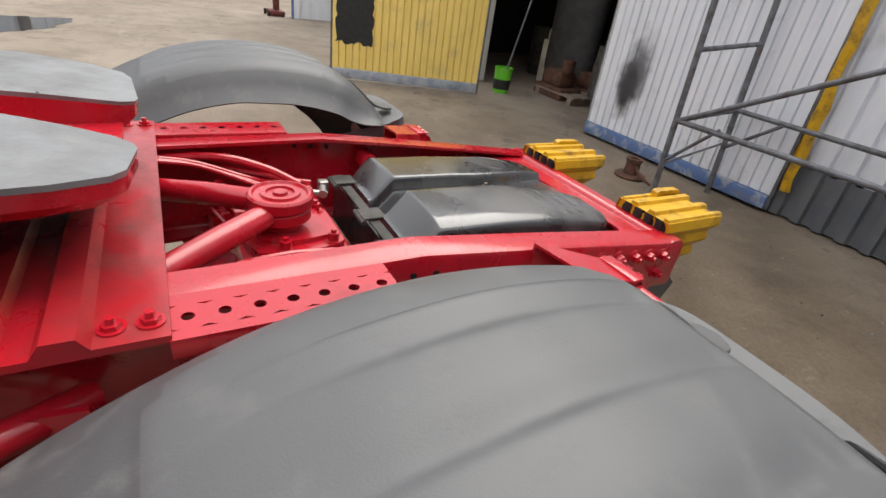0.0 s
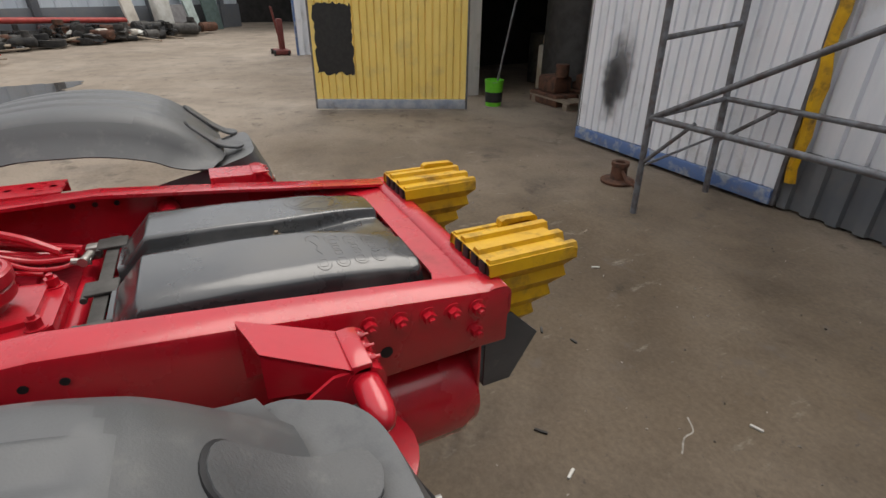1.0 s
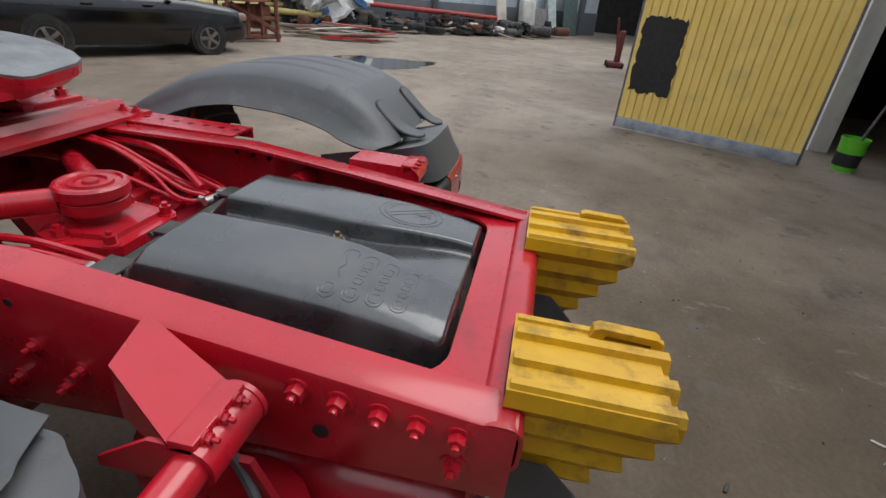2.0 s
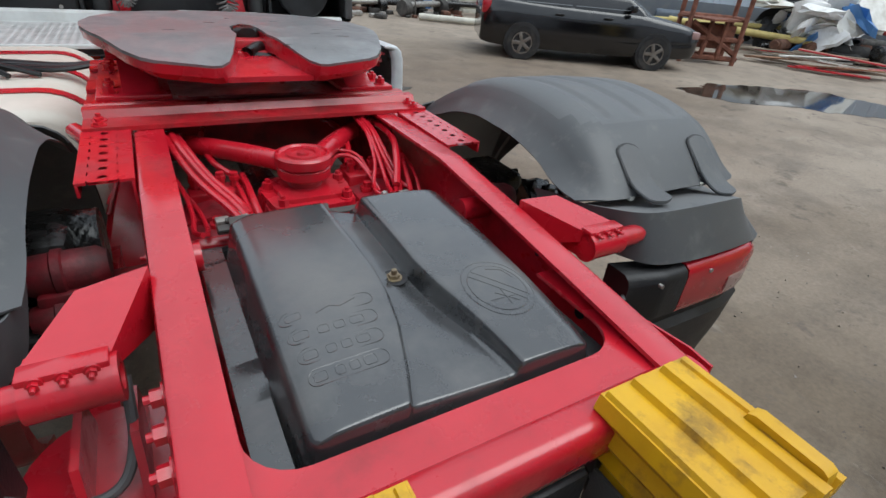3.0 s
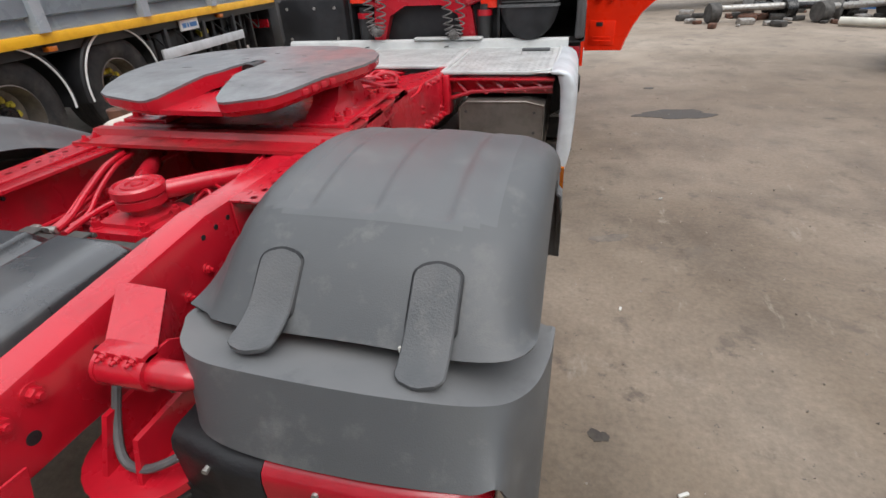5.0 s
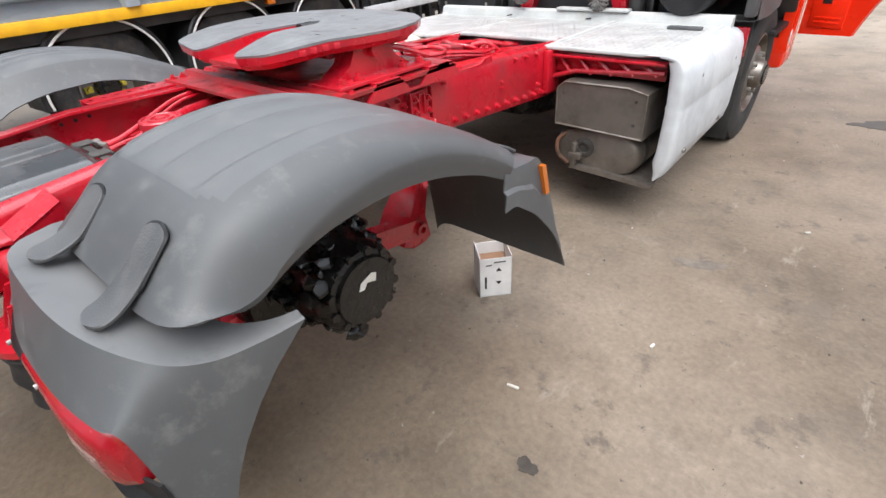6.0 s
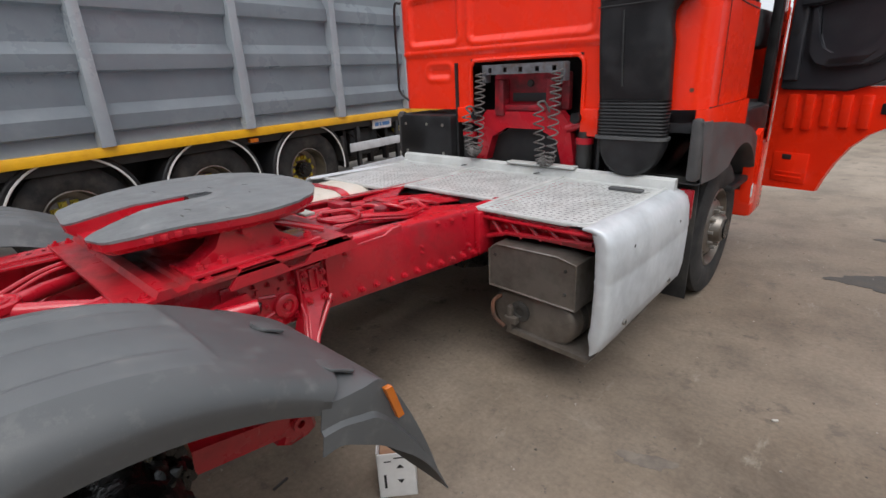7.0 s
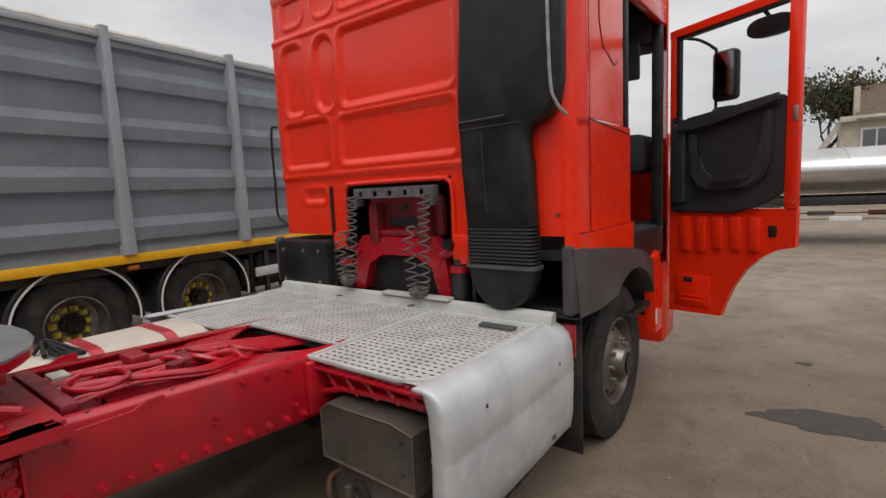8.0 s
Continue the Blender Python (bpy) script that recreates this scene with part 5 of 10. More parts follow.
def mudguard(sx):
    g = new("mudguard")
    g.parent = truck
    g.matrix_parent_inverse = world_of(truck).inverted()
    tagged(g, "dark grey plastic rear mudguard with ribs and straps")
    lighten_pad(part("centre_guard", middle_skin(sx), GREY_PL, g, "weathered grey centre section with shallow ribs", 35))
    part("front_guard", front_skin(sx), GREY_PL, g, "curved front section with an amber lamp", 35)
    # rear section: shelf and wrap-round wall
    top = [(0.585, 0.655, 0.985), (0.576, 0.55, 1.012), (0.572, 0.45, 1.03), (0.594, 0.405, 1.036), (0.63, 0.355, 1.041), (0.69, 0.325, 1.042), (0.8, 0.317, 1.04), (0.95, 0.317, 1.036), (1.06, 0.332, 1.022), (1.13, 0.366, 0.992), (1.182, 0.412, 0.964), (1.218, 0.475, 0.95), (1.236, 0.56, 0.945), (1.24, 0.64, 0.94)]
    back = [(0.606, 0.66, 0.968), (0.604, 0.58, 0.985), (0.60, 0.51, 0.995), (0.625, 0.51, 0.992), (0.66, 0.508, 0.992), (0.72, 0.505, 0.992), (0.82, 0.505, 0.992), (0.95, 0.505, 0.99), (1.04, 0.505, 0.985), (1.09, 0.51, 0.972), (1.135, 0.53, 0.955), (1.168, 0.565, 0.945), (1.192, 0.605, 0.942), (1.208, 0.645, 0.944)]
    low = [(0.588, 0.625, 0.95), (0.582, 0.54, 0.935), (0.58, 0.47, 0.93), (0.60, 0.42, 0.925), (0.635, 0.34, 0.92), (0.69, 0.285, 0.915), (0.8, 0.264, 0.912), (0.95, 0.262, 0.91), (1.06, 0.27, 0.906), (1.14, 0.285, 0.895), (1.192, 0.308, 0.87), (1.218, 0.338, 0.55), (1.226, 0.352, 0.48), (1.232, 0.364, 0.45)]
    bm = NB()

    def between(a, b, t, up=0.0):
        return [tuple(p[i] + (q[i] - p[i]) * t + (up if i == 2 else 0) for i in range(3)) for p, q in zip(a, b)]
    walls = []
    for t in (0.0, 0.13, 0.25, 0.38, 0.52, 0.68, 0.84):
        w = between(top, low, t)
        # the cheek's front edge is hollowed
        for i, amt in ((-1, 0.075), (-2, 0.045), (-3, 0.015)):
            w[i] = (w[i][0], w[i][1] - amt * math.sin(math.pi * t ** 0.8), w[i][2])
        walls.append(w)
    rows = [back, between(top, back, 0.6, -0.002), between(top, back, 0.2, 0.002)] + walls + [low]
    loft(bm, [[(sx * p.x, p.y, p.z) for p in smooth_path(r, 5)] for r in rows])
    thick(bm, 0.005)
    rear = part("rear_guard", bm, GREY_PL, g, "rear corner section with a flat dusty shelf, coloured as if lit", 30)
    rear.data.materials.append(GREY_SHELF)
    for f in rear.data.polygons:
        # dust and the brighter top light go into one paler colour on up-facing polygons
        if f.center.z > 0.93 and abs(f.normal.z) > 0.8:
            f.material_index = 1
    for x, drop in ((0.755, 0.0), (1.045, 0.022)):
        path = [(0.522, 1.1395), (0.495, 1.115), (0.46, 1.0825), (0.43, 1.061 - 0.2 * drop), (0.392, 1.050 - 0.75 * drop), (0.35, 1.0465 - drop)]
        st = part("strap", strap(sx, x, 0.082, path), GREY_DK, g, "flat dark rubber strap with rounded ends", 28)
        # black strip as the shade of the strap's slot, open towards the guard's lower edge
        part("strap_slot", strap(sx, x, 0.089, [(0.526, 1.143), (0.512, 1.1325), (0.484, 1.1055), (0.454, 1.0755), (0.426, 1.0465)], 0.0035), BLACK_MAT, g, "black strip drawn as the shaded slot round the strap", 50)
        bm = NB()
        xs = sorted((sx * (x - 0.05), sx * (x - 0.034)))
        box(bm, *xs, 0.418, 0.44, 1.028, 1.04, 0.002)
        part("strap_clip", bm, JUNK_W, st, "pale clip under the strap")
    for x, path in ((0.86, [(1.395, 1.052), (1.42, 1.040), (1.45, 1.024), (1.475, 1.008)]), (1.115, [(1.43, 1.008), (1.46, 0.995), (1.49, 0.978), (1.52, 0.958)])):
        part("strap", strap(sx, x, 0.075, path), GREY_DK, g, "flat dark rubber strap with rounded ends", 50)
    bm = NB()
    prism(bm, [(1.553, 0.92), (1.577, 0.917), (1.61, 0.808), (1.588, 0.808)], "x", sx * 1.2, sx * 1.221)
    part("side_lamp", bm, AMBER, g, "amber side marker lamp")
    # tail lamp, apron and mud flap
    def lampbox(name, xa, xb, za, zb, material, label, dy=0.0):
        b = NB()
        def yy(x):
            return 0.25 + 1.0 * max(0, x - 1.0) ** 2 + 5 * max(0, x - 1.12) ** 2 + 0.25 * max(0, 0.72 - x) + dy
        rings = []
        for x in np.linspace(xa, xb, 15):
            # the outer end draws in to a round nose
            k = max(0.0, min(1.0, (x - 1.115) / 0.055))
            lo, hi = za + 0.012 * k ** 3, zb - 0.02 * k - 0.03 * k ** 3
            rings.append([(sx * x, yy(x) + d, z) for d, z in ((0.02, lo), (0.004, lo + 0.01), (0.0, lo + 0.026), (0.0, hi - 0.03), (0.005, hi - 0.012), (0.022, hi), (0.08, hi), (0.08, lo))])
        loft(b, rings, closed=True, caps=True)
        bmesh.ops.recalc_face_normals(b, faces=b.faces[:])
        return part(name, b, material, g, label)
    lampbox("lamp_end", 0.61, 0.803, 0.742, 0.896, BLACK_MAT, "black end cap of the tail lamp")
    lampbox("tail_lamp", 0.806, 1.168, 0.742, 0.9, TAIL_RED, "red tail lamp lens")
    lampbox("reverse_lens", 1.01, 1.112, 0.752, 0.84, TAIL_WHITE, "clear reversing lens", -0.003)
    for x in (0.7, 0.9):
        b = NB()
        cyl(b, (sx * x, 0.258, 0.868), (sx * x, 0.246, 0.868), 0.006, 8)
        part("lens_screw", b, STEEL, g)
    bm = NB()
    rings = []
    for z, y in ((0.77, 0.275), (0.70, 0.28), (0.68, 0.262), (0.55, 0.275), (0.42, 0.3)):
        rings.append([(sx * x, y + 0.2 * max(0, x - 1.05) ** 1.5 * 3, z) for x in np.linspace(0.6, 1.212, 10)])
    loft(bm, rings)
    thick(bm, 0.006)
    part("apron", bm, BLACK_MAT, g, "black plastic lamp apron and mud flap")
    return g


mudguard(-1), mudguard(1)


# ---- fifth wheel ----
def fifth_wheel():
    fw = new("fifth_wheel")
    fw.parent = truck
    fw.matrix_parent_inverse = world_of(truck).inverted()
    tagged(fw, "grey steel fifth wheel coupling plate on red stands")
    right = [(0.0, 1.69), (0.028, 1.685), (0.045, 1.65), (0.05, 1.57), (0.048, 1.50), (0.062, 1.43), (0.095, 1.295), (0.115, 1.235), (0.14, 1.208), (0.165, 1.202), (0.30, 1.214), (0.335, 1.232), (0.375, 1.295),
             (0.42, 1.42), (0.455, 1.52), (0.48, 1.62), (0.485, 1.71), (0.458, 1.83), (0.39, 1.94), (0.28, 2.02), (0.14, 2.06), (0.0, 2.07)]
    loop = right + [(-x, y) for x, y in right[-2:0:-1]]

    def zt(x, y):
        # flat top, then ramps that fall towards the tips of the throat
        return 1.262 - 0.04 * max(0.0, (1.43 - y) / 0.225) ** 1.2 * (1 - 0.45 * min(max(0.0, (abs(x) - 0.15) / 0.2), 1.0))

    bm = NB()
    half = len(right)
    vs = [bm.verts.new((x, y, 0.0)) for x, y in loop]
    # two halves keep the faces simple
    bm.faces.new(vs[:half])
    bm.faces.new([vs[half - 1]] + vs[half:] + [vs[0]])
    for y in (1.44, 1.41, 1.36, 1.30):
        bmesh.ops.bisect_plane(bm, geom=bm.verts[:] + bm.edges[:] + bm.faces[:], plane_co=(0, y, 0), plane_no=(0, 1, 0))
    for v in bm.verts:
        v.co.z = zt(v.co.x, v.co.y)
    bmesh.ops.triangulate(bm, faces=bm.faces[:])
    bmesh.ops.recalc_face_normals(bm, faces=bm.faces[:])
    if sum(f.normal.z for f in bm.faces) < 0:
        bmesh.ops.reverse_faces(bm, faces=bm.faces[:])
    bmesh.ops.solidify(bm, geom=bm.faces[:], thickness=0.009)
    part("coupling_plate", bm, PLATE, fw, "grey worn coupling plate dusted with dry grease", 30)
    bm = NB()
    loft(bm, [[(x * s, 1.64 + (y - 1.64) * s, zt(x, y) - d) for x, y in loop] for s, d in ((0.998, 0.008), (0.99, 0.034), (0.93, 0.056))], closed=True)
    thick(bm, 0.008)
    part("plate_skirt", bm, RED, fw, "red painted rim under the coupling plate", 30)
    bm = NB()
    box(bm, -0.3, 0.3, 1.5, 1.95, 1.165, 1.205, 0.01)
    box(bm, -0.06, 0.06, 1.55, 1.75, 1.16, 1.235, 0.01)
    cyl(bm, (-0.03, 1.5, 1.185), (0.05, 1.62, 1.185), 0.02, 10)
    part("lock_jaw", bm, RED_DUSTY, fw)
    bm = NB()
    lump_y = ((1.60, 0.03), (1.615, 0.042), (1.65, 0.046), (1.685, 0.04), (1.70, 0.02))
    loft(bm, [[(u + 0.004, y, 1.215 + v) for u, v in rounded(2 * w, 0.1, 0.02, 4)] for y, w in lump_y], closed=True, caps=True)
    cyl(bm, (-0.05, 1.53, 1.19), (0.06, 1.49, 1.185), 0.017, 12)
    cyl(bm, (-0.02, 1.50, 1.2), (0.05, 1.58, 1.215), 0.022, 12)
    part("greasy_lock", bm, GREASE, fw, "black greasy lock in the throat", 50)
    bm = NB()
    prism(bm, [(1.235, 1.168), (1.235, 1.184), (1.40, 1.198), (1.47, 1.198), (1.47, 1.168)], "x", -0.125, 0.125)
    part("throat_bridge", bm, RED, fw, "red bridge between the tips of the plate")
    for x, y, turn, w in ((0.22, 1.52, 20, 0.018), (0.3, 1.47, -8, 0.024), (0.33, 1.62, 4, 0.02), (0.08, 1.36, 12, 0.016), (-0.1, 1.74, 7, 0.02), (0.14, 1.80, -15, 0.018), (0.17, 1.33, 30, 0.014), (-0.24, 1.56, 10, 0.02), (-0.02, 1.86, 40, 0.012)):
        bm = NB()
        prism(bm, [(-w, 0), (-w * 0.4, -0.0028), (w, -0.0008), (w * 0.6, 0.002), (-w * 0.2, 0.0026)], "z", 0.0, 0.0012, m=pose(x, y, zt(x, y) - 0.0004, 0, 0, turn))
        part("gouge", bm, IRON, fw, "", 0)
    for sx in (-1, 1):
        bm = NB()
        prism(bm, [(1.42, 1.09), (1.86, 1.09), (1.76, 1.15), (1.72, 1.225), (1.56, 1.225), (1.52, 1.15)], "x", sx * 0.30, sx * 0.40)
        st = part("stand", bm, RED, fw, "red cast stand")
        bm = NB()
        box(bm, min(sx * 0.27, sx * 0.47), max(sx * 0.27, sx * 0.47), 1.40, 1.9, 1.086, 1.102, 0.004)
        part("foot", bm, RED, st)
        for y in (1.44, 1.52, 1.76, 1.86):
            b = NB()
            hexbolt(b, (sx * 0.435, y, 1.10), (0, 0, 1), 0.017, 0.018)
            part("bolt", b, RED, st)
        bm = NB()
        cyl(bm, (sx * 0.28, 1.64, 1.19), (sx * 0.43, 1.64, 1.19), 0.03, 14)
        part("pivot_pin", bm, RED, st)
        bm = NB()
        tube(bm, smooth_path([(sx * 0.41, 1.95, 1.11), (sx * 0.35, 1.75, 1.18), (sx * 0.3, 1.5, 1.2)], 5), 0.012, 8)
        part("brace", bm, RED, st)
    # emboss on the rim: plain raised bars
    for k in range(4):
        b = NB()
        y = 1.33 + 0.04 * k
        xr = float(np.interp(y, [1.232, 1.295, 1.42, 1.52], [0.335, 0.375, 0.42, 0.455])) * 0.995
        box(b, -0.003, 0.004, -0.012, 0.012, -0.010, 0.010, 0.002, m=pose(xr, y, zt(xr, y) - 0.026, 0, 0, -28))
        part("raised_mark", b, RED, fw)
    # greasy mounting plate with folded steps
    bm = NB()
    sec = [(1.185, 1.064), (1.185, 1.076), (1.275, 1.076), (1.288, 1.096), (1.325, 1.096), (1.338, 1.076), (1.37, 1.076), (1.38, 1.088), (1.41, 1.088), (1.42, 1.076), (1.9, 1.076), (1.91, 1.09), (1.97, 1.09), (1.98, 1.074), (2.03, 1.074), (2.03, 1.062)]
    prism(bm, sec, "x", -0.5, 0.5)
    part("mounting_plate", bm, RED_DUSTY, fw, "red folded mounting plate smeared with grease", 20)
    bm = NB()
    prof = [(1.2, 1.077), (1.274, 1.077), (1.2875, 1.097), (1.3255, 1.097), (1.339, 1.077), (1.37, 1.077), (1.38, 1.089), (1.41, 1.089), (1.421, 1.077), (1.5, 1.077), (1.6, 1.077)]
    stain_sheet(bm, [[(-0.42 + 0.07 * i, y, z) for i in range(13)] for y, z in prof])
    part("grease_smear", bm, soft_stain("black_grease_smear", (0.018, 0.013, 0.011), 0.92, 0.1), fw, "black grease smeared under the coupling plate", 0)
    for sx in (-1, 1):
        for y in (1.208, 1.254, 1.45):
            b = NB()
            hexbolt(b, (sx * 0.462, y, 1.075), (0, 0, 1), 0.013, 0.008)
            part("bolt", b, RED, fw)
        b = NB()
        xs = sorted((sx * 0.36, sx * 0.5))
        prism(b, [(1.5, 1.03), (1.55, 1.085), (1.68, 1.085), (1.73, 1.03), (1.8, 1.03), (1.85, 1.085), (2.0, 1.085), (2.05, 1.03), (2.2, 1.03), (2.25, 1.05), (2.3, 1.05), (2.3, 1.02), (1.5, 1.02)], "x", xs[1] - 0.012, xs[1])
        prism(b, [(1.55, 1.078), (1.55, 1.088), (1.68, 1.088), (1.68, 1.078)], "x", xs[0], xs[1])
        prism(b, [(1.85, 1.078), (1.85, 1.088), (2.0, 1.088), (2.0, 1.078)], "x", xs[0], xs[1])
        part("side_cleat", b, RED, fw)
    return fw


fifth_wheel()

# hoses and fittings on the bare frame ahead of the fifth wheel
for j in range(7):
    r = random.Random(90 + j)
    bm = NB()
    x = -0.22 + 0.07 * j
    tube(bm, smooth_path([(x, 2.05, 1.0), (x + r.uniform(-0.05, 0.05), 2.3, 1.0 + r.uniform(-0.02, 0.02)), (x + r.uniform(-0.08, 0.08), 2.55, 0.985), (x * 0.6, 2.85, 0.97), (x * 0.5, 3.2, 0.92)], 7), r.choice((0.009, 0.012, 0.016)), 8)
    part("air_hose", bm, RED, truck)
for j in range(6):
    bm = NB()
    a, b = 0.017 * (j % 3), 0.016 * (j // 3)
    tube(bm, smooth_path([(0.02 + a, 2.08, 1.03 - b), (0.1 + a, 2.25, 1.035 - b), (0.17 + a, 2.42, 1.02 - b), (0.19 + a * 1.3, 2.58, 0.995 - b), (0.12 + a * 2.2, 2.74, 0.985 - b), (0.02 + a * 3, 2.86, 0.97 - b), (-0.05 + a * 2, 3.05, 0.93)], 7), 0.0095, 8)
    part("air_hose", bm, RED, truck)
for j, (x, y) in enumerate(((-0.1, 2.5), (-0.03, 2.58), (0.05, 2.66), (-0.16, 2.64), (0.0, 2.76))):
    r = random.Random(300 + j)
    bm = NB()
    tube(bm, smooth_path([(x, y, 0.95), (x + 0.03, y + 0.03, 1.0), (x + 0.09, y + 0.05 + r.uniform(-0.04, 0.04), 1.01), (x + 0.14, y + 0.1, 0.985), (x + 0.12, y + 0.18, 0.95)], 6), 0.012, 8)
    part("pipe_elbow", bm, RED, truck)
    bm = NB()
    cyl(bm, (x, y, 0.93), (x, y, 0.985), 0.022, 6)
    cyl(bm, (x, y, 0.985), (x, y, 1.0), 0.016, 10)
    part("pipe_union", bm, RED_DARK, truck)
bm = NB()
for x0, x1, z0, z1 in ((-0.09, -0.065, 0.9, 1.03), (-0.02, 0.005, 0.9, 1.03), (-0.09, 0.005, 1.005, 1.03), (-0.09, 0.005, 0.9, 0.93)):
    box(bm, x0, x1, 2.27, 2.277, z0, z1)
box(bm, -0.09, 0.005, 2.277, 2.34, 1.024, 1.03)
part("hose_bracket", bm, RED, truck, "red bracket with a square opening")
for sx in (-1, 1):
    for k in range(11):
        y = 2.1 + 0.09 * k
        bm = NB()
        hexbolt(bm, (sx * (interp(RAIL_X, y) - 0.0095), y, interp(RAIL_TOP, y) - 0.075), (-sx, 0, 0), 0.012, 0.012)
        part("inner_bolt", bm, RED, truck)
    bm = NB()
    tube(bm, smooth_path([(sx * 0.36, 2.05, 0.98), (sx * 0.34, 2.3, 0.965), (sx * 0.35, 2.6, 0.95), (sx * 0.37, 2.9, 0.93)], 5), 0.014, 8)
    part("brake_pipe", bm, RED, truck)
bm = NB()
loop = [(0.02, 2.2), (0.1, 2.13), (0.2, 2.14), (0.25, 2.22), (0.2, 2.3), (0.08, 2.31)]
tube(bm, [p for p in smooth_path([(x, y, 1.055) for x, y in loop + loop[:1]], 6)][:-1], 0.011, 8, closed=True)
part("hose_loop", bm, RED, truck, "looped red hose")
bm = NB()
box(bm, -0.28, 0.3, 2.06, 2.12, 1.0, 1.05, 0.01)
part("pipe_clamp", bm, RED_DARK, truck)
for b6 in ((-0.25, -0.12, 2.42, 2.5, 0.98, 1.03), (-0.1, 0.05, 2.55, 2.64, 0.95, 1.01)):
    bm = NB()
    box(bm, *b6, 0.01)
    part("valve_box", bm, RED_DARK, truck)
bm = NB()
cyl(bm, (0.12, 2.5, 0.96), (0.12, 2.5, 1.03), 0.035, 14)
part("round_fitting", bm, RED_DARK, truck)
bm = NB()
box(bm, -0.09, 0.0, 2.12, 2.18, 1.05, 1.065, 0.004)
part("connector", bm, JUNK_W, truck, "white plastic connector")
bm = NB()
box(bm, -0.34, 0.34, 2.03, 3.3, 0.80, 0.806)
part("frame_floor", bm, RED_DARK, truck)

# ---- wheel chocks on the back ----
def chock(x0, hx):
    bm = NB()
    w = 0.188
    # the ribbed wedge: folds run backwards, each lower one shorter
    depth = [0.212, 0.222, 0.2, 0.205, 0.17, 0.175, 0.135, 0.14, 0.095, 0.1, 0.06]
    left, right = [], []
    for k, d in enumerate(depth):
        z = 1.018 - 0.026 * k
        push = 0.012 if k % 2 else 0.0
        left.append((x0 + 0.012 * k * 0.5 - push, d, z))
        right.append((x0 + w - 0.012 * k * 0.5 + push, d, z))
    prof = [(p[0], p[2], p[1]) for p in left] + [(p[0], p[2], p[1]) for p in right[::-1]]
    f = [bm.verts.new((x, -0.035, z)) for x, z, d in prof]
    b = [bm.verts.new((x, -0.05 - d, z)) for x, z, d in prof]
    n = len(prof)
    for i in range(n):
        bm.faces.new((f[i], f[(i + 1) % n], b[(i + 1) % n], b[i]))
    m = len(left)
    for i in range(m - 1):
        bm.faces.new((b[i], b[i + 1], b[n - 2 - i], b[n - 1 - i]))
    # folds on the top
    ob = part("wheel_chock", bm, CHOCK_Y, truck, "yellow ribbed plastic wheel chock with a handle", 35)
    b = NB()
    fold = [(0.0, -0.012), (0.0, 0.006), (0.008, 0.016), (0.024, 0.016), (0.032, 0.002), (0.056, 0.002), (0.066, 0.018), (0.088, 0.018), (0.098, 0.002), (0.128, 0.002), (0.138, 0.018), (0.16, 0.018), (0.17, 0.002), (0.182, 0.002), (0.19, 0.014), (0.204, 0.014), (0.21, 0.004), (0.21, -0.012)]
    prism(b, [(x0 + 0.895 * u, 1.004 + 1.35 * v) for u, v in fold], "y", -0.275, -0.04)
    part("top_fold", b, CHOCK_Y, ob, "", 25)
    # hollow fold ends: solid black plugs carry the shade inside
    for xa in (0.008, 0.052, 0.096, 0.14):
        b = NB()
        cyl(b, (x0 + xa + 0.016, -0.046, 0.995), (x0 + xa + 0.016, -0.0385, 0.995), 0.017, 14)
        part("open_cell", b, BLACK_MAT, ob)
    b = NB()
    box(b, x0 + 0.1, x0 + 0.128, -0.22, -0.14, 1.004, 1.011, 0.003)
    part("pocket", b, CHOCK_Y, ob)
    bm = NB()
    h = [(-0.155, 1.012), (-0.16, 1.036), (-0.17, 1.041), (-0.258, 1.038), (-0.266, 1.033), (-0.27, 1.012), (-0.255, 1.012), (-0.25, 1.026), (-0.182, 1.029), (-0.174, 1.012)]
    prism(bm, h, "x", hx - 0.012, hx + 0.012)
    part("handle", bm, CHOCK_Y, ob)
    # lower cells as black blocks, again for the shade in the hollows
    for k in range(5):
        for j in range(4):
            b = NB()
            box(b, x0 + 0.018 + 0.04 * j, x0 + 0.046 + 0.04 * j, -0.055, -0.034, 0.80 + 0.045 * k, 0.835 + 0.045 * k, 0.004)
            part("open_cell", b, BLACK_MAT, ob)
    bm = NB()
    prism(bm, [(-0.05, 0.66), (-0.05, 0.86), (-0.12, 0.86), (-0.2, 0.78), (-0.13, 0.66)], "x", x0 + 0.02, x0 + 0.026)
    prism(bm, [(-0.05, 0.66), (-0.05, 0.86), (-0.12, 0.86), (-0.2, 0.78), (-0.13, 0.66)], "x", x0 + 0.162, x0 + 0.168)
    box(bm, x0 + 0.02, x0 + 0.168, -0.13, -0.05, 0.655, 0.662)
    part("holder", bm, GREY_DK, ob, "grey sheet holder of the chock")


chock(-0.345, -0.178), chock(0.15, 0.308)
bm = NB()
box(bm, -0.13, 0.13, -0.075, -0.06, 0.62, 0.9, 0.006)
part("plate_holder", bm, BLACK_MAT, truck, "black plastic plate holder")

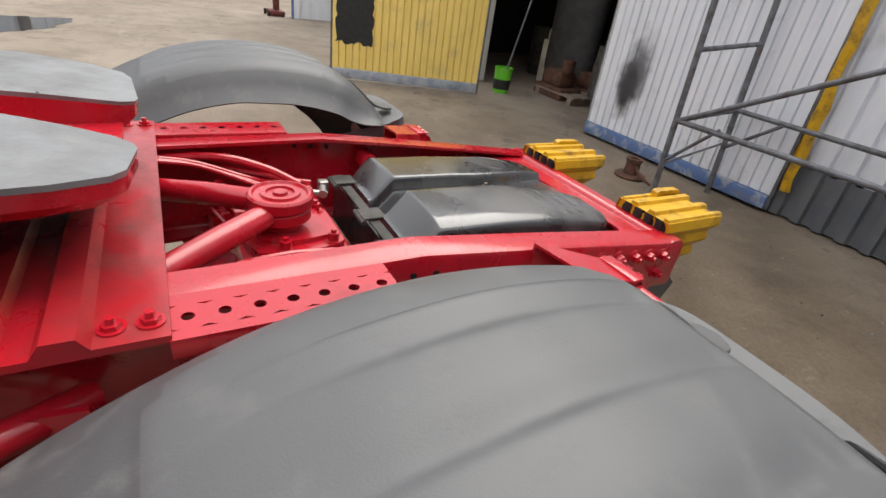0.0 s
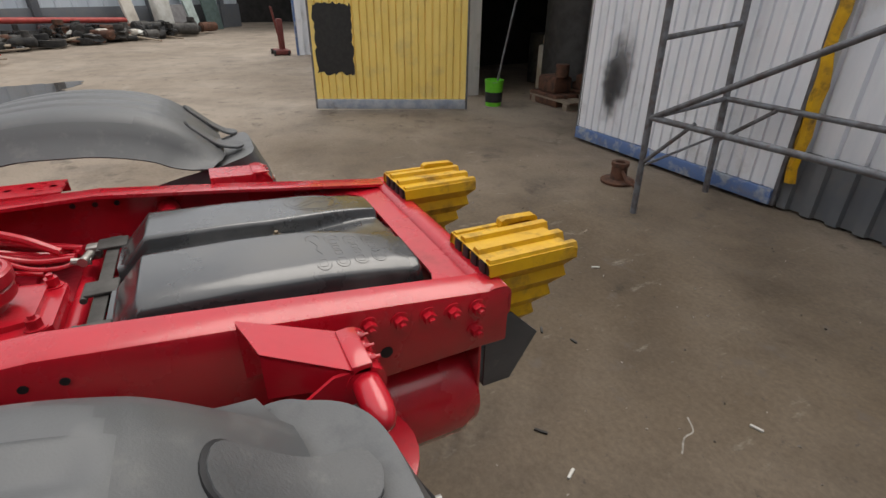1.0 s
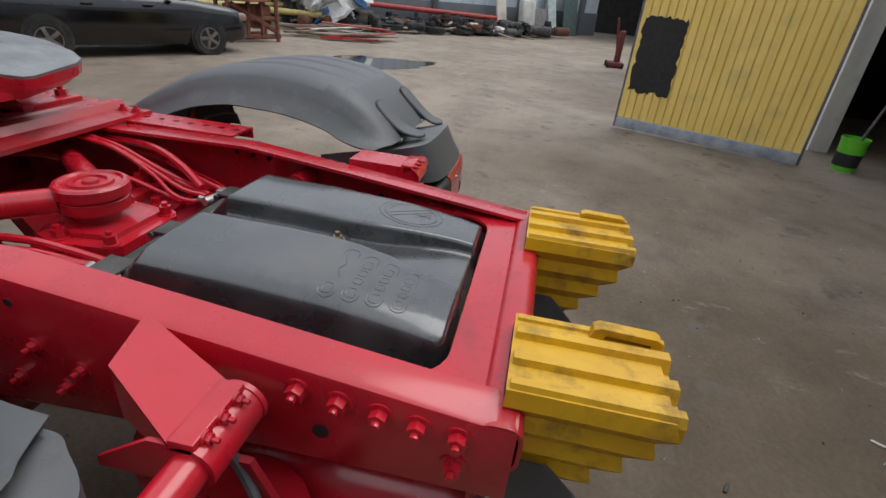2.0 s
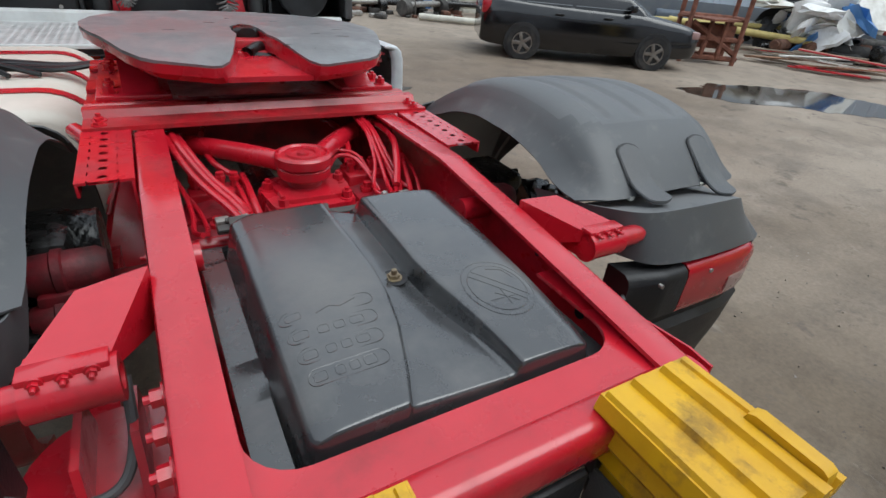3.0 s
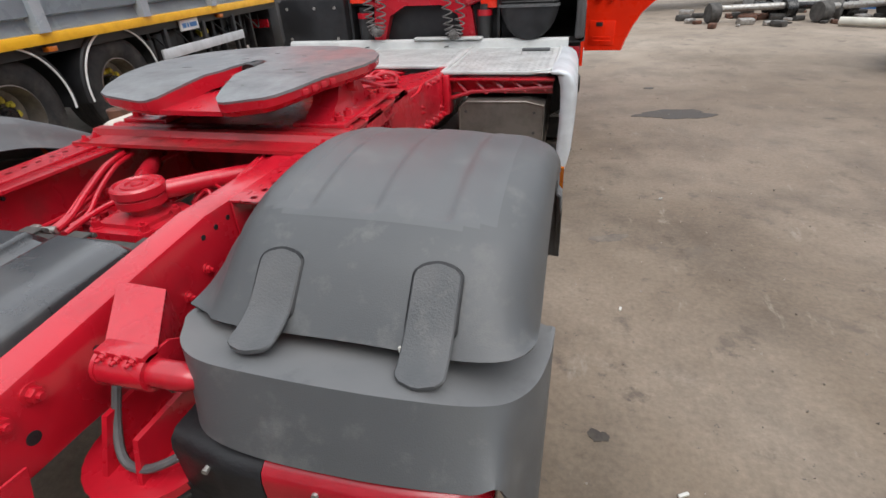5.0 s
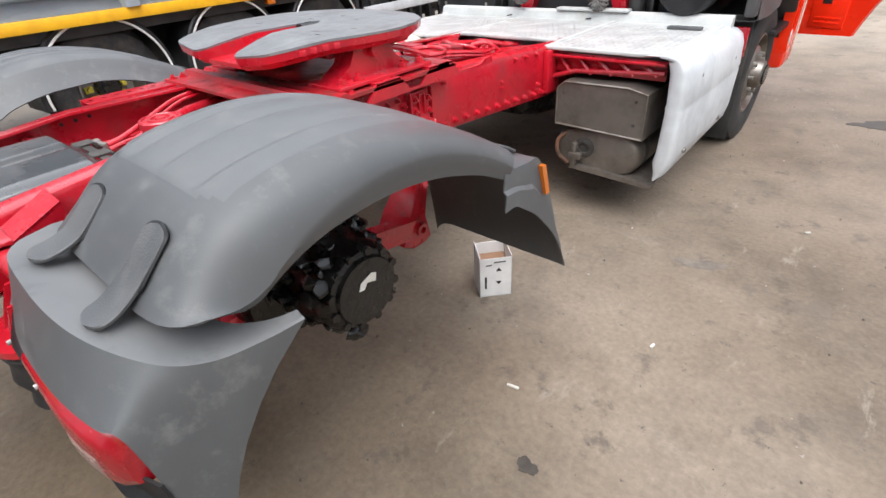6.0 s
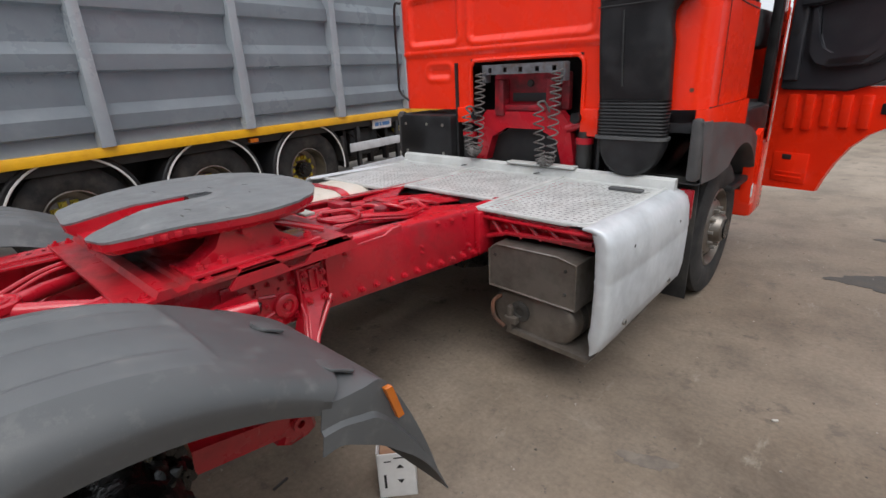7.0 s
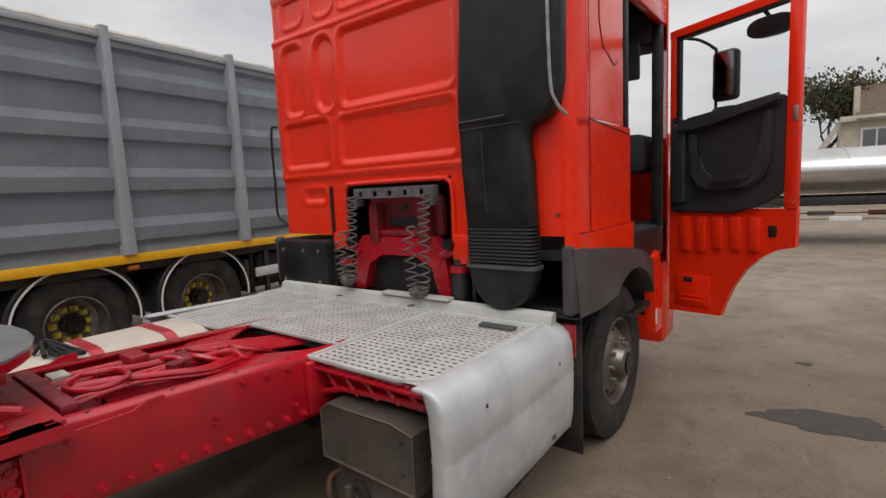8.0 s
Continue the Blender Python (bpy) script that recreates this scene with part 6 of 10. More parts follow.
# ---- fuel tank on the far side ----
tank = new("fuel_tank")
tank.parent = truck
tank.matrix_parent_inverse = world_of(truck).inverted()
bm = NB()
sec = [(u, v) for u, v in rounded(0.66, 0.62, 0.2, 8)]
rings = []
for y, s in ((1.76, 0.9), (1.78, 0.97), (1.82, 1.0), (2.98, 1.0), (3.02, 0.97), (3.04, 0.9)):
    rings.append([(-0.83 + u * s, y, 0.66 + v * s) for u, v in sec])
loft(bm, rings, closed=True, caps=True)
part("tank_body", bm, TANK_W, tank, "beige-white painted fuel tank")
for y in (2.05, 2.45, 2.8):
    bm = NB()
    loft(bm, [[(-0.83 + u * 1.02, yy, 0.66 + v * 1.022) for u, v in sec] for yy in (y - 0.03, y + 0.03)], closed=True)
    thick(bm, 0.004)
    part("tank_strap", bm, RED, tank, "red strap round the tank")
for k in range(4):
    bm = NB()
    tube(bm, smooth_path([(-1.0 + 0.1 * k, 2.2 + 0.02 * k, 0.985), (-0.85, 2.3, 1.0 + 0.01 * k), (-0.62, 2.28 + 0.03 * k, 1.0), (-0.45, 2.35, 1.02)], 5), 0.011, 6)
    part("loose_cable", bm, BLACK_MAT, tank, "loose black cable lying on the tank")
bm = NB()
cyl(bm, (-1.08, 1.95, 0.9), (-1.08, 1.95, 0.985), 0.06, 16)
part("filler_cap", bm, RUST, tank, "brown filler cap")

# ---- deck plates and side panel behind the cab ----
def deck_plate(x0, x1, y0, y1, z, nx, ny, corner=0.0):
    bm = NB()
    # slots as real openings: strips between rows of slots
    px, py = (x1 - x0 - 0.06) / nx, (y1 - y0 - 0.06) / ny
    sw, sl = 0.0105, 0.6
    faces = []
    def quad(a, b, c, d):
        faces.append((a, b, c, d))
    quad(x0, x1, y0, y0 + 0.03), quad(x0, x1, y1 - 0.03, y1), quad(x0, x0 + 0.03, y0 + 0.03, y1 - 0.03), quad(x1 - 0.03, x1, y0 + 0.03, y1 - 0.03)
    for j in range(ny):
        ya = y0 + 0.03 + py * j
        quad(x0 + 0.03, x1 - 0.03, ya + sw, ya + py)
        for i in range(nx):
            xa = x0 + 0.03 + px * (i + (0.5 if j % 2 else 0.0) * 0.4)
            quad(xa + px * sl if xa + px * sl < x1 - 0.03 else x1 - 0.03, min(xa + px, x1 - 0.03), ya, ya + sw)
    for a, b, c, d in faces:
        if b - a > 1e-4 and d - c > 1e-4:
            for h in (z, z - 0.0012):
                bm.faces.new([bm.verts.new(p) for p in ((a, c, h), (b, c, h), (b, d, h), (a, d, h))])
    ob = part("deck_plate", bm, DECK, truck, "white painted tread plate with rows of slots", 0)
    # added black sheet that gives the slots their shade
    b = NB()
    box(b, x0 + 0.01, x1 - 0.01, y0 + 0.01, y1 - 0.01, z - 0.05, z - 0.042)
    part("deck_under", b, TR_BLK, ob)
    b = NB()
    r = 0.012
    tube(b, [(x0, y0, z), (x1 - corner, y0, z), (x1 - corner * 0.3, y0 + corner * 0.3, z), (x1, y0 + corner, z), (x1, y1, z), (x0, y1, z)] if corner else
         [(x0, y0, z), (x1, y0, z), (x1, y1, z), (x0, y1, z)], r, 8, closed=True)
    part("deck_edge", b, DECK, ob)
    return ob


deck_plate(0.42, 1.10, 2.94, 3.90, 0.972, 15, 24, 0.14)
deck_plate(-0.35, 0.405, 3.13, 3.90, 0.97, 17, 20)
deck_plate(-1.12, -0.365, 3.0, 3.90, 0.965, 17, 24)
bm = NB()
prism(bm, [(3.885, 0.965), (3.9, 1.02), (3.93, 1.035), (3.95, 1.03), (3.95, 0.95), (3.885, 0.95)], "x", -1.16, 1.15)
cm = part("deck_lip", bm, DECK, truck, "white raised lip along the deck")
bm = NB()
box(bm, -0.05, 0.5, 3.88, 3.955, 1.03, 1.05, 0.008)
part("lip_step", bm, DECK, cm)
bm = NB()
box(bm, 0.83, 1.03, 3.70, 3.755, 0.974, 0.99, 0.004)
part("deck_grip", bm, GREY_DK, truck, "scuffed dark grip bar")


def side_panel(sx):
    bm = NB()
    rings = []
    for y, ins in ((2.905, 0.075), (2.888, 0.068), (2.882, 0.055), (2.881, 0.02), (2.886, 0.008), (2.9, 0.002), (2.93, 0.0), (3.3, 0.0), (3.9, 0.0), (3.97, 0.006), (4.0, 0.03), (4.01, 0.06)):
        bulge = 0.01 * math.sin((y - 2.88) / 1.13 * math.pi)
        zt = 0.995 - 0.028 * (y - 2.9)
        pr = [(1.09, zt - 0.012), (1.13, zt - ins * 0.3), (1.175, zt - 0.012 - ins * 0.4), (1.21 - ins, zt - 0.04), (1.225 - ins + bulge, zt - 0.09), (1.233 - ins + bulge, 0.75),
              (1.228 - ins + bulge * 1.2, 0.735), (1.232 - ins + bulge, 0.72), (1.225 - ins + bulge, 0.5), (1.215 - ins, 0.44), (1.20 - ins * 0.6, 0.38 + 0.12 * max(0, y - 3.2)), (1.16, 0.345 + 0.13 * max(0, y - 3.2))]
        rings.append([(sx * a, y, b) for a, b in pr])
    loft(bm, rings)
    thick(bm, -0.006 if sx > 0 else 0.006)
    ob = part("side_panel", bm, PANEL_W, truck, "dented silver-white side panel behind the cab", 60)
    for y, z in ((3.133, 0.86), (3.79, 0.82), (3.72, 0.475), (3.1, 0.46)):
        b = NB()
        cyl(b, (sx * 1.226, y, z), (sx * 1.238, y, z), 0.016, 14)
        part("panel_screw", b, STEEL, ob)
        # black disc for the shade in the screw recess
        b = NB()
        cyl(b, (sx * 1.236, y, z), (sx * 1.2395, y, z), 0.009, 10)
        part("screw_hole", b, BLACK_MAT, ob)
    return ob


side_panel(1), side_panel(-1)
# panel arm and muffler under the deck
bm = NB()
for z0, z1 in ((0.93, 0.915), (0.885, 0.80)):
    tube(bm, [(0.43, 2.97, z1), (0.6, 2.97, (z0 + z1) / 2 + 0.01), (1.1, 2.97, z0)], 0.014, 8)
for k in range(5):
    x = 0.5 + 0.12 * k
    tube(bm, [(x, 2.97, 0.92), (x + 0.08, 2.97, 0.865 - 0.008 * (4 - k))], 0.012, 6)
box(bm, 0.43, 0.47, 2.9, 3.03, 0.72, 0.96, 0.01)
box(bm, 0.46, 1.11, 2.93, 3.0, 0.925, 0.94, 0.004)
box(bm, 0.47, 1.1, 2.99, 3.0, 0.84, 0.94, 0.004)
part("panel_arm", bm, RED, truck, "red cast arm carrying the side panel")
muf = new("exhaust_box")
muf.parent = truck
muf.matrix_parent_inverse = world_of(truck).inverted()
bm = NB()
prism(bm, [(0.53, 0.56), (0.53, 0.77), (0.58, 0.81), (0.95, 0.815), (1.06, 0.79), (1.06, 0.54)], "y", 2.90, 3.75)
part("heat_shield", bm, ALU, muf, "dull aluminium heat shield")
bm = NB()
rings = [[(0.79 + u * s, y, 0.42 + v * s) for u, v in rounded(0.52, 0.25, 0.12, 8)] for y, s in ((2.93, 0.86), (2.94, 0.95), (2.96, 1.0), (3.7, 1.0), (3.72, 0.9))]
loft(bm, rings, closed=True, caps=True)
part("silencer", bm, ALU, muf, "grey round-ended silencer drum")
bm = NB()
prism(bm, [(0.64, 0.295), (1.14, 0.275), (1.15, 0.30), (0.66, 0.325)], "y", 2.90, 3.65)
box(bm, 0.655, 0.685, 2.89, 2.935, 0.31, 0.46, 0.005)
box(bm, 0.64, 0.72, 2.885, 2.94, 0.36, 0.40, 0.005)
part("silencer_bracket", bm, ALU, muf)
for x, z in ((0.575, 0.745), (1.0, 0.62), (1.0, 0.745)):
    bm = NB()
    hexbolt(bm, (x, 2.901, z), (0, -1, 0), 0.006, 0.005)
    part("shield_bolt", bm, IRON, muf)
bm = NB()
tube(bm, [(0.535, 2.9, 0.56), (0.535, 2.9, 0.768), (0.582, 2.9, 0.806), (0.95, 2.9, 0.811), (1.056, 2.9, 0.787), (1.056, 2.9, 0.545)], 0.007, 6, closed=True)
part("shield_rim", bm, ALU, muf, "folded bright rim of the heat shield")
bm = NB()
revolve(bm, [(0.0, 0.0), (0.06, 0.0), (0.06, 0.02), (0.05, 0.026), (0.03, 0.026), (0.028, 0.012), (0.0, 0.012)], (0, 0, 0), "z", 22)
bmesh.ops.transform(bm, matrix=Matrix.Translation((0.72, 2.94, 0.43)) @ Matrix.Rotation(radians(90), 4, "X"), verts=bm.verts[:])
part("end_boss", bm, IRON, muf, "dark flanged boss on the silencer end")
for y in (3.05, 3.55):
    bm = NB()
    loft(bm, [[(0.79 + u * 1.012, yy, 0.42 + v * 1.02) for u, v in rounded(0.52, 0.25, 0.12, 8)] for yy in (y - 0.025, y + 0.025)], closed=True)
    thick(bm, 0.003)
    part("silencer_band", bm, IRON, muf)
bm = NB()
tube(bm, smooth_path([(0.6, 2.95, 0.5), (0.56, 2.9, 0.46), (0.58, 2.88, 0.38), (0.64, 2.89, 0.33)], 6), 0.012, 8)
part("drain_pipe", bm, RUST, muf, "rusty bent pipe on the silencer")

# ---- the cab ----
cab = new("cab")
cab.parent = truck
cab.matrix_parent_inverse = world_of(truck).inverted()
tagged(cab, "orange-red sleeper cab with pressed rear wall")
CY = 4.01


def cab_rear():
    """The pressed rear wall: sunk fields with rounded borders, and the notch over the engine."""
    fields = [(-0.43, 0.53, 2.29, 2.80, 0.020, 0.06), (-0.47, 0.53, 1.90, 2.225, 0.018, 0.05), (-1.10, -0.585, 1.90, 2.235, 0.018, 0.05), (-1.06, -0.83, 2.295, 2.80, 0.018, 0.07), (-0.70, -0.49, 2.285, 2.80, 0.022, 0.1),
              (-0.43, 0.53, 2.95, 3.25, 0.014, 0.05), (-1.06, -0.83, 2.95, 3.25, 0.014, 0.06), (-0.70, -0.49, 2.95, 3.25, 0.014, 0.08), (-0.93, -0.67, 1.64, 1.735, 0.018, 0.045)]
    xs = sorted(set([round(v, 4) for v in np.linspace(-1.235, 1.0, 240)] + [-0.46, 0.47, -0.60, 0.58]))
    zs = sorted(set([round(v, 4) for v in np.linspace(1.40, 3.34, 205)] + [1.75]))

    def ss(t):
        t = min(max(t, 0.0), 1.0)
        return t * t * (3 - 2 * t)

    def y_at(x, z):
        y = CY
        for a, b, c, d, dep, r in fields:
            if a - 0.07 < x < b + 0.07 and c - 0.07 < z < d + 0.07:
                dx, dz = abs(x - (a + b) / 2) - (b - a) / 2 + r, abs(z - (c + d) / 2) - (d - c) / 2 + r
                e = r - (math.hypot(max(dx, 0), max(dz, 0)) + min(max(dx, dz), 0))
                y += dep * ss((e + 0.004) / 0.034) - 0.007 * math.exp(-((e + 0.016) / 0.014) ** 2)
        y += 0.05 * ss((-1.16 - x) / 0.075)
        y += 0.020 * ss((z - 2.86) / 0.03) - 0.010 * math.exp(-((z - 2.855) / 0.014) ** 2)
        y += 0.012 * (1 - ss((z - 1.80) / 0.03)) - 0.008 * math.exp(-((z - 1.84) / 0.014) ** 2)
        y += 0.25 * max(0, z - 3.2)
        return y
    bm = NB()
    vs = {}

    def v(i, j):
        if (i, j) not in vs:
            vs[i, j] = bm.verts.new((xs[i], y_at(xs[i], zs[j]), zs[j]))
        return vs[i, j]
    for i in range(len(xs) - 1):
        for j in range(len(zs) - 1):
            xm, zm = (xs[i] + xs[i + 1]) / 2, (zs[j] + zs[j + 1]) / 2
            if -0.46 < xm < 0.47 and zm < 1.75:
                continue
            bm.faces.new((v(i, j), v(i + 1, j), v(i + 1, j + 1), v(i, j + 1)))
    bmesh.ops.recalc_face_normals(bm, faces=bm.faces[:])
    bmesh.ops.solidify(bm, geom=bm.faces[:], thickness=0.012)
    return part("rear_wall", bm, CAB_RED, cab, "orange-red pressed cab rear wall with raised ribs", 60)


cab_rear()
bm = NB()
tube(bm, smooth_path([(-0.47, CY - 0.004, 1.40), (-0.47, CY - 0.004, 1.68), (-0.44, CY - 0.004, 1.745), (-0.36, CY - 0.004, 1.76), (0.36, CY - 0.004, 1.76), (0.45, CY - 0.004, 1.745), (0.48, CY - 0.004, 1.68), (0.48, CY - 0.004, 1.40)], 5), 0.016, 8)
part("notch_rim", bm, CAB_RED, cab)
for b4 in ((0.47, 0.6, 1.24), (-0.62, -0.47, 1.30)):
    bm = NB()
    box(bm, b4[0], b4[1], CY - 0.02, CY + 0.02, b4[2], 1.42, 0.01)
    part("wall_foot", bm, CAB_RED, cab)


def strip(path, z0, z1, name, material, label="", t=0.012, zf=None):
    """A wall that follows a plan line from z0 to z1."""
    bm = NB()
    zs = np.linspace(z0, z1, 5)
    loft(bm, [[(x, y, (zf(x, y, z) if zf else z)) for x, y in path] for z in zs])
    thick(bm, t)
    return part(name, bm, material, cab, label, 50)


corner = [(1.0, CY), (1.1, CY), (1.16, CY + 0.008), (1.2, CY + 0.03), (1.225, CY + 0.07), (1.238, CY + 0.13), (1.242, CY + 0.2)]
strip(corner[:5], 1.42, 1.985, "rear_corner", CAB_RED, "orange-red rear corner panel")
strip(corner, 1.98, 3.3, "upper_corner", CAB_RED)
# added black filler that carries the duct's dark underside across the corner
strip([(1.0, CY + 0.006), (1.11, CY + 0.006)], 1.875, 1.985, "duct_seal", BLACK_MAT)
strip(corner[4:] + [(1.243, 4.4), (1.243, 4.9)], 1.43, 2.02, "side_panel_lower", CAB_RED, "orange-red cab side panel")
strip([(1.243, 4.18), (1.24, 4.5), (1.23, 4.8)], 2.03, 3.25, "side_panel_upper", CAB_RED, "glossy orange-red upper cab side")
strip([(1.2, 3.965), (1.235, 3.99), (1.25, 4.06), (1.252, 4.5), (1.25, 4.95)], 1.25, 1.425, "side_skirt", CAB_RED, "orange-red lower skirt")
strip([(-1.235, CY + 0.05), (-1.243, 4.2), (-1.243, 4.9), (-1.243, 5.0)], 1.40, 3.3, "side_wall_far", CAB_RED)
strip([(-1.243, 5.0), (-1.243, 5.85)], 1.10, 2.1, "door_far", CAB_RED)
strip([(-1.243, 5.85), (-1.22, 6.1), (-1.1, 6.28), (0, 6.34), (1.1, 6.28), (1.22, 6.1), (1.243, 5.9)], 1.0, 2.05, "front_wall", CAB_RED)
strip([(-1.243, 5.85), (-1.22, 5.95), (-1.16, 6.05)], 2.05, 3.1, "front_pillar", CAB_RED)
strip([(1.16, 6.05), (1.22, 5.95), (1.243, 5.87)], 1.95, 3.1, "front_pillar", CAB_RED)
bm = NB()
box(bm, -1.2, 1.2, 4.0, 6.05, 3.1, 3.3, 0.06)
part("roof", bm, CAB_RED, cab)
bm = NB()
box(bm, -1.18, 1.16, 5.72, 6.08, 2.72, 3.1, 0.04)
box(bm, 0.35, 1.1, 5.6, 5.64, 2.45, 2.72, 0.015)
part("sun_visor", bm, SEAT, cab, "dark sun visor and overhead locker")
bm = NB()
box(bm, 1.17, 1.236, 4.86, 5.86, 2.86, 3.12, 0.02)
part("door_header", bm, CAB_RED, cab, "orange-red rail over the door opening")
bm = NB()
box(bm, -1.2, 1.2, 4.05, 6.2, 1.28, 1.34, 0.01)
box(bm, -1.2, 1.2, 4.06, 4.08, 1.8, 3.1)
part("cab_floor", bm, SEAT, cab)
bm = NB()
box(bm, -1.1, 1.1, 5.75, 6.15, 1.75, 2.06, 0.06)
cyl(bm, (-0.55, 5.7, 2.05), (-0.55, 5.66, 2.09), 0.23, 24)
part("dashboard", bm, SEAT, cab)
for x in (-0.62, 0.62):
    bm = NB()
    box(bm, x - 0.26, x + 0.26, 4.95, 5.45, 1.7, 1.86, 0.05)
    box(bm, x - 0.25, x + 0.25, 4.88, 5.02, 1.85, 2.45, 0.05)
    box(bm, x - 0.15, x + 0.15, 4.88, 4.98, 2.45, 2.65, 0.04)
    box(bm, x - 0.15, x + 0.15, 5.0, 5.35, 1.34, 1.7, 0.03)
    part("seat", bm, SEAT, cab, "dark cloth driver seat")
bm = NB()
box(bm, 1.19, 1.232, 4.86, 4.92, 1.36, 3.1, 0.015)
box(bm, 1.15, 1.22, 5.74, 5.84, 1.3, 3.08, 0.015)
box(bm, 0.8, 1.23, 4.92, 5.8, 1.10, 1.33, 0.02)
box(bm, 1.0, 1.235, 4.95, 5.7, 0.75, 0.8, 0.015)
part("door_seal", bm, BLACK_MAT, cab, "black door frame seal")
bm = NB()
for y0, y1, z in ((4.17, 4.175, 1.99),):
    box(bm, 1.2425, 1.2445, 4.205, 4.211, 1.43, 3.2)
tube(bm, [(1.243, 4.2, 2.025), (1.244, 4.55, 2.0), (1.243, 4.88, 1.985)], 0.004, 6)
tube(bm, [(1.2435, 4.36, 3.2), (1.2435, 4.365, 2.55), (1.243, 4.42, 2.43), (1.24, 4.62, 2.36), (1.236, 4.7, 2.4)], 0.0025, 6)
part("panel_gap", bm, BLACK_MAT, cab)
# sun visor edge and grab rail
bm = NB()
tube(bm, smooth_path([(-1.2, CY - 0.01, 2.24), (-1.255, CY - 0.03, 2.2), (-1.26, CY - 0.03, 1.75), (-1.255, CY - 0.03, 1.55), (-1.17, CY - 0.01, 1.47)], 6), 0.010, 8)
part("grab_rail", bm, BLACK_MAT, cab, "black grab rail at the cab edge")
bm = NB()
for x in (1.07, 1.15):
    cyl(bm, (x, CY - 0.008, 1.53), (x, CY, 1.53), 0.012, 12)
part("plug", bm, RUST, cab)


# ---- air intake duct ----
def duct():
    d = new("intake_duct")
    d.parent = cab
    d.matrix_parent_inverse = world_of(cab).inverted()
    tagged(d, "black plastic air intake duct with bellows")
    bm = NB()
    rings = []
    for z, xa, xb, ya in ((1.48, 0.63, 1.055, 3.905), (1.56, 0.625, 1.052, 3.90), (1.72, 0.615, 1.045, 3.90), (1.80, 0.61, 1.045, 3.90), (1.88, 0.606, 1.03, 3.90), (1.95, 0.606, 1.03, 3.90), (2.0, 0.606, 1.06, 3.895),
                          (2.03, 0.606, 1.15, 3.89), (2.08, 0.606, 1.19, 3.888), (2.2, 0.61, 1.215, 3.886), (2.6, 0.64, 1.225, 3.886), (3.1, 0.65, 1.21, 3.90), (3.3, 0.66, 1.18, 3.92)):
        c, w, h = (xa + xb) / 2, xb - xa, CY - ya
        rings.append([(c + u, (ya + CY) / 2 - v, z) for u, v in rounded(w, h, 0.04, 5)])
    loft(bm, rings, closed=True, caps=True)
    part("duct_body", bm, BLACK_MAT, d, "tall black ribbed duct", 45)
    bm = NB()
    rings = []
    n = 11
    for k in range(2 * n + 1):
        z = 1.262 + 0.218 * k / (2 * n)
        e = 0.0 if k % 2 else 0.014
        rings.append([(0.845 + u, 3.952 - v, z) for u, v in rounded(0.418 + e, 0.11 + e, 0.045, 5)])
    loft(bm, rings, closed=True, caps=True)
    part("bellows", bm, BLACK_MAT, d, "ribbed rubber bellows", 20)
    bm = NB()
    loft(bm, [[(0.845 + u, 3.952 - v, z) for u, v in rounded(0.452, 0.142, 0.05, 5)] for z in (1.248, 1.266)], closed=True, caps=True)
    part("collar", bm, GREY_DK, d, "grey clamp collar under the bellows")
    bm = NB()
    rings = [[(0.85 + u, 3.952 - v, z) for u, v in rounded(w, 0.13, 0.05, 5)] for z, w in ((1.25, 0.43), (1.2, 0.415), (1.14, 0.37), (1.09, 0.31), (1.05, 0.22), (1.03, 0.12))]
    loft(bm, rings, closed=True, caps=True)
    part("funnel", bm, BLACK_MAT, d, "rounded black lower funnel", 50)
    bm = NB()
    tube(bm, smooth_path([(1.165, 3.888, 3.3), (1.168, 3.882, 2.7), (1.175, 3.882, 2.2), (1.2, 3.89, 2.08), (1.235, 3.93, 2.02)], 6), 0.009, 8)
    part("edge_trim", bm, STEEL, d, "pale metal edge of the duct")
    bm = NB()
    tube(bm, [(0.785, 3.898, 1.56), (0.775, 3.897, 1.72), (0.765, 3.897, 1.98)], 0.006, 6)
    tube(bm, [(0.63, 3.887, 2.045), (0.92, 3.886, 2.05)], 0.008, 6)
    tube(bm, [(0.61, 3.893, 2.005), (1.0, 3.893, 2.01)], 0.004, 6)
    part("seam", bm, TR_BLK, d)


duct()

# ---- behind the cab: battery box, engine cross beam, hoses ----
bm = NB()
box(bm, -1.25, -0.63, 3.93, 4.35, 0.97, 1.36, 0.03)
bb = part("battery_box", bm, BLACK_MAT, truck, "black plastic battery box")
for x, z in ((-1.15, 1.28), (-0.9, 1.28), (-0.72, 1.28), (-1.15, 1.05), (-0.72, 1.05)):
    b = NB()
    cyl(b, (x, 3.932, z), (x, 3.922, z), 0.012, 10)
    part("box_clip", b, STEEL, bb)
bm = NB()
prism(bm, [(-0.44, 1.02), (-0.40, 1.32), (-0.33, 1.4), (0.3, 1.4), (0.38, 1.32), (0.43, 1.02), (0.33, 1.02), (0.28, 1.2), (0.15, 1.27), (-0.15, 1.27), (-0.28, 1.2), (-0.34, 1.02)], "y", 4.02, 4.10)
cb = part("cab_cross_beam", bm, RED, truck, "red arched cab cross beam")
bm = NB()
box(bm, -0.3, 0.34, 4.08, 4.14, 1.40, 1.66, 0.02)
box(bm, -0.24, -0.16, 4.0, 4.1, 1.36, 1.62, 0.012)
box(bm, 0.2, 0.28, 4.0, 4.1, 1.36, 1.62, 0.012)
box(bm, -0.2, 0.24, 4.02, 4.08, 1.38, 1.44, 0.012)
part("support_plate", bm, RED_DARK, cb)
# openings are black blocks on the plate, their shade put in as colour
bm = NB()
box(bm, -0.12, 0.18, 4.066, 4.079, 1.46, 1.52, 0.004)
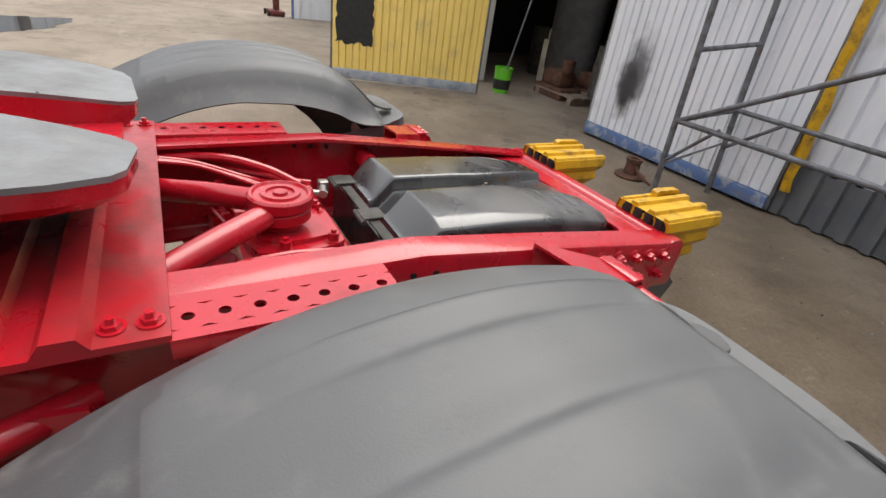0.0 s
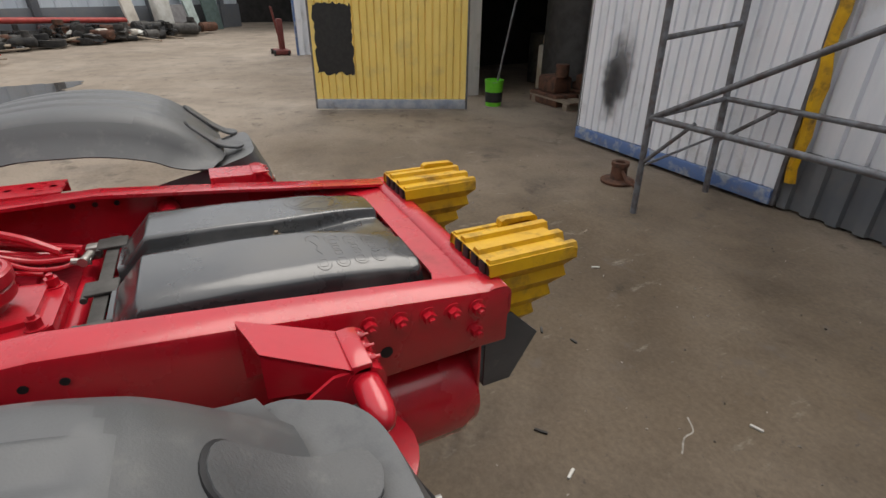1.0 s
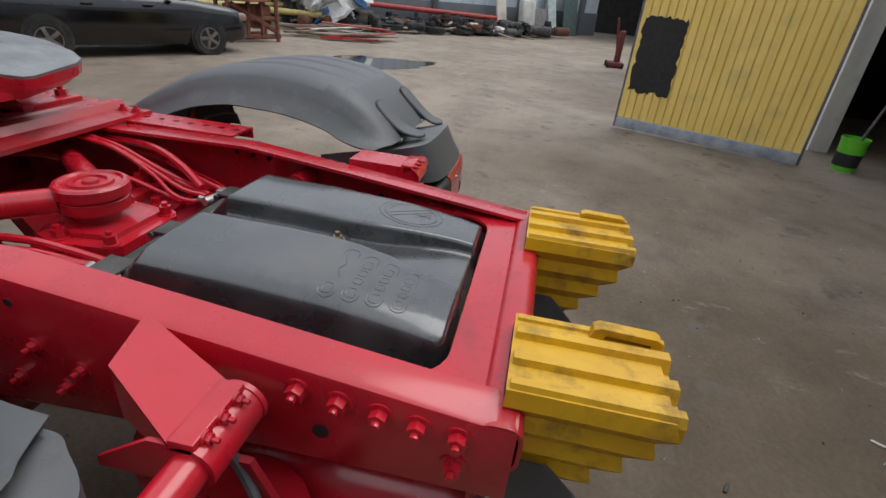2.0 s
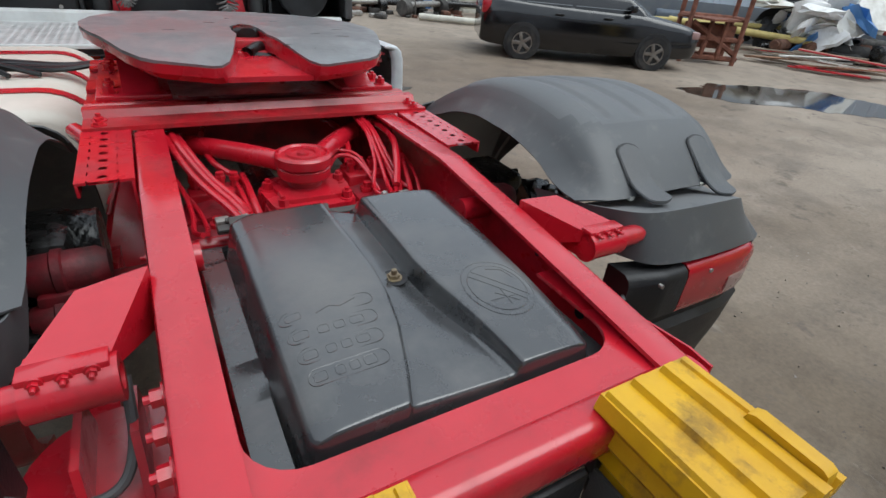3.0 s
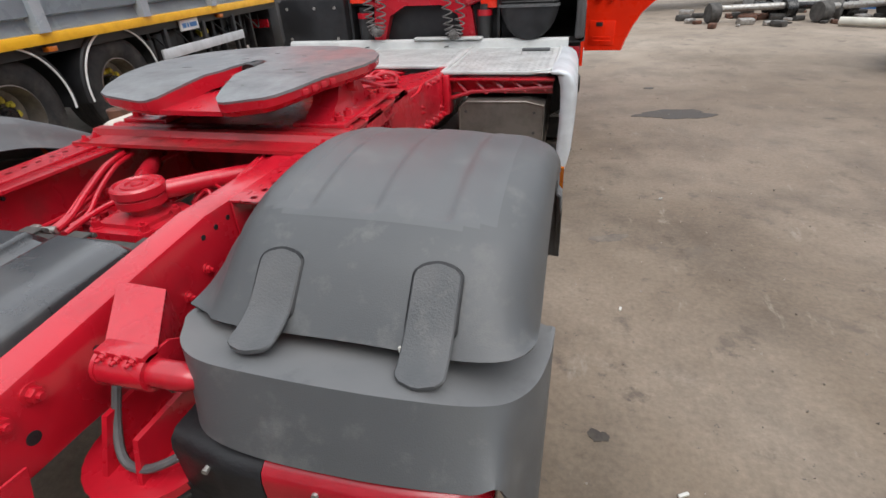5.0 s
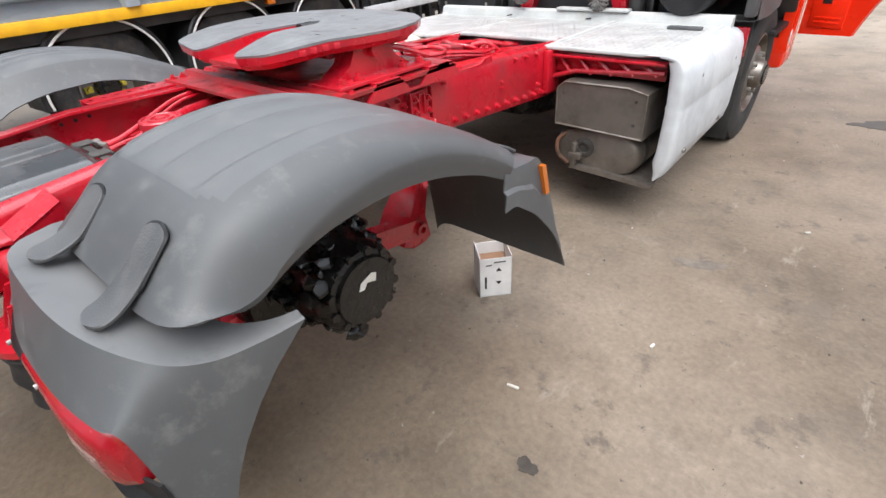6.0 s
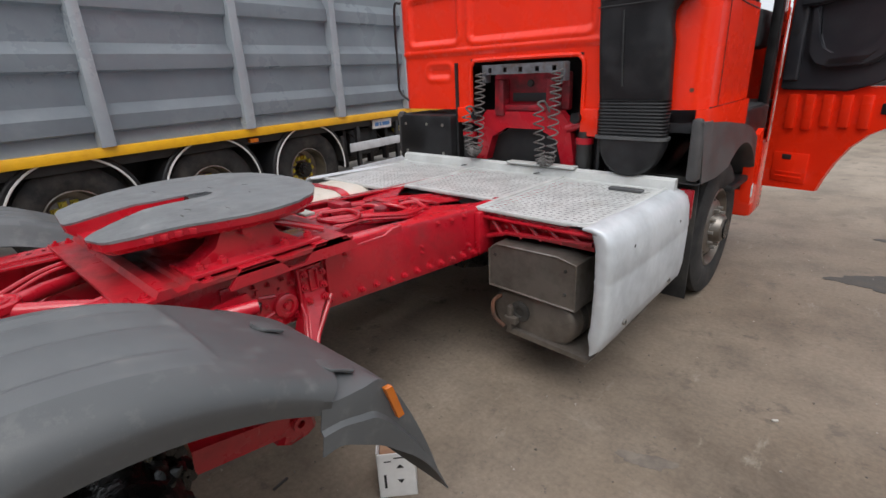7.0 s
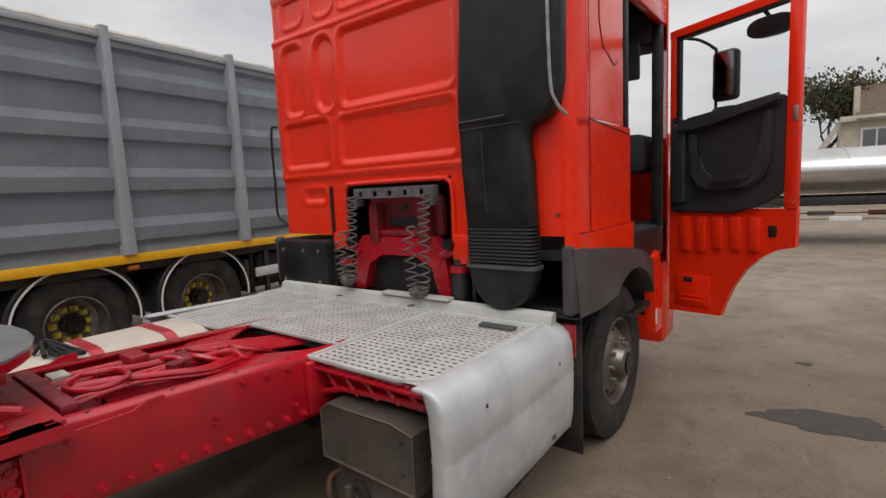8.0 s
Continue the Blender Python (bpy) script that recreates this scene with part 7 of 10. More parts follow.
cyl(bm, (0.03, 4.066, 1.585), (0.03, 4.08, 1.585), 0.025, 14)
part("dark_opening", bm, TR_BLK, cb)
# added black walls in place of the unlit void over the engine
bm = NB()
box(bm, -0.6, 0.6, 4.3, 4.32, 0.5, 1.75)
box(bm, -0.62, -0.6, 3.99, 4.3, 1.0, 1.75)
box(bm, 0.6, 0.62, 4.0, 4.3, 1.0, 1.75)
box(bm, -0.46, 0.47, 4.0, 4.3, 1.755, 1.77)
part("engine_bulkhead", bm, TR_BLK, truck, "added black walls around the dark engine void")
for sx in (-1, 1):
    bm = NB()
    cyl(bm, (sx * 0.5, 4.02, 1.0), (sx * 0.5, 4.02, 1.22), 0.055, 16)
    cyl(bm, (sx * 0.5, 4.02, 1.22), (sx * 0.5, 4.02, 1.27), 0.04, 16)
    part("cab_spring", bm, TR_BLK, cb)
    bm = NB()
    cyl(bm, (sx * 0.5, 4.02, 1.19), (sx * 0.5, 4.02, 1.23), 0.06, 16)
    cyl(bm, (sx * 0.36, 4.03, 1.28), (sx * 0.47, 4.03, 1.32), 0.03, 12)
    part("spring_cap", bm, RED, cb)
    bm = NB()
    cyl(bm, (sx * 0.43 + 0.02, 3.96, 1.36), (sx * 0.43 + 0.02, 4.02, 1.36), 0.035, 14)
    part("rubber_buffer", bm, BLACK_MAT, cb)
# hose rail and coils
bm = NB()
n_h, x0, x1 = 5, -0.29, 0.37
for z0, z1 in ((1.655, 1.668), (1.70, 1.715)):
    box(bm, x0, x1, 3.925, 3.932, z0, z1)
px = (x1 - x0) / n_h
for k in range(n_h):
    xa = x0 + px * k
    box(bm, xa, xa + px / 2 - 0.016, 3.925, 3.932, 1.668, 1.70)
    box(bm, xa + px / 2 + 0.016, xa + px, 3.925, 3.932, 1.668, 1.70)
box(bm, x0, x1, 3.925, 3.99, 1.715, 1.722)
box(bm, x0 - 0.01, x0 + 0.02, 3.93, 4.0, 1.6, 1.72, 0.004)
box(bm, x1 - 0.02, x1 + 0.01, 3.93, 4.0, 1.6, 1.72, 0.004)
hr = part("hose_rail", bm, SCAF, truck, "grey punched steel hose rail")


def coil(x, drop, lift, dx):
    pts = []
    axis = smooth_path([(x, 3.90, 1.68), (x - 0.005, 3.885, 1.45), (x - 0.02, 3.88, drop + 0.06), (x - 0.06, 3.875, drop), (x + dx + 0.02, 3.87, drop + 0.05), (x + dx, 3.87, lift)], 40)
    for i, p in enumerate(axis):
        a, b = axis[max(i - 1, 0)], axis[min(i + 1, len(axis) - 1)]
        d = (b - a).normalized()
        u = Vector((0, 1, 0))
        w = d.cross(u).normalized()
        ang = i / len(axis) * math.tau * 27
        pts.append(p + 0.036 * (math.cos(ang) * u + math.sin(ang) * w))
    bm = NB()
    tube(bm, pts, 0.0055, 6)
    part("coil_hose", bm, HOSE_GREY, hr, "hanging grey spiral air hose")
    bm = NB()
    tube(bm, smooth_path([pts[-1], (x + dx - 0.01, 3.88, lift + 0.04), (x + dx + 0.03, 3.9, lift + 0.05), (x + dx + 0.04, 3.95, lift - 0.02)], 6), 0.008, 8)
    part("hose_end", bm, HOSE_GREY, hr)


coil(-0.29, 1.10, 1.38, -0.12)
coil(0.345, 1.07, 1.42, -0.12)
for x in (-0.31, 0.36):
    bm = NB()
    tube(bm, smooth_path([(x - 0.1, 3.93, 1.1), (x - 0.09, 3.93, 1.03), (x - 0.12, 3.91, 0.99), (x - 0.15, 3.85, 0.985)], 5), 0.004, 6)
    part("cable_tie", bm, BLACK_MAT, hr)


# ---- front wheels and arches ----
def tyre_prof(r, w, rim):
    return [(rim, -w * 0.42), (rim + 0.02, -w * 0.47), (rim + 0.10, -w * 0.5), (r - 0.08, -w * 0.49), (r - 0.03, -w * 0.46), (r - 0.006, -w * 0.41), (r - 0.002, -w * 0.28), (r - 0.016, -w * 0.27), (r - 0.016, -w * 0.24),
            (r, -w * 0.23), (r, -w * 0.02), (r - 0.016, -w * 0.015), (r - 0.016, w * 0.015), (r, w * 0.02), (r, w * 0.23), (r - 0.016, w * 0.24), (r - 0.016, w * 0.27), (r - 0.002, w * 0.28), (r - 0.006, w * 0.41),
            (r - 0.03, w * 0.46), (r - 0.08, w * 0.49), (rim + 0.10, w * 0.5), (rim + 0.02, w * 0.47), (rim, w * 0.42)]


def front_wheel(sx):
    c = (sx * 1.05, 4.82, 0.505)
    bm = NB()
    revolve(bm, tyre_prof(0.505, 0.3, 0.29), c, "x", 48)
    t = part("front_tyre", bm, RUBBER, truck, "worn black truck tyre", 35)
    bm = NB()
    s = sx
    revolve(bm, [(0.292, s * -0.12), (0.292, s * 0.132), (0.278, s * 0.136), (0.266, s * 0.11), (0.255, s * 0.07), (0.243, s * 0.066), (0.23, s * 0.08), (0.2, s * 0.115), (0.168, s * 0.13), (0.14, s * 0.128), (0.118, s * 0.124), (0.112, s * 0.15), (0.095, s * 0.19), (0.07, s * 0.205), (0.0, s * 0.207)], c, "x", 48)
    rim = part("wheel_rim", bm, ALU, t, "pale steel disc wheel rim", 35)
    for k in range(10):
        a = k * math.tau / 10
        b = NB()
        p = (c[0] + s * 0.126, c[1] + 0.148 * math.cos(a), c[2] + 0.148 * math.sin(a))
        cyl(b, p, (p[0] + s * 0.035, p[1], p[2]), 0.014, 6)
        part("wheel_nut", b, STEEL, rim)
        # vent opening as a black disc, its shade in the colour
        b = NB()
        a += math.tau / 20
        p = Vector((c[0] + s * 0.0985, c[1] + 0.216 * math.cos(a), c[2] + 0.216 * math.sin(a)))
        out = Vector((s * 0.78, 0.62 * math.cos(a), 0.62 * math.sin(a)))
        cyl(b, p - out * 0.004, p + out * 0.003, 0.021, 14)
        part("vent_hole", b, TR_BLK, rim)
    b = NB()
    cyl(b, (c[0] + s * 0.19, c[1], c[2]), (c[0] + s * 0.214, c[1], c[2]), 0.075, 24)
    part("hub_cap", b, GREASE, rim, "dark greasy hub end")


front_wheel(1), front_wheel(-1)


def arch(sx):
    bm = NB()
    C, R = (4.93, 0.52), 0.60
    inner, outer = [], []
    for k in range(25):
        a = radians(136 - 122 * k / 24)
        inner.append((C[0] + R * math.cos(a), C[1] + R * math.sin(a)))
    oy = np.linspace(3.93, 5.46, 25)
    for y in oy:
        outer.append((y, interp([(3.93, 1.36), (4.4, 1.32), (4.95, 1.25), (5.2, 1.2), (5.46, 1.08)], y)))
    inner[0], inner[1] = (4.0, 1.0), (4.3, 0.985)
    rings = [[(sx * 1.255, y, z) for y, z in outer], [(sx * 1.262, a[0] * 0.5 + b[0] * 0.5, a[1] * 0.5 + b[1] * 0.5) for a, b in zip(outer, inner)], [(sx * 1.266, y, z) for y, z in inner], [(sx * 1.24, y, z - 0.012) for y, z in inner], [(sx * 0.95, y, z - 0.014) for y, z in inner]]
    loft(bm, rings)
    thick(bm, 0.006)
    ob = part("wheel_arch", bm, FENDER_ARCH, truck, "weathered grey plastic wheel arch", 40)
    bm = NB()
    box(bm, min(sx * 1.19, sx * 1.25), max(sx * 1.19, sx * 1.25), 3.93, 3.99, 1.02, 1.38, 0.02)
    box(bm, min(sx * 1.2, sx * 1.258), max(sx * 1.2, sx * 1.258), 3.93, 4.14, 1.02, 1.36, 0.02)
    part("arch_end", bm, FENDER_ARCH, ob)
    bm = NB()
    box(bm, min(sx * 0.88, sx * 1.24), max(sx * 0.88, sx * 1.24), 4.06, 4.075, 0.22, 1.02, 0.004)
    part("mud_flap", bm, RUBBER, ob, "black rubber mud flap")
    bm = NB()
    box(bm, min(sx * 1.15, sx * 1.235), max(sx * 1.15, sx * 1.235), 3.985, 4.015, 0.78, 0.96, 0.008)
    part("reflector_bracket", bm, TAIL_RED, ob, "red reflector bracket")


arch(1), arch(-1)
bm = NB()
prism(bm, [(5.43, 0.55), (5.40, 1.12), (5.52, 1.16), (5.62, 0.9), (5.6, 0.55)], "x", 1.19, 1.27)
sp = part("step_corner", bm, CAB_RED, truck, "orange-red bumper corner")
bm = NB()
prism(bm, [(5.425, 0.62), (5.42, 0.72), (5.46, 0.73), (5.46, 0.62)], "x", 1.268, 1.273)
part("white_label", bm, WHITE, sp, "white sticker with illegible bars")
bm = NB()
box(bm, -1.2, 1.2, 5.95, 6.35, 0.3, 1.02, 0.05)
part("front_bumper", bm, CAB_RED, truck)
bm = NB()
box(bm, -0.9, 0.9, 4.1, 6.1, 0.72, 1.3, 0.05)
part("engine_block", bm, TR_BLK, truck, "dark engine under the cab")

# ---- the open door ----
door = new("cab_door")
door.parent = truck
door.matrix_parent_inverse = world_of(truck).inverted()
tagged(door, "open orange-red cab door with charcoal lining and mirrors")
# the dark reflection is put into the tint of the glass
MIRROR = mat("dark_tinted_mirror", (0.2, 0.21, 0.21), 0.08, metal=1.0, col2=(0.14, 0.145, 0.145), scale=6)
HINGE = Vector((1.262, 5.86, 0.0))
du = Vector((0.945, -0.328, 0.0)).normalized()
dn = Vector((0.328, 0.945, 0.0)).normalized()
DM = Matrix(((du.x, dn.x, 0, HINGE.x), (du.y, dn.y, 0, HINGE.y), (0, 0, 1, 0), (0, 0, 0, 1)))


def door_part(name, bm, material, label="", parent=None, smooth=40):
    bmesh.ops.transform(bm, matrix=DM, verts=bm.verts[:])
    return part(name, bm, material, parent or door, label, smooth)


W = 0.885
arc = [(0.41, 0.655), (0.445, 0.76), (0.5, 0.89), (0.58, 1.02), (0.68, 1.12), (0.78, 1.18), (W, 1.205)]
bm = NB()
prism(bm, [(0.0, 0.635)] + arc + [(W, 1.46), (0.0, 1.46)], "y", 0.0, 0.05)
lower = door_part("lower_skin", bm, CAB_RED, "orange-red ribbed lower door skin")
for k in range(5):
    bm = NB()
    u = 0.10 + 0.125 * k
    box(bm, u, u + 0.075, -0.024, 0.002, max(1.13, 0.98 if k < 2 else 1.16), 1.40, 0.012)
    door_part("pressed_rib", bm, CAB_RED, parent=lower)
bm = NB()
box(bm, 0.06, 0.33, -0.01, 0.002, 0.70, 0.94, 0.006)
box(bm, 0.1, 0.3, -0.016, -0.006, 0.735, 0.75, 0.003)
box(bm, 0.1, 0.3, -0.016, -0.006, 0.77, 0.785, 0.003)
door_part("pressed_panel", bm, CAB_RED, parent=lower)
# slots in the skin are black slabs, coloured for the shade inside
for b6 in ((0.13, 0.2, -0.014, -0.008, 0.885, 0.925), (0.725, 0.775, -0.012, -0.002, 1.27, 1.345)):
    bm = NB()
    box(bm, *b6, 0.004)
    door_part("dark_slot", bm, TR_BLK, parent=lower)
bm = NB()
box(bm, W - 0.075, W, -0.01, 0.05, 1.46, 2.83, 0.008)
box(bm, 0.0, 0.05, -0.005, 0.05, 1.46, 2.79, 0.008)
prism(bm, [(0.0, 2.75), (W, 2.80), (W, 2.86), (0.0, 2.805)], "y", -0.005, 0.05)
door_part("window_frame", bm, CAB_RED, "orange-red window frame")
bm = NB()
box(bm, 0.05, 0.075, 0.0, 0.045, 2.1, 2.755)
prism(bm, [(0.05, 2.73), (W - 0.075, 2.775), (W - 0.075, 2.80), (0.05, 2.755)], "y", 0.0, 0.045)
door_part("window_rubber", bm, BLACK_MAT)
bm = NB()
lin = [(0.03, 1.435), (0.5, 1.425), (0.64, 1.47), (0.74, 1.515), (0.79, 1.55), (W - 0.077, 1.6), (W - 0.077, 2.20), (0.40, 2.155), (0.16, 2.10), (0.06, 2.16), (0.03, 2.16)]
prism(bm, lin, "y", -0.03, 0.03)
bmesh.ops.bevel(bm, geom=[e for e in bm.edges], offset=0.012, segments=2, affect="EDGES")
lining = door_part("door_lining", bm, DOORTRIM, "charcoal moulded door lining with armrest")
bm = NB()
prism(bm, [(0.20, 1.70), (0.26, 1.62), (0.36, 1.585), (0.6, 1.60), (0.70, 1.66), (0.745, 1.78), (0.75, 2.12), (0.70, 2.11), (0.685, 1.84), (0.65, 1.74), (0.58, 1.69), (0.36, 1.68), (0.29, 1.72), (0.25, 1.82), (0.235, 2.03), (0.18, 2.02)], "y", -0.075, -0.02)
bmesh.ops.bevel(bm, geom=[e for e in bm.edges], offset=0.016, segments=3, affect="EDGES")
door_part("armrest", bm, DOORTRIM, "raised armrest and pocket edge", lining)
bm = NB()
prism(bm, [(0.10, 2.03), (0.24, 2.03), (0.46, 2.085), (W - 0.085, 2.15), (W - 0.085, 2.215), (0.46, 2.165), (0.2, 2.115), (0.1, 2.12)], "y", -0.085, -0.02)
bmesh.ops.bevel(bm, geom=[e for e in bm.edges], offset=0.018, segments=3, affect="EDGES")
door_part("sill_roll", bm, DOORTRIM, "thick rolled window sill", lining)
# black slab for the shade under the grip
bm = NB()
prism(bm, [(0.34, 1.615), (0.57, 1.63), (0.645, 1.70), (0.60, 1.672), (0.36, 1.655)], "y", -0.079, -0.06)
door_part("grip_recess", bm, TR_BLK, "", lining)
bm = NB()
box(bm, 0.04, 0.155, -0.06, -0.02, 1.50, 2.10, 0.02, 3)
door_part("speaker_panel", bm, DOORTRIM, "", lining)
bm = NB()
cyl(bm, (0.095, -0.064, 1.86), (0.095, -0.058, 1.86), 0.022, 16)
door_part("speaker", bm, TR_BLK, "", lining)
bm = NB()
box(bm, 0.06, W - 0.06, 0.02, 0.024, 2.08, 2.79)
gl = door_part("door_glass", bm, GLASS, "clear side window glass")
gl.visible_shadow = False
bm = NB()
box(bm, W - 0.035, W - 0.005, -0.016, -0.005, 2.02, 2.12, 0.005)
door_part("door_latch", bm, STEEL, "steel door latch")
for z in (1.5, 1.95):
    bm = NB()
    cyl(bm, (W - 0.02, -0.013, z), (W - 0.02, -0.005, z), 0.008, 10)
    door_part("frame_screw", bm, STEEL)
# mirrors on the outer side
bm = NB()
tube(bm, smooth_path([(0.10, 0.05, 2.74), (0.16, 0.12, 2.72), (0.22, 0.2, 2.66), (0.235, 0.22, 2.6), (0.235, 0.22, 2.2)], 5), 0.012, 8)
arm = door_part("mirror_arm", bm, BLACK_MAT, "black mirror arm")
bm = NB()
box(bm, 0.205, 0.385, 0.2, 0.30, 2.26, 2.63, 0.035, 3)
door_part("mirror", bm, BLACK_MAT, "large rectangular door mirror", arm)
bm = NB()
box(bm, -0.062, 0.062, -0.003, 0.003, 2.29, 2.61, 0.002, m=Matrix.Translation((0.31, 0.19, 0)) @ Matrix.Rotation(radians(9), 4, "Z"))
door_part("mirror_glass", bm, MIRROR, "mirror glass", arm)
bm = NB()
box(bm, 0.2, 0.385, 0.2, 0.29, 2.05, 2.22, 0.035, 3)
door_part("wide_mirror", bm, BLACK_MAT, "small wide-angle mirror", arm)
bm = NB()
box(bm, 0.22, 0.37, 0.193, 0.199, 2.075, 2.20, 0.003)
door_part("mirror_glass", bm, CHROME, "", arm)
bm = NB()
rings = [[(0.62 + u * s, 0.17 + d, 2.70 + v * s * 0.62 - 0.0) for u, v in rounded(0.30, 0.22, 0.1, 6)] for s, d in ((0.5, 0.1), (0.9, 0.06), (1.0, 0.0), (0.97, -0.01))]
loft(bm, rings, closed=True, caps=True)
tube(bm, [(0.60, 0.04, 2.83), (0.6, 0.16, 2.79), (0.62, 0.2, 2.74)], 0.014, 8)
door_part("kerb_mirror", bm, BLACK_MAT, "rounded kerb mirror over the window", door)

# ---- grey tipper semitrailer ----
trailer = thing("tipper_trailer", (-3.55, 3.7, 0), "grey ribbed tipper semitrailer on three axles with a yellow tape line", "trailer", own=True, turn=5.7)
S0, S1, ZB, ZT = -6.0, 5.9, 1.17, 3.36
posts = [-5.85, -4.4, -2.95, -1.5, 0.0, 1.42, 2.85, 4.3]
prof = [(-0.03, ZB), (-0.055, ZB + 0.05)]
for k in range(4):
    u = 1.30 + 0.53 * k
    prof += [(-0.075, u - 0.005), (-0.012, u + 0.012), (-0.008, u + 0.15), (-0.075, u + 0.25)]
prof += [(-0.075, ZT - 0.1), (-0.02, ZT - 0.06), (-0.02, ZT)]
side = new("box_side")
side.parent = trailer
bounds = [(-6.0, -4.46)] + [(a + 0.055, b - 0.055) for a, b in zip(posts[1:], posts[2:])] + [(4.355, 5.9)]
for a, b in bounds:
    bm = NB()
    loft(bm, [[(x, y, z) for x, z in prof] for y in (a, b)])
    bmesh.ops.solidify(bm, geom=bm.faces[:], thickness=0.01)
    part("ribbed_panel", bm, TR_GREY, side, "", 15)
for s in posts[1:]:
    bm = NB()
    rings = []
    for z, w in ((ZB, 0.15), (2.0, 0.13), (ZT + 0.12, 0.10)):
        rings.append([(0.035, s - w / 2 + 0.012, z), (0.045, s - w / 2 + 0.03, z), (0.045, s + w / 2 - 0.03, z), (0.035, s + w / 2 - 0.012, z), (-0.08, s + w / 2, z), (-0.08, s - w / 2, z)])
    loft(bm, rings, closed=True, caps=True)
    part("side_post", bm, TR_GREY, side, "", 30)
bm = NB()
box(bm, -0.10, 0.0, S0, S1, ZT, ZT + 0.06, 0.012)
part("top_rim", bm, TR_GREY, trailer)
bm = NB()
r = random.Random(2)
pts = [(-0.06 + r.uniform(-0.008, 0.008), S0 + (S1 - S0) * k / 90, ZT + 0.085 + r.uniform(-0.008, 0.008)) for k in range(91)]
tube(bm, pts, 0.035, 8)
part("rolled_tarp", bm, JUNK_W, trailer, "pale rolled tarpaulin along the top rim")
bm = NB()
box(bm, -2.5, -2.44, S0, S1, ZB, ZT)
box(bm, -2.44, -0.08, S0, S0 + 0.06, ZB, ZT)
box(bm, -2.44, -0.08, S1 - 0.06, S1, ZB, ZT)
box(bm, -2.44, -0.08, S0, S1, ZB, ZB + 0.05)
part("box_shell", bm, TR_GREY, trailer)
bm = NB()
box(bm, -0.06, 0.012, S0, S1, 1.075, 1.168, 0.006)
part("yellow_tape", bm, TR_YEL, trailer, "yellow reflective tape line")
bm = NB()
box(bm, -2.4, -0.07, S0, S1, 0.98, 1.165, 0.01)
box(bm, -0.9, -0.75, S0, S1, 0.6, 1.0, 0.01)
box(bm, -1.75, -1.6, S0, S1, 0.6, 1.0, 0.01)
part("chassis", bm, TR_BLK, trailer, "black trailer chassis")


def trailer_wheel(s):
    bm = NB()
    c = (-0.28, s, 0.52)
    revolve(bm, tyre_prof(0.52, 0.36, 0.29), c, "x", 44)
    t = part("tyre", bm, RUBBER, trailer, "black trailer tyre", 35)
    bm = NB()
    revolve(bm, [(0.292, -0.15), (0.292, 0.155), (0.28, 0.16), (0.272, 0.12), (0.255, -0.02), (0.2, -0.04), (0.15, -0.02), (0.0, -0.02)], c, "x", 40)
    rim = part("rim", bm, ALU, t, "scratched silver rim", 35)
    bm = NB()
    cyl(bm, (c[0] - 0.03, s, 0.52), (c[0] + 0.07, s, 0.52), 0.105, 20)
    cyl(bm, (c[0] + 0.07, s, 0.52), (c[0] + 0.10, s, 0.52), 0.07, 20)
    hub = part("hub", bm, GREASE, t, "black axle hub")
    bm = NB()
    for k in range(10):
        a = k * math.tau / 10
        p = (c[0] - 0.025, s + 0.155 * math.cos(a), 0.52 + 0.155 * math.sin(a))
        cyl(bm, p, (p[0] + 0.05, p[1], p[2]), 0.024, 6)
        box(bm, p[0] - 0.0, p[0] + 0.02, p[1] - 0.035, p[1] + 0.035, p[2] - 0.03, p[2] + 0.03, 0.004)
    part("wheel_nut_ring", bm, YEL_HUB, rim, "yellow nut markers round the hub")
    rings = []
    bm = NB()
    for k in range(29):
        a = radians(-8 + 196 * k / 28)
        y, z = s + 0.615 * math.cos(a), 0.55 + 0.615 * math.sin(a)
        rings.append([(-0.45, y, z), (-0.06, y, z), (-0.045, s + 0.60 * math.cos(a), 0.55 + 0.60 * math.sin(a)), (-0.045, s + 0.56 * math.cos(a), 0.55 + 0.56 * math.sin(a))])
    loft(bm, rings)
    thick(bm, 0.004)
    g = part("mudguard", bm, BLACK_MAT, trailer, "black half-round mudguard")
    bm = NB()
    tube(bm, [(-0.040, s + 0.565 * math.cos(radians(-8 + 196 * k / 28)), 0.55 + 0.565 * math.sin(radians(-8 + 196 * k / 28))) for k in range(29)], 0.011, 6)
    part("white_edge", bm, WHITE, g, "white edge strip")


for s in (-1.86, -0.5, 0.86):
    trailer_wheel(s)
bm = NB()
cyl(bm, (-2.1, -1.86, 0.52), (-0.35, -1.86, 0.52), 0.07, 12)
cyl(bm, (-2.1, -0.5, 0.52), (-0.35, -0.5, 0.52), 0.07, 12)
cyl(bm, (-2.1, 0.86, 0.52), (-0.35, 0.86, 0.52), 0.07, 12)
part("axle", bm, TR_BLK, trailer)
for s, n in ((0.03, 1), (-3.0, 1), (3.0, 1)):
    bm = NB()
    box(bm, -0.07, 0.005, s - 0.05, s + 0.05, 1.005, 1.05, 0.006)
    part("marker_lamp", bm, AMBER, trailer, "small amber marker lamp")
bm = NB()
for z0, z1 in ((0.66, 0.78), (0.32, 0.44)):
    box(bm, -0.045, -0.015, 1.55, 3.55, z0, z1, 0.006)
part("side_guard", bm, PANEL_W, trailer, "pale aluminium side guard planks")
for s in (1.75, 2.6, 3.4):
    bm = NB()
    box(bm, -0.1, -0.045, s - 0.03, s + 0.03, 0.3, 1.0, 0.005)
    part("guard_post", bm, TR_BLK, trailer)
bm = NB()
box(bm, -0.055, -0.03, 2.05, 2.45, 0.93, 1.06, 0.004)
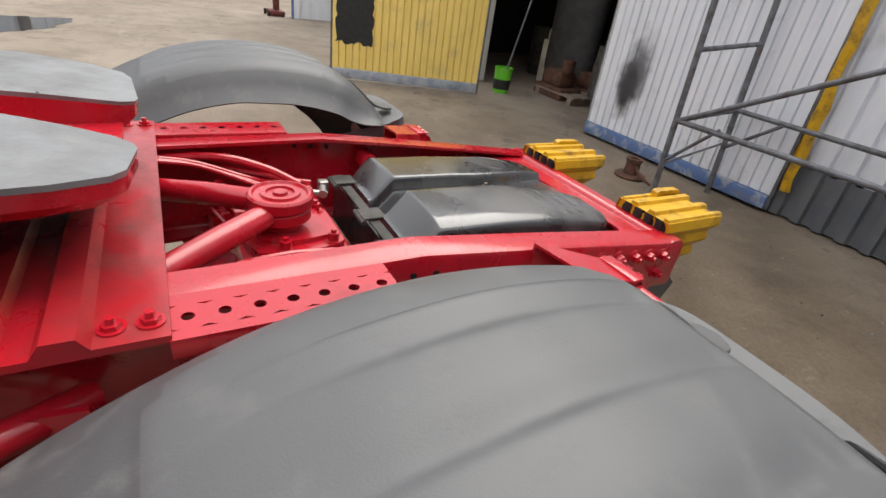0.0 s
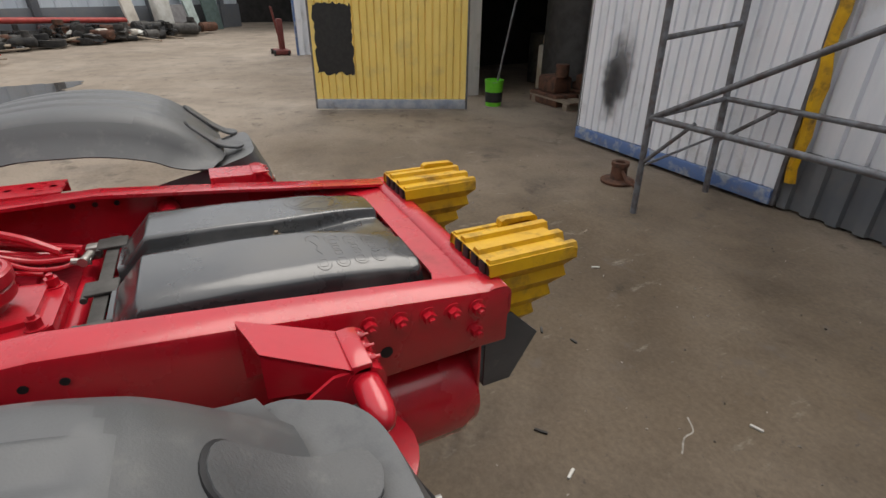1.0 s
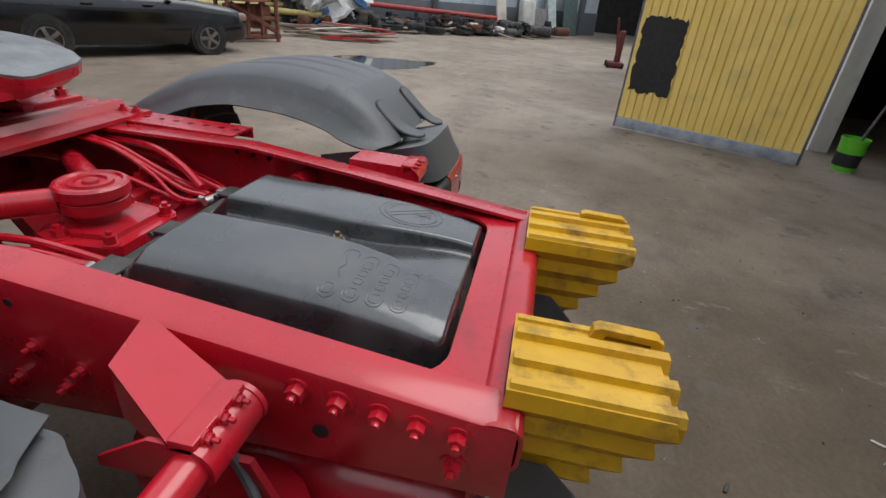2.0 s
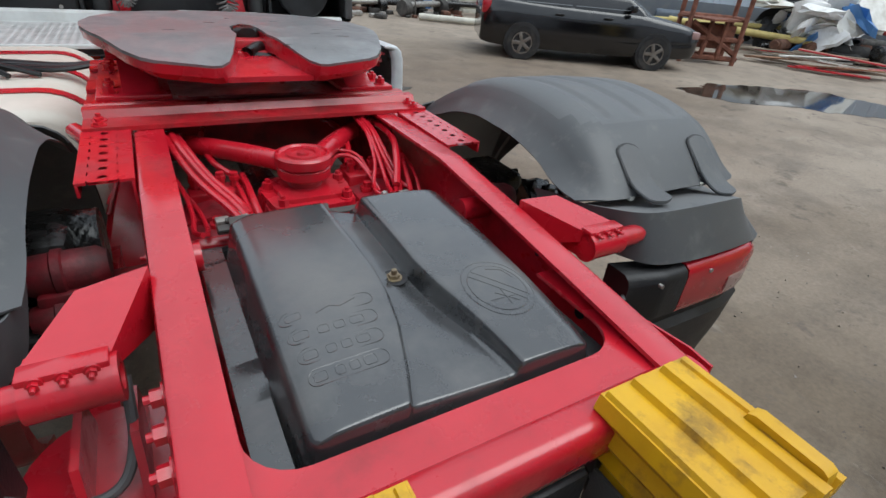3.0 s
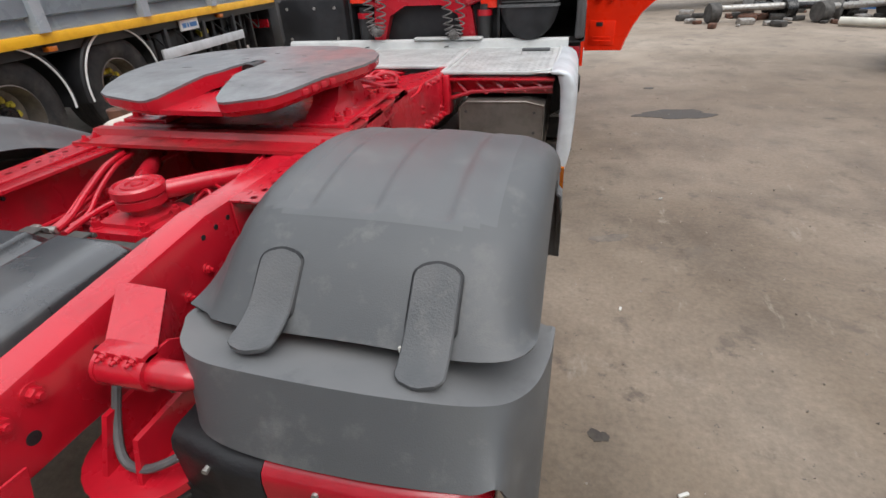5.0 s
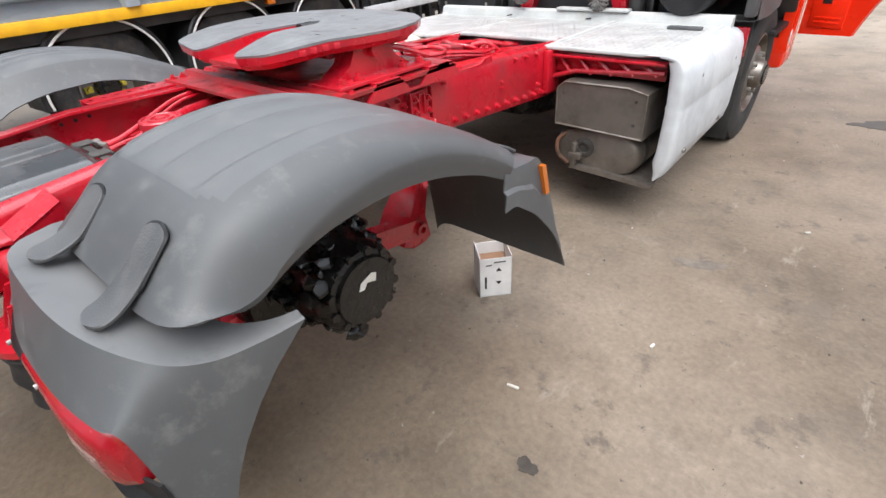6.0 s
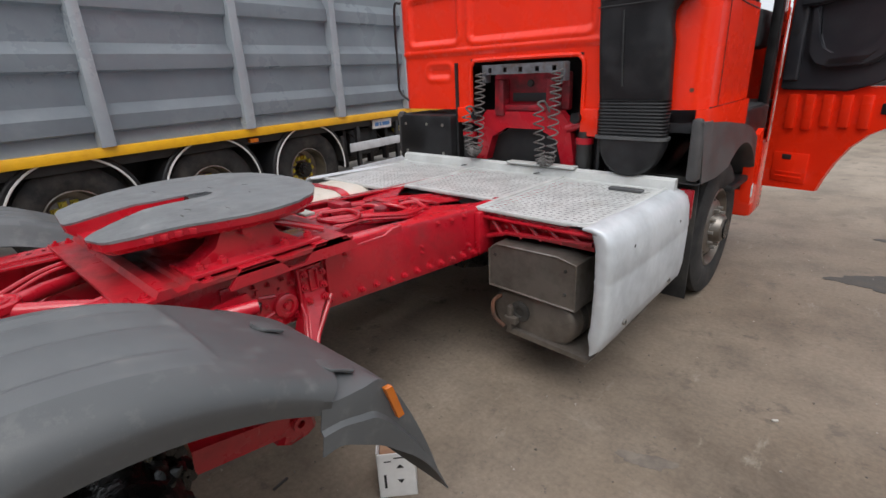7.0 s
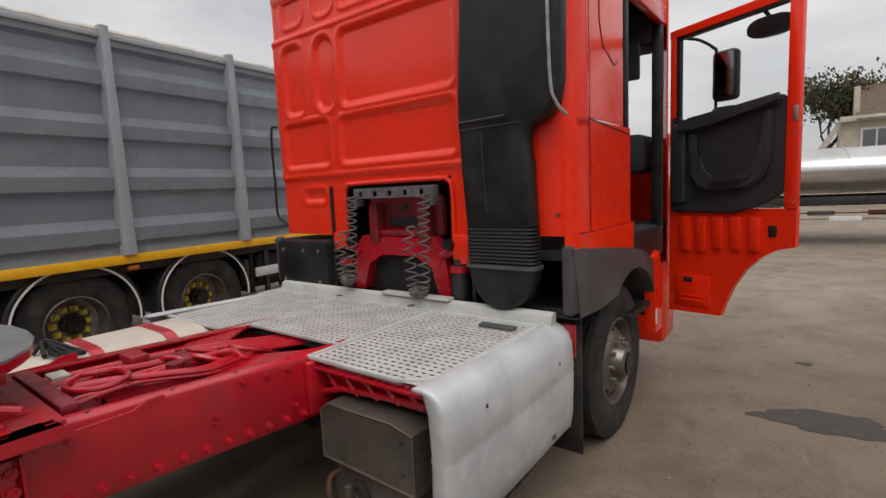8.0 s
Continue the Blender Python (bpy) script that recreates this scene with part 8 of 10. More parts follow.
sg = part("sign_plate", bm, WHITE, trailer, "white plate with blue illegible bars")
bm = NB()
for k, (a, b) in enumerate(((2.09, 2.17), (2.19, 2.23), (2.25, 2.41))):
    box(bm, -0.03, -0.027, a, b, 0.965, 1.02)
part("print_bar", bm, BLUE_PL, sg)
bm = NB()
box(bm, -0.6, -0.2, 1.7, 2.3, 0.55, 0.95, 0.03)
cyl(bm, (-0.4, 2.5, 0.7), (-0.4, 3.3, 0.7), 0.16, 20)
box(bm, -0.5, -0.4, 3.6, 3.72, 0.05, 1.0, 0.01)
box(bm, -0.6, -0.3, 3.55, 3.77, 0.0, 0.05, 0.01)
part("under_gear", bm, TR_BLK, trailer, "black tank, tool box and landing leg")
# added black panel that blocks the bright ground seen under the trailer
bm = NB()
box(bm, -2.42, -2.36, 1.5, 4.8, 0.3, 1.0, 0.01)
part("far_side_guard", bm, TR_BLK, trailer)
# added black box, fills the underside with dark
bm = NB()
box(bm, -1.5, -0.95, 1.6, 3.4, 0.45, 0.98, 0.05)
part("tool_chest", bm, TR_BLK, trailer)
bm = NB()
cyl(bm, (-0.28, 2.75, 0.82), (-0.28, 2.95, 0.84), 0.05, 12)
part("valve_cap", bm, YEL_HUB, trailer)
bm = NB()
box(bm, -0.2, -0.05, 1.42, 1.47, 0.55, 0.9, 0.01)
part("mud_flap", bm, RUBBER, trailer)
# added behind the side guard to darken the underside: tanks, hangers, panel, cables
for x, y0, y1, z, r in ((-0.42, 1.75, 2.45, 0.62, 0.14), (-0.45, 3.5, 4.3, 0.66, 0.15), (-0.8, 1.6, 3.2, 0.5, 0.13)):
    bm = NB()
    rings = [[(x + r * k * math.cos(a), y, z + r * k * math.sin(a)) for a in np.linspace(0, math.tau, 20, endpoint=False)] for y, k in ((y0, 0.5), (y0 + 0.04, 0.9), (y0 + 0.08, 1.0), (y1 - 0.08, 1.0), (y1 - 0.04, 0.9), (y1, 0.5))]
    loft(bm, rings, closed=True, caps=True)
    part("air_tank", bm, TR_BLK, trailer, "added black air reservoir")
for y in (1.62, 2.15, 2.5, 3.05, 3.3, 3.85, 4.2):
    bm = NB()
    box(bm, -0.3, -0.2, y - 0.03, y + 0.03, 0.42, 1.0, 0.01)
    part("hanger", bm, TR_BLK, trailer)
bm = NB()
box(bm, -0.62, -0.52, 1.5, 5.2, 0.42, 1.0, 0.02)
part("inner_panel", bm, TR_BLK, trailer, "added black backing that darkens the underside")
for k in range(6):
    r = random.Random(500 + k)
    y = 1.6 + 0.5 * k
    bm = NB()
    tube(bm, smooth_path([(-0.24, y, 0.95), (-0.2, y + 0.15, 0.8 + 0.1 * r.random()), (-0.22, y + 0.35, 0.72), (-0.28, y + 0.5, 0.9)], 5), 0.012, 6)
    part("cable", bm, TR_BLK, trailer)

# ---- the tractor that pulls it ----
tug = thing("black_tractor", (-4.62, 9.98, 0), "black and white tractor truck coupled to the tipper trailer", "truck", own=True, turn=2)


def plain_wheel(parent, x, y, r=0.5, w=0.3):
    bm = NB()
    revolve(bm, tyre_prof(r, w, 0.28), (x, y, r), "x", 36)
    t = part("tyre", bm, RUBBER, parent, "", 35)
    bm = NB()
    revolve(bm, [(0.282, -0.12), (0.282, 0.13), (0.262, 0.1), (0.24, 0.0), (0.16, 0.03), (0.1, 0.05), (0.09, 0.12), (0.0, 0.125)], (x, y, r), "x", 30)
    part("rim", bm, ALU, t, "", 35)


plain_wheel(tug, 0.3, -0.85)
plain_wheel(tug, 0.3, 2.75)
bm = NB()
rings = []
for k in range(21):
    a = radians(5 + 175 * k / 20)
    rings.append([(0.0 if i == 0 else 0.45 if i == 1 else 0.47, -0.85 + (0.6 - (0.12 if i == 2 else 0)) * math.cos(a), 0.5 + (0.6 - (0.12 if i == 2 else 0)) * math.sin(a)) for i in range(3)])
loft(bm, rings)
thick(bm, 0.005)
box(bm, -0.1, 0.47, -1.66, -1.3, 0.32, 1.02, 0.05)
part("mudguard", bm, BLACK_MAT, tug, "black rear mudguard")
bm = NB()
box(bm, 0.02, 0.42, -1.69, -1.655, 0.68, 0.82, 0.01)
part("tail_lamp", bm, TAIL_RED, tug, "red tail lamp")
bm = NB()
box(bm, -0.15, 0.43, -0.05, 0.9, 0.35, 0.95, 0.06)
part("side_tank", bm, IRON, tug, "dark side tank")
bm = NB()
box(bm, 0.0, 0.46, 0.95, 1.6, 0.4, 1.02, 0.06)
part("side_cover", bm, JUNK_W, tug, "white side cover")
bm = NB()
box(bm, -1.9, 0.44, 2.2, 4.3, 0.95, 3.4, 0.12)
part("cab", bm, WHITE, tug, "white cab")
bm = NB()
box(bm, -1.3, -0.5, -1.5, 3.5, 0.7, 0.95, 0.02)
part("frame", bm, TR_BLK, tug)
cone = thing("traffic_cone", (-4.42, 11.28, 1.02), "orange and white traffic cone on the side cover", "traffic cone", own=True)
bm = NB()
revolve(bm, [(0.11, 0.0), (0.105, 0.02), (0.085, 0.025), (0.02, 0.4), (0.0, 0.4)], (0, 0, 0), "z", 20)
part("cone_body", bm, mat("orange_cone_plastic", (0.8, 0.12, 0.01), 0.45), cone)
bm = NB()
revolve(bm, [(0.066, 0.14), (0.05, 0.23)], (0, 0, 0), "z", 20)
thick(bm, 0.003)
part("white_band", bm, WHITE, cone)

# ---- workshop facade beside the yard ----
def corrugated(bm, p0, p1, z0, z1, pitch, depth, gap=0.35):
    """A sheet with upright folds between two plan points; the folds stand out to the left of the way from p0 to p1."""
    p0, p1 = Vector((*p0, 0)), Vector((*p1, 0))
    d = (p1 - p0)
    L = d.length
    d.normalize()
    n = Vector((-d.y, d.x, 0))
    prof = []
    k, s = 0, 0.0
    while s < L - 1e-6:
        for f, h in ((0.0, 0.0), (1 - gap - 0.06, 0.0), (1 - gap, depth), (0.94, depth)):
            if s + f * pitch < L:
                prof.append((s + f * pitch, h))
        s += pitch
    prof.append((L, 0.0))
    outline = [(a, h) for a, h in prof] + [(a, h - 0.005) for a, h in prof[::-1]]
    low = [bm.verts.new(p0 + d * a + n * h + Vector((0, 0, z0))) for a, h in outline]
    high = [bm.verts.new(p0 + d * a + n * h + Vector((0, 0, z1))) for a, h in outline]
    k = len(outline)
    for i in range(k):
        bm.faces.new((low[i], low[(i + 1) % k], high[(i + 1) % k], high[i]))
    return bm


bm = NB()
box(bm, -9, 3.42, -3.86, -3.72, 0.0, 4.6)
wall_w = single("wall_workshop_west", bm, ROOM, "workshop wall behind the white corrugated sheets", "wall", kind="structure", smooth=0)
bm = NB()
corrugated(bm, (-9, -3.655), (3.42, -3.655), 0.47, 4.6, 0.20, -0.04, 0.16)
part("sheet_cladding", bm, SHEET_W, wall_w, "white corrugated sheet cladding", 0)
bm = NB()
corrugated(bm, (-9, -3.655), (1.10, -3.655), 0.02, 0.49, 0.19, 0.045, 0.45)
part("base_cladding", bm, SHEET_DK, wall_w, "dark grey corrugated base sheet", 0)
bm = NB()
box(bm, 6.45, 12.2, -3.84, -3.60, 0.0, 4.6)
single("wall_workshop_east", bm, SHEET_W, "pale workshop wall beyond the doorway", "wall", kind="structure", smooth=0)
bm = NB()
box(bm, 3.42, 6.45, -3.84, -3.68, 3.3, 4.6)
single("wall_lintel", bm, SHEET_W, "sheet wall over the workshop doorway", "wall", kind="structure", smooth=0)
# room walls take the near-black colour that carries the dimness
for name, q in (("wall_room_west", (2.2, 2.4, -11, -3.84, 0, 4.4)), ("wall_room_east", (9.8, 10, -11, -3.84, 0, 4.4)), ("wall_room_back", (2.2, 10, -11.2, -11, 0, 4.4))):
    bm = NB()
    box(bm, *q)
    single(name, bm, ROOM, "near-black workshop wall, the dimness in its colour", "wall", kind="structure", smooth=0)
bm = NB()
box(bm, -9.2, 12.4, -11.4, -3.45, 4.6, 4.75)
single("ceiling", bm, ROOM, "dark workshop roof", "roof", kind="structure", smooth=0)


def door_leaf(name, p0, p1, z1, sheet, base, label, base_label, pitch):
    """A sheet-clad leaf: frame, upright folds and a painted base rail."""
    ob = thing(name, ((p0[0] + p1[0]) / 2, (p0[1] + p1[1]) / 2, 0), label, "door", kind="structure")
    bm = NB()
    corrugated(bm, p0, p1, 0.17, z1, pitch, -0.022, 0.15)
    part("leaf_sheet", bm, sheet, ob, "", 0)
    d = (Vector(p1) - Vector(p0)).normalized()
    n = Vector((-d.y, d.x))
    bm = NB()
    L = (Vector(p1) - Vector(p0)).length
    m = Matrix(((d.x, n.x, 0, p0[0]), (d.y, n.y, 0, p0[1]), (0, 0, 1, 0), (0, 0, 0, 1)))
    box(bm, 0, L, -0.03, 0.022, 0.035, 0.165, 0.006, m=m)
    part("base_rail", bm, base, ob, base_label)
    bm = NB()
    for a, b in ((-0.03, 0.01), (L - 0.01, L + 0.03)):
        box(bm, a, b, -0.05, -0.004, 0.03, z1, 0.004, m=m)
    box(bm, 0, L, -0.05, -0.02, 0.03, 0.09, 0.004, m=m)
    part("leaf_frame", bm, SCAF, ob)
    return ob, m, L


leaf_w, mw, Lw = door_leaf("door_1", (1.09, -3.56), (3.45, -3.50), 3.3, SHEET_W, BLUE_P, "white sheet-clad workshop door leaf with a blue base", "worn blue base rail", 0.107)
leaf_y, my, Ly = door_leaf("door_2", (5.38, -3.02), (6.24, -1.06), 3.3, SHEET_Y, GREY_P, "open yellow sheet-clad workshop door leaf", "grey-blue base rail", 0.098)


def sprayed(parent, m, u0, u1, z0, z1, depth, material, label, seed, soft=0.03):
    """A sprayed patch with a ragged outline on a leaf."""
    r = random.Random(seed)
    pts = []
    for k in range(18):
        pts.append((u0 + (u1 - u0) * k / 18, z0 + r.uniform(-soft, soft)))
    for k in range(18):
        pts.append((u1 + r.uniform(-soft, soft) * 0.6, z0 + (z1 - z0) * k / 18))
    for k in range(18):
        a = k / 18
        pts.append((u1 + (u0 - u1) * a, z1 + r.uniform(-soft, soft) * 0.7 - 0.05 * abs(2 * a - 1) ** 3))
    for k in range(18):
        pts.append((u0 + r.uniform(-soft, soft) * 0.6, z1 + (z0 - z1) * k / 18))
    bm = NB()
    prism(bm, pts, "y", 0.0004, depth - 0.011, m)
    part("sprayed_patch", bm, material, parent, label, 0)


sprayed(leaf_y, my, Ly - 0.56, Ly - 0.05, 0.52, 1.42, 0.0145, SPRAY, "black sprayed test patch", 4)


def misted(parent, m, u0, u1, z0, z1, lean, depth, material, label):
    """A sprayed oval that thins out towards its rim."""
    bm = NB()
    stain_sheet(bm, [[m @ Vector((u0 + (u1 - u0) * i / 8 + lean * (z0 + (z1 - z0) * j / 8 - z0), depth, z0 + (z1 - z0) * j / 8)) for i in range(9)] for j in range(9)])
    part("sprayed_patch", bm, material, parent, label, 0)


misted(leaf_w, mw, Lw - 0.72, Lw - 0.1, 0.14, 1.5, -0.12, 0.0065, soft_stain("thin_grey_overspray", (0.14, 0.14, 0.15), 0.85, 0.25), "soft grey overspray")
misted(leaf_w, mw, Lw - 0.62, Lw - 0.24, 0.22, 1.1, -0.05, 0.009, soft_stain("dark_grey_overspray", (0.05, 0.05, 0.055), 0.75, 0.3), "darker core of the overspray")
bm = NB()
rows = []
r = random.Random(12)
for k in range(30):
    z = 0.25 + 0.12 * k
    w = 0.012 * math.sin(k * 1.7) + r.uniform(-0.006, 0.006)
    x = 1.0 + 0.004 * k
    rows.append([(x - 0.045 + w, -3.585 + 0.02 * math.sin(k * 0.9), z), (x - 0.015 + w, -3.545 + 0.01 * math.sin(k * 1.3), z), (x + 0.02 + w, -3.548, z), (x + 0.042 - w, -3.59, z)])
loft(bm, rows)
thick(bm, 0.004)
single("yellow_strip", bm, CHOCK_Y, "crumpled yellow sheet trim hanging beside the white door", "trim", kind="structure")

# inside the workshop: dim clutter
bucket = thing("paint_bucket", (5.6, -3.63, 0), "lime green plastic bucket with a dark printed band", "bucket", own=True)
bm = NB()
revolve(bm, [(0.0, 0.0), (0.12, 0.0), (0.122, 0.02), (0.14, 0.36), (0.147, 0.365), (0.147, 0.385), (0.135, 0.385), (0.118, 0.03), (0.0, 0.03)], (0, 0, 0), "z", 28)
part("bucket_body", bm, GREEN, bucket)
bm = NB()
revolve(bm, [(0.1285, 0.06), (0.1365, 0.21)], (0, 0, 0), "z", 28)
thick(bm, 0.002)
part("print_band", bm, INK, bucket, "black printed band")
bm = NB()
tube(bm, [(0.14 * math.cos(a), 0.14 * math.sin(a) * 0.95, 0.37 + 0.02 * math.sin(a * 2)) for a in np.linspace(0, math.pi, 12)], 0.004, 6)
part("wire_handle", bm, STEEL, bucket)
bm = NB()
cyl(bm, (5.56, -3.66, 0.36), (5.42, -3.9, 1.9), 0.016, 10)
single("broom_stick", bm, SCAF, "long grey stick leaning in the bucket", "stick")
rr = random.Random(31)
for k in range(14):
    x, y = rr.uniform(3.9, 7.5), rr.uniform(-6.5, -4.6)
    bm = NB()
    if k % 3 == 0:
        revolve(bm, [(0.0, 0.0), (0.28, 0.0), (0.29, 0.3), (0.28, 0.33), (0.29, 0.6), (0.28, 0.88), (0.0, 0.87)], (x, y, 0), "z", 24)
        single("oil_drum", bm, IRON, "dark oil drum in the dim workshop", "drum", "workshop drums")
    elif k % 3 == 1:
        box(bm, x - 0.35, x + 0.35, y - 0.22, y + 0.22, 0, 0.18, 0.03)
        box(bm, x - 0.2, x + 0.25, y - 0.18, y + 0.15, 0.18, 0.42, 0.04)
        cyl(bm, (x - 0.15, y, 0.42), (x - 0.15, y, 0.6), 0.1, 16)
        single("gearbox_part", bm, RUST if k % 2 else IRON, "dirty gearbox casting on the workshop floor", "machine part", "workshop castings")
    else:
        for j in range(3):
            box(bm, x - 0.5, x + 0.5, y - 0.3 + 0.22 * j, y - 0.14 + 0.22 * j, 0.1, 0.13, 0.004)
        box(bm, x - 0.45, x - 0.35, y - 0.3, y + 0.3, 0.0, 0.1, 0.004)
        box(bm, x + 0.35, x + 0.45, y - 0.3, y + 0.3, 0.0, 0.1, 0.004)
        single("wooden_pallet", bm, WOOD, "dirty wooden pallet on the workshop floor", "pallet", "workshop pallets")
bm = NB()
box(bm, 6.3, 6.6, -5.4, -5.1, 0.0, 0.75, 0.03)
box(bm, 6.36, 6.54, -5.36, -5.14, 0.75, 0.92, 0.03)
single("white_canister", bm, JUNK_W, "white canister standing in the dim workshop", "canister")
bm = NB()
rings = [[(5.9 + 0.55 * math.cos(a), -5.2 + 0.3 * math.sin(a), z) for a in np.linspace(0, math.tau, 24, endpoint=False)] for z in (0.3, 1.5)]
loft(bm, rings, closed=True, caps=True)
box(bm, 5.5, 6.3, -5.4, -5.0, 0.0, 0.3, 0.02)
single("grey_boiler", bm, mat("grey_boiler_paint", (0.05, 0.05, 0.05), 0.7), "grey drum-shaped boiler in the workshop", "boiler")

# ---- steel scaffold frame ----
scaf = thing("scaffold_frame", (1.5, -2.9, 0), "grey steel tube scaffold frame leaning bars along the wall", "scaffold")
A0, A1, B0, B1 = (1.475, -2.48, 0), (1.60, -2.53, 2.6), (1.57, -3.42, 0), (1.66, -3.38, 2.6)


def between(a, b, z):
    t = z / (b[2] - a[2])
    return tuple(a[i] + (b[i] - a[i]) * t for i in range(3))


for nm, p, q, r in (("leg", A0, A1, 0.024), ("leg", B0, B1, 0.026), ("rung", between(A0, A1, 1.28), between(B0, B1, 1.36), 0.02), ("rung", between(A0, A1, 0.74), between(B0, B1, 0.80), 0.02),
                    ("diagonal", between(A0, A1, 0.735), (-2.6, -2.55, 2.95), 0.02), ("rail", between(A0, A1, 0.745), (-3.0, -2.5, 0.80), 0.022), ("rail", between(B0, B1, 0.80), (-3.0, -3.38, 0.80), 0.022),
                    ("brace", between(A0, A1, 0.40), (1.12, -2.49, 0.78), 0.014), ("brace", between(A0, A1, 0.38), between(B0, B1, 0.5), 0.010), ("brace", between(B0, B1, 0.45), (1.15, -3.39, 0.79), 0.016),
                    ("rung", between(A0, A1, 1.9), between(B0, B1, 1.95), 0.02), ("leg", (-2.9, -2.52, 0), (-2.9, -2.52, 2.6), 0.024), ("leg", (-2.9, -3.38, 0), (-2.9, -3.38, 2.6), 0.024)):
    bm = NB()
    cyl(bm, p, q, r, 12)
    part(nm, bm, SCAF, scaf)
flange = thing("rusty_flange", (2.09, -2.89, 0), "rusty iron flange with a square socket on the ground", "machine part", own=True)
bm = NB()
revolve(bm, [(0.0, 0.0), (0.15, 0.0), (0.155, 0.02), (0.14, 0.03), (0.075, 0.035), (0.07, 0.15), (0.08, 0.16), (0.08, 0.19), (0.045, 0.19), (0.045, 0.1), (0.0, 0.1)], (0, 0, 0), "z", 28)
part("flange_body", bm, RUST, flange)
bm = NB()
tube(bm, [(-0.28, 0.02, 0.02), (-0.16, 0.05, 0.06), (-0.06, 0.02, 0.12)], 0.014, 8)
part("bent_rod", bm, RUST, flange)

# ---- cardboard carton under the chassis ----
carton = thing("carton", (0.744, 1.951, 0), "white printed carton with an open torn top, part full", "box", own=True, turn=47.5)
bm = NB()
w, h = 0.080, 0.225
for a in range(4):
    m = Matrix.Rotation(radians(90 * a), 4, "Z")
    box(bm, -w, w, -w, -w + 0.004, 0, h + 0.01 * (a % 2), m=m)
box(bm, -w, w, -w, w, 0.002, 0.006)
part("carton_body", bm, CARD_W, carton, "", 0)
bm = NB()
box(bm, -w + 0.005, w - 0.005, -w + 0.005, w - 0.005, 0.10, 0.165, 0.01)
part("contents", bm, CARDBOARD, carton, "brown contents inside the carton")
for tri3 in (((0.0, 0.15), (0.03, 0.15), (0.015, 0.17)), ((0.0, 0.09), (0.03, 0.09), (0.015, 0.07))):
    bm = NB()
    prism(bm, tri3, "y", -w - 0.0015, -w - 0.0002)
    part("printed_arrow", bm, INK, carton, "black printed arrow", 0)
for b4 in ((-0.055, -0.045, 0.05, 0.12), (-0.01, 0.05, 0.20, 0.206), (-0.05, -0.02, 0.185, 0.19)):
    bm = NB()
    box(bm, b4[0], b4[1], -w - 0.0015, -w, b4[2], b4[3])
    part("printed_bar", bm, INK, carton, "black printed bar", 0)

# ---- litter and grit near the truck ----
grit = NB()
rr = random.Random(77)
for k in range(900):
    x, y = rr.uniform(-2.5, 3.6), rr.uniform(-3.0, 6.5)
    s = rr.uniform(0.003, 0.010)
    m = Matrix.Translation((x, y, s * 0.35)) @ Euler((rr.uniform(0, 3), rr.uniform(0, 3), rr.uniform(0, 3))).to_matrix().to_4x4() @ Matrix.Diagonal((s * rr.uniform(0.6, 1.6), s, s * 0.6, 1))
    vs = [grit.verts.new(m @ Vector(v)) for v in ((1, 0, -0.5), (-0.6, 0.8, -0.5), (-0.6, -0.8, -0.5), (0.1, 0, 0.8))]
    for f in ((0, 1, 2), (0, 1, 3), (1, 2, 3), (2, 0, 3)):
        grit.faces.new([vs[i] for i in f])
single("grit", grit, mat("pale_grit", (0.34, 0.3, 0.26), 0.9, col2=(0.08, 0.07, 0.06), scale=3, lo=0.45, hi=0.55), "scattered grit and chips on the concrete", "grit", kind="stuff", smooth=0)
for k, (x, y, a, L, mt) in enumerate(((-0.046, -0.506, 40, 0.055, IRON), (-0.253, -0.49, 120, 0.05, JUNK_W), (0.357, -0.992, 10, 0.04, IRON), (0.1, -0.2, 70, 0.03, JUNK_W), (0.5, -0.9, 150, 0.05, IRON), (-0.4, -1.3, 20, 0.05, JUNK_W),
                                      (1.7, 1.0, 30, 0.04, JUNK_W), (1.55, 2.0, 80, 0.03, JUNK_W), (1.2, 1.45, 10, 0.05, JUNK_W), (0.35, 1.6, 100, 0.08, IRON), (1.9, 3.4, 40, 0.03, JUNK_W), (0.9, -1.6, 60, 0.05, JUNK_W), (1.35, -1.9, 120, 0.06, WOOD))):
    bm = NB()
    box(bm, -L / 2, L / 2, -0.006, 0.006, 0.0, 0.010, 0.003, m=pose(x, y, 0, 0, 0, a))
    single("litter", bm, mt, "small chip of litter lying on the concrete", "litter", "litter on the yard")
bm = NB()
tube(bm, smooth_path([(-0.36, -0.93, 0.003), (-0.31, -1.0, 0.003), (-0.3, -1.06, 0.003), (-0.24, -1.1, 0.003)], 6), 0.0035, 6)
bmesh.ops.scale(bm, vec=(1, 1, 0.2), verts=bm.verts[:])
single("paint_splash", bm, mat("dried_paint", (0.36, 0.33, 0.29), 0.8, col2=(0.2, 0.18, 0.15), scale=40), "dried white paint splash on the concrete", "stain", kind="structure")

# ---- black sedan ----
cd = Vector((8.05 - 5.88, 6.32 - 7.5, 0)).normalized()
car_turn = math.degrees(math.atan2(-cd.x, cd.y))
cn = Vector((-cd.y, cd.x, 0))
car_mid = Vector((5.88, 7.5, 0)) + cd * 1.235 + cn * 0.72
car = thing("black_sedan", car_mid, "black four-door sedan parked on the yard", "car", own=True, turn=car_turn)


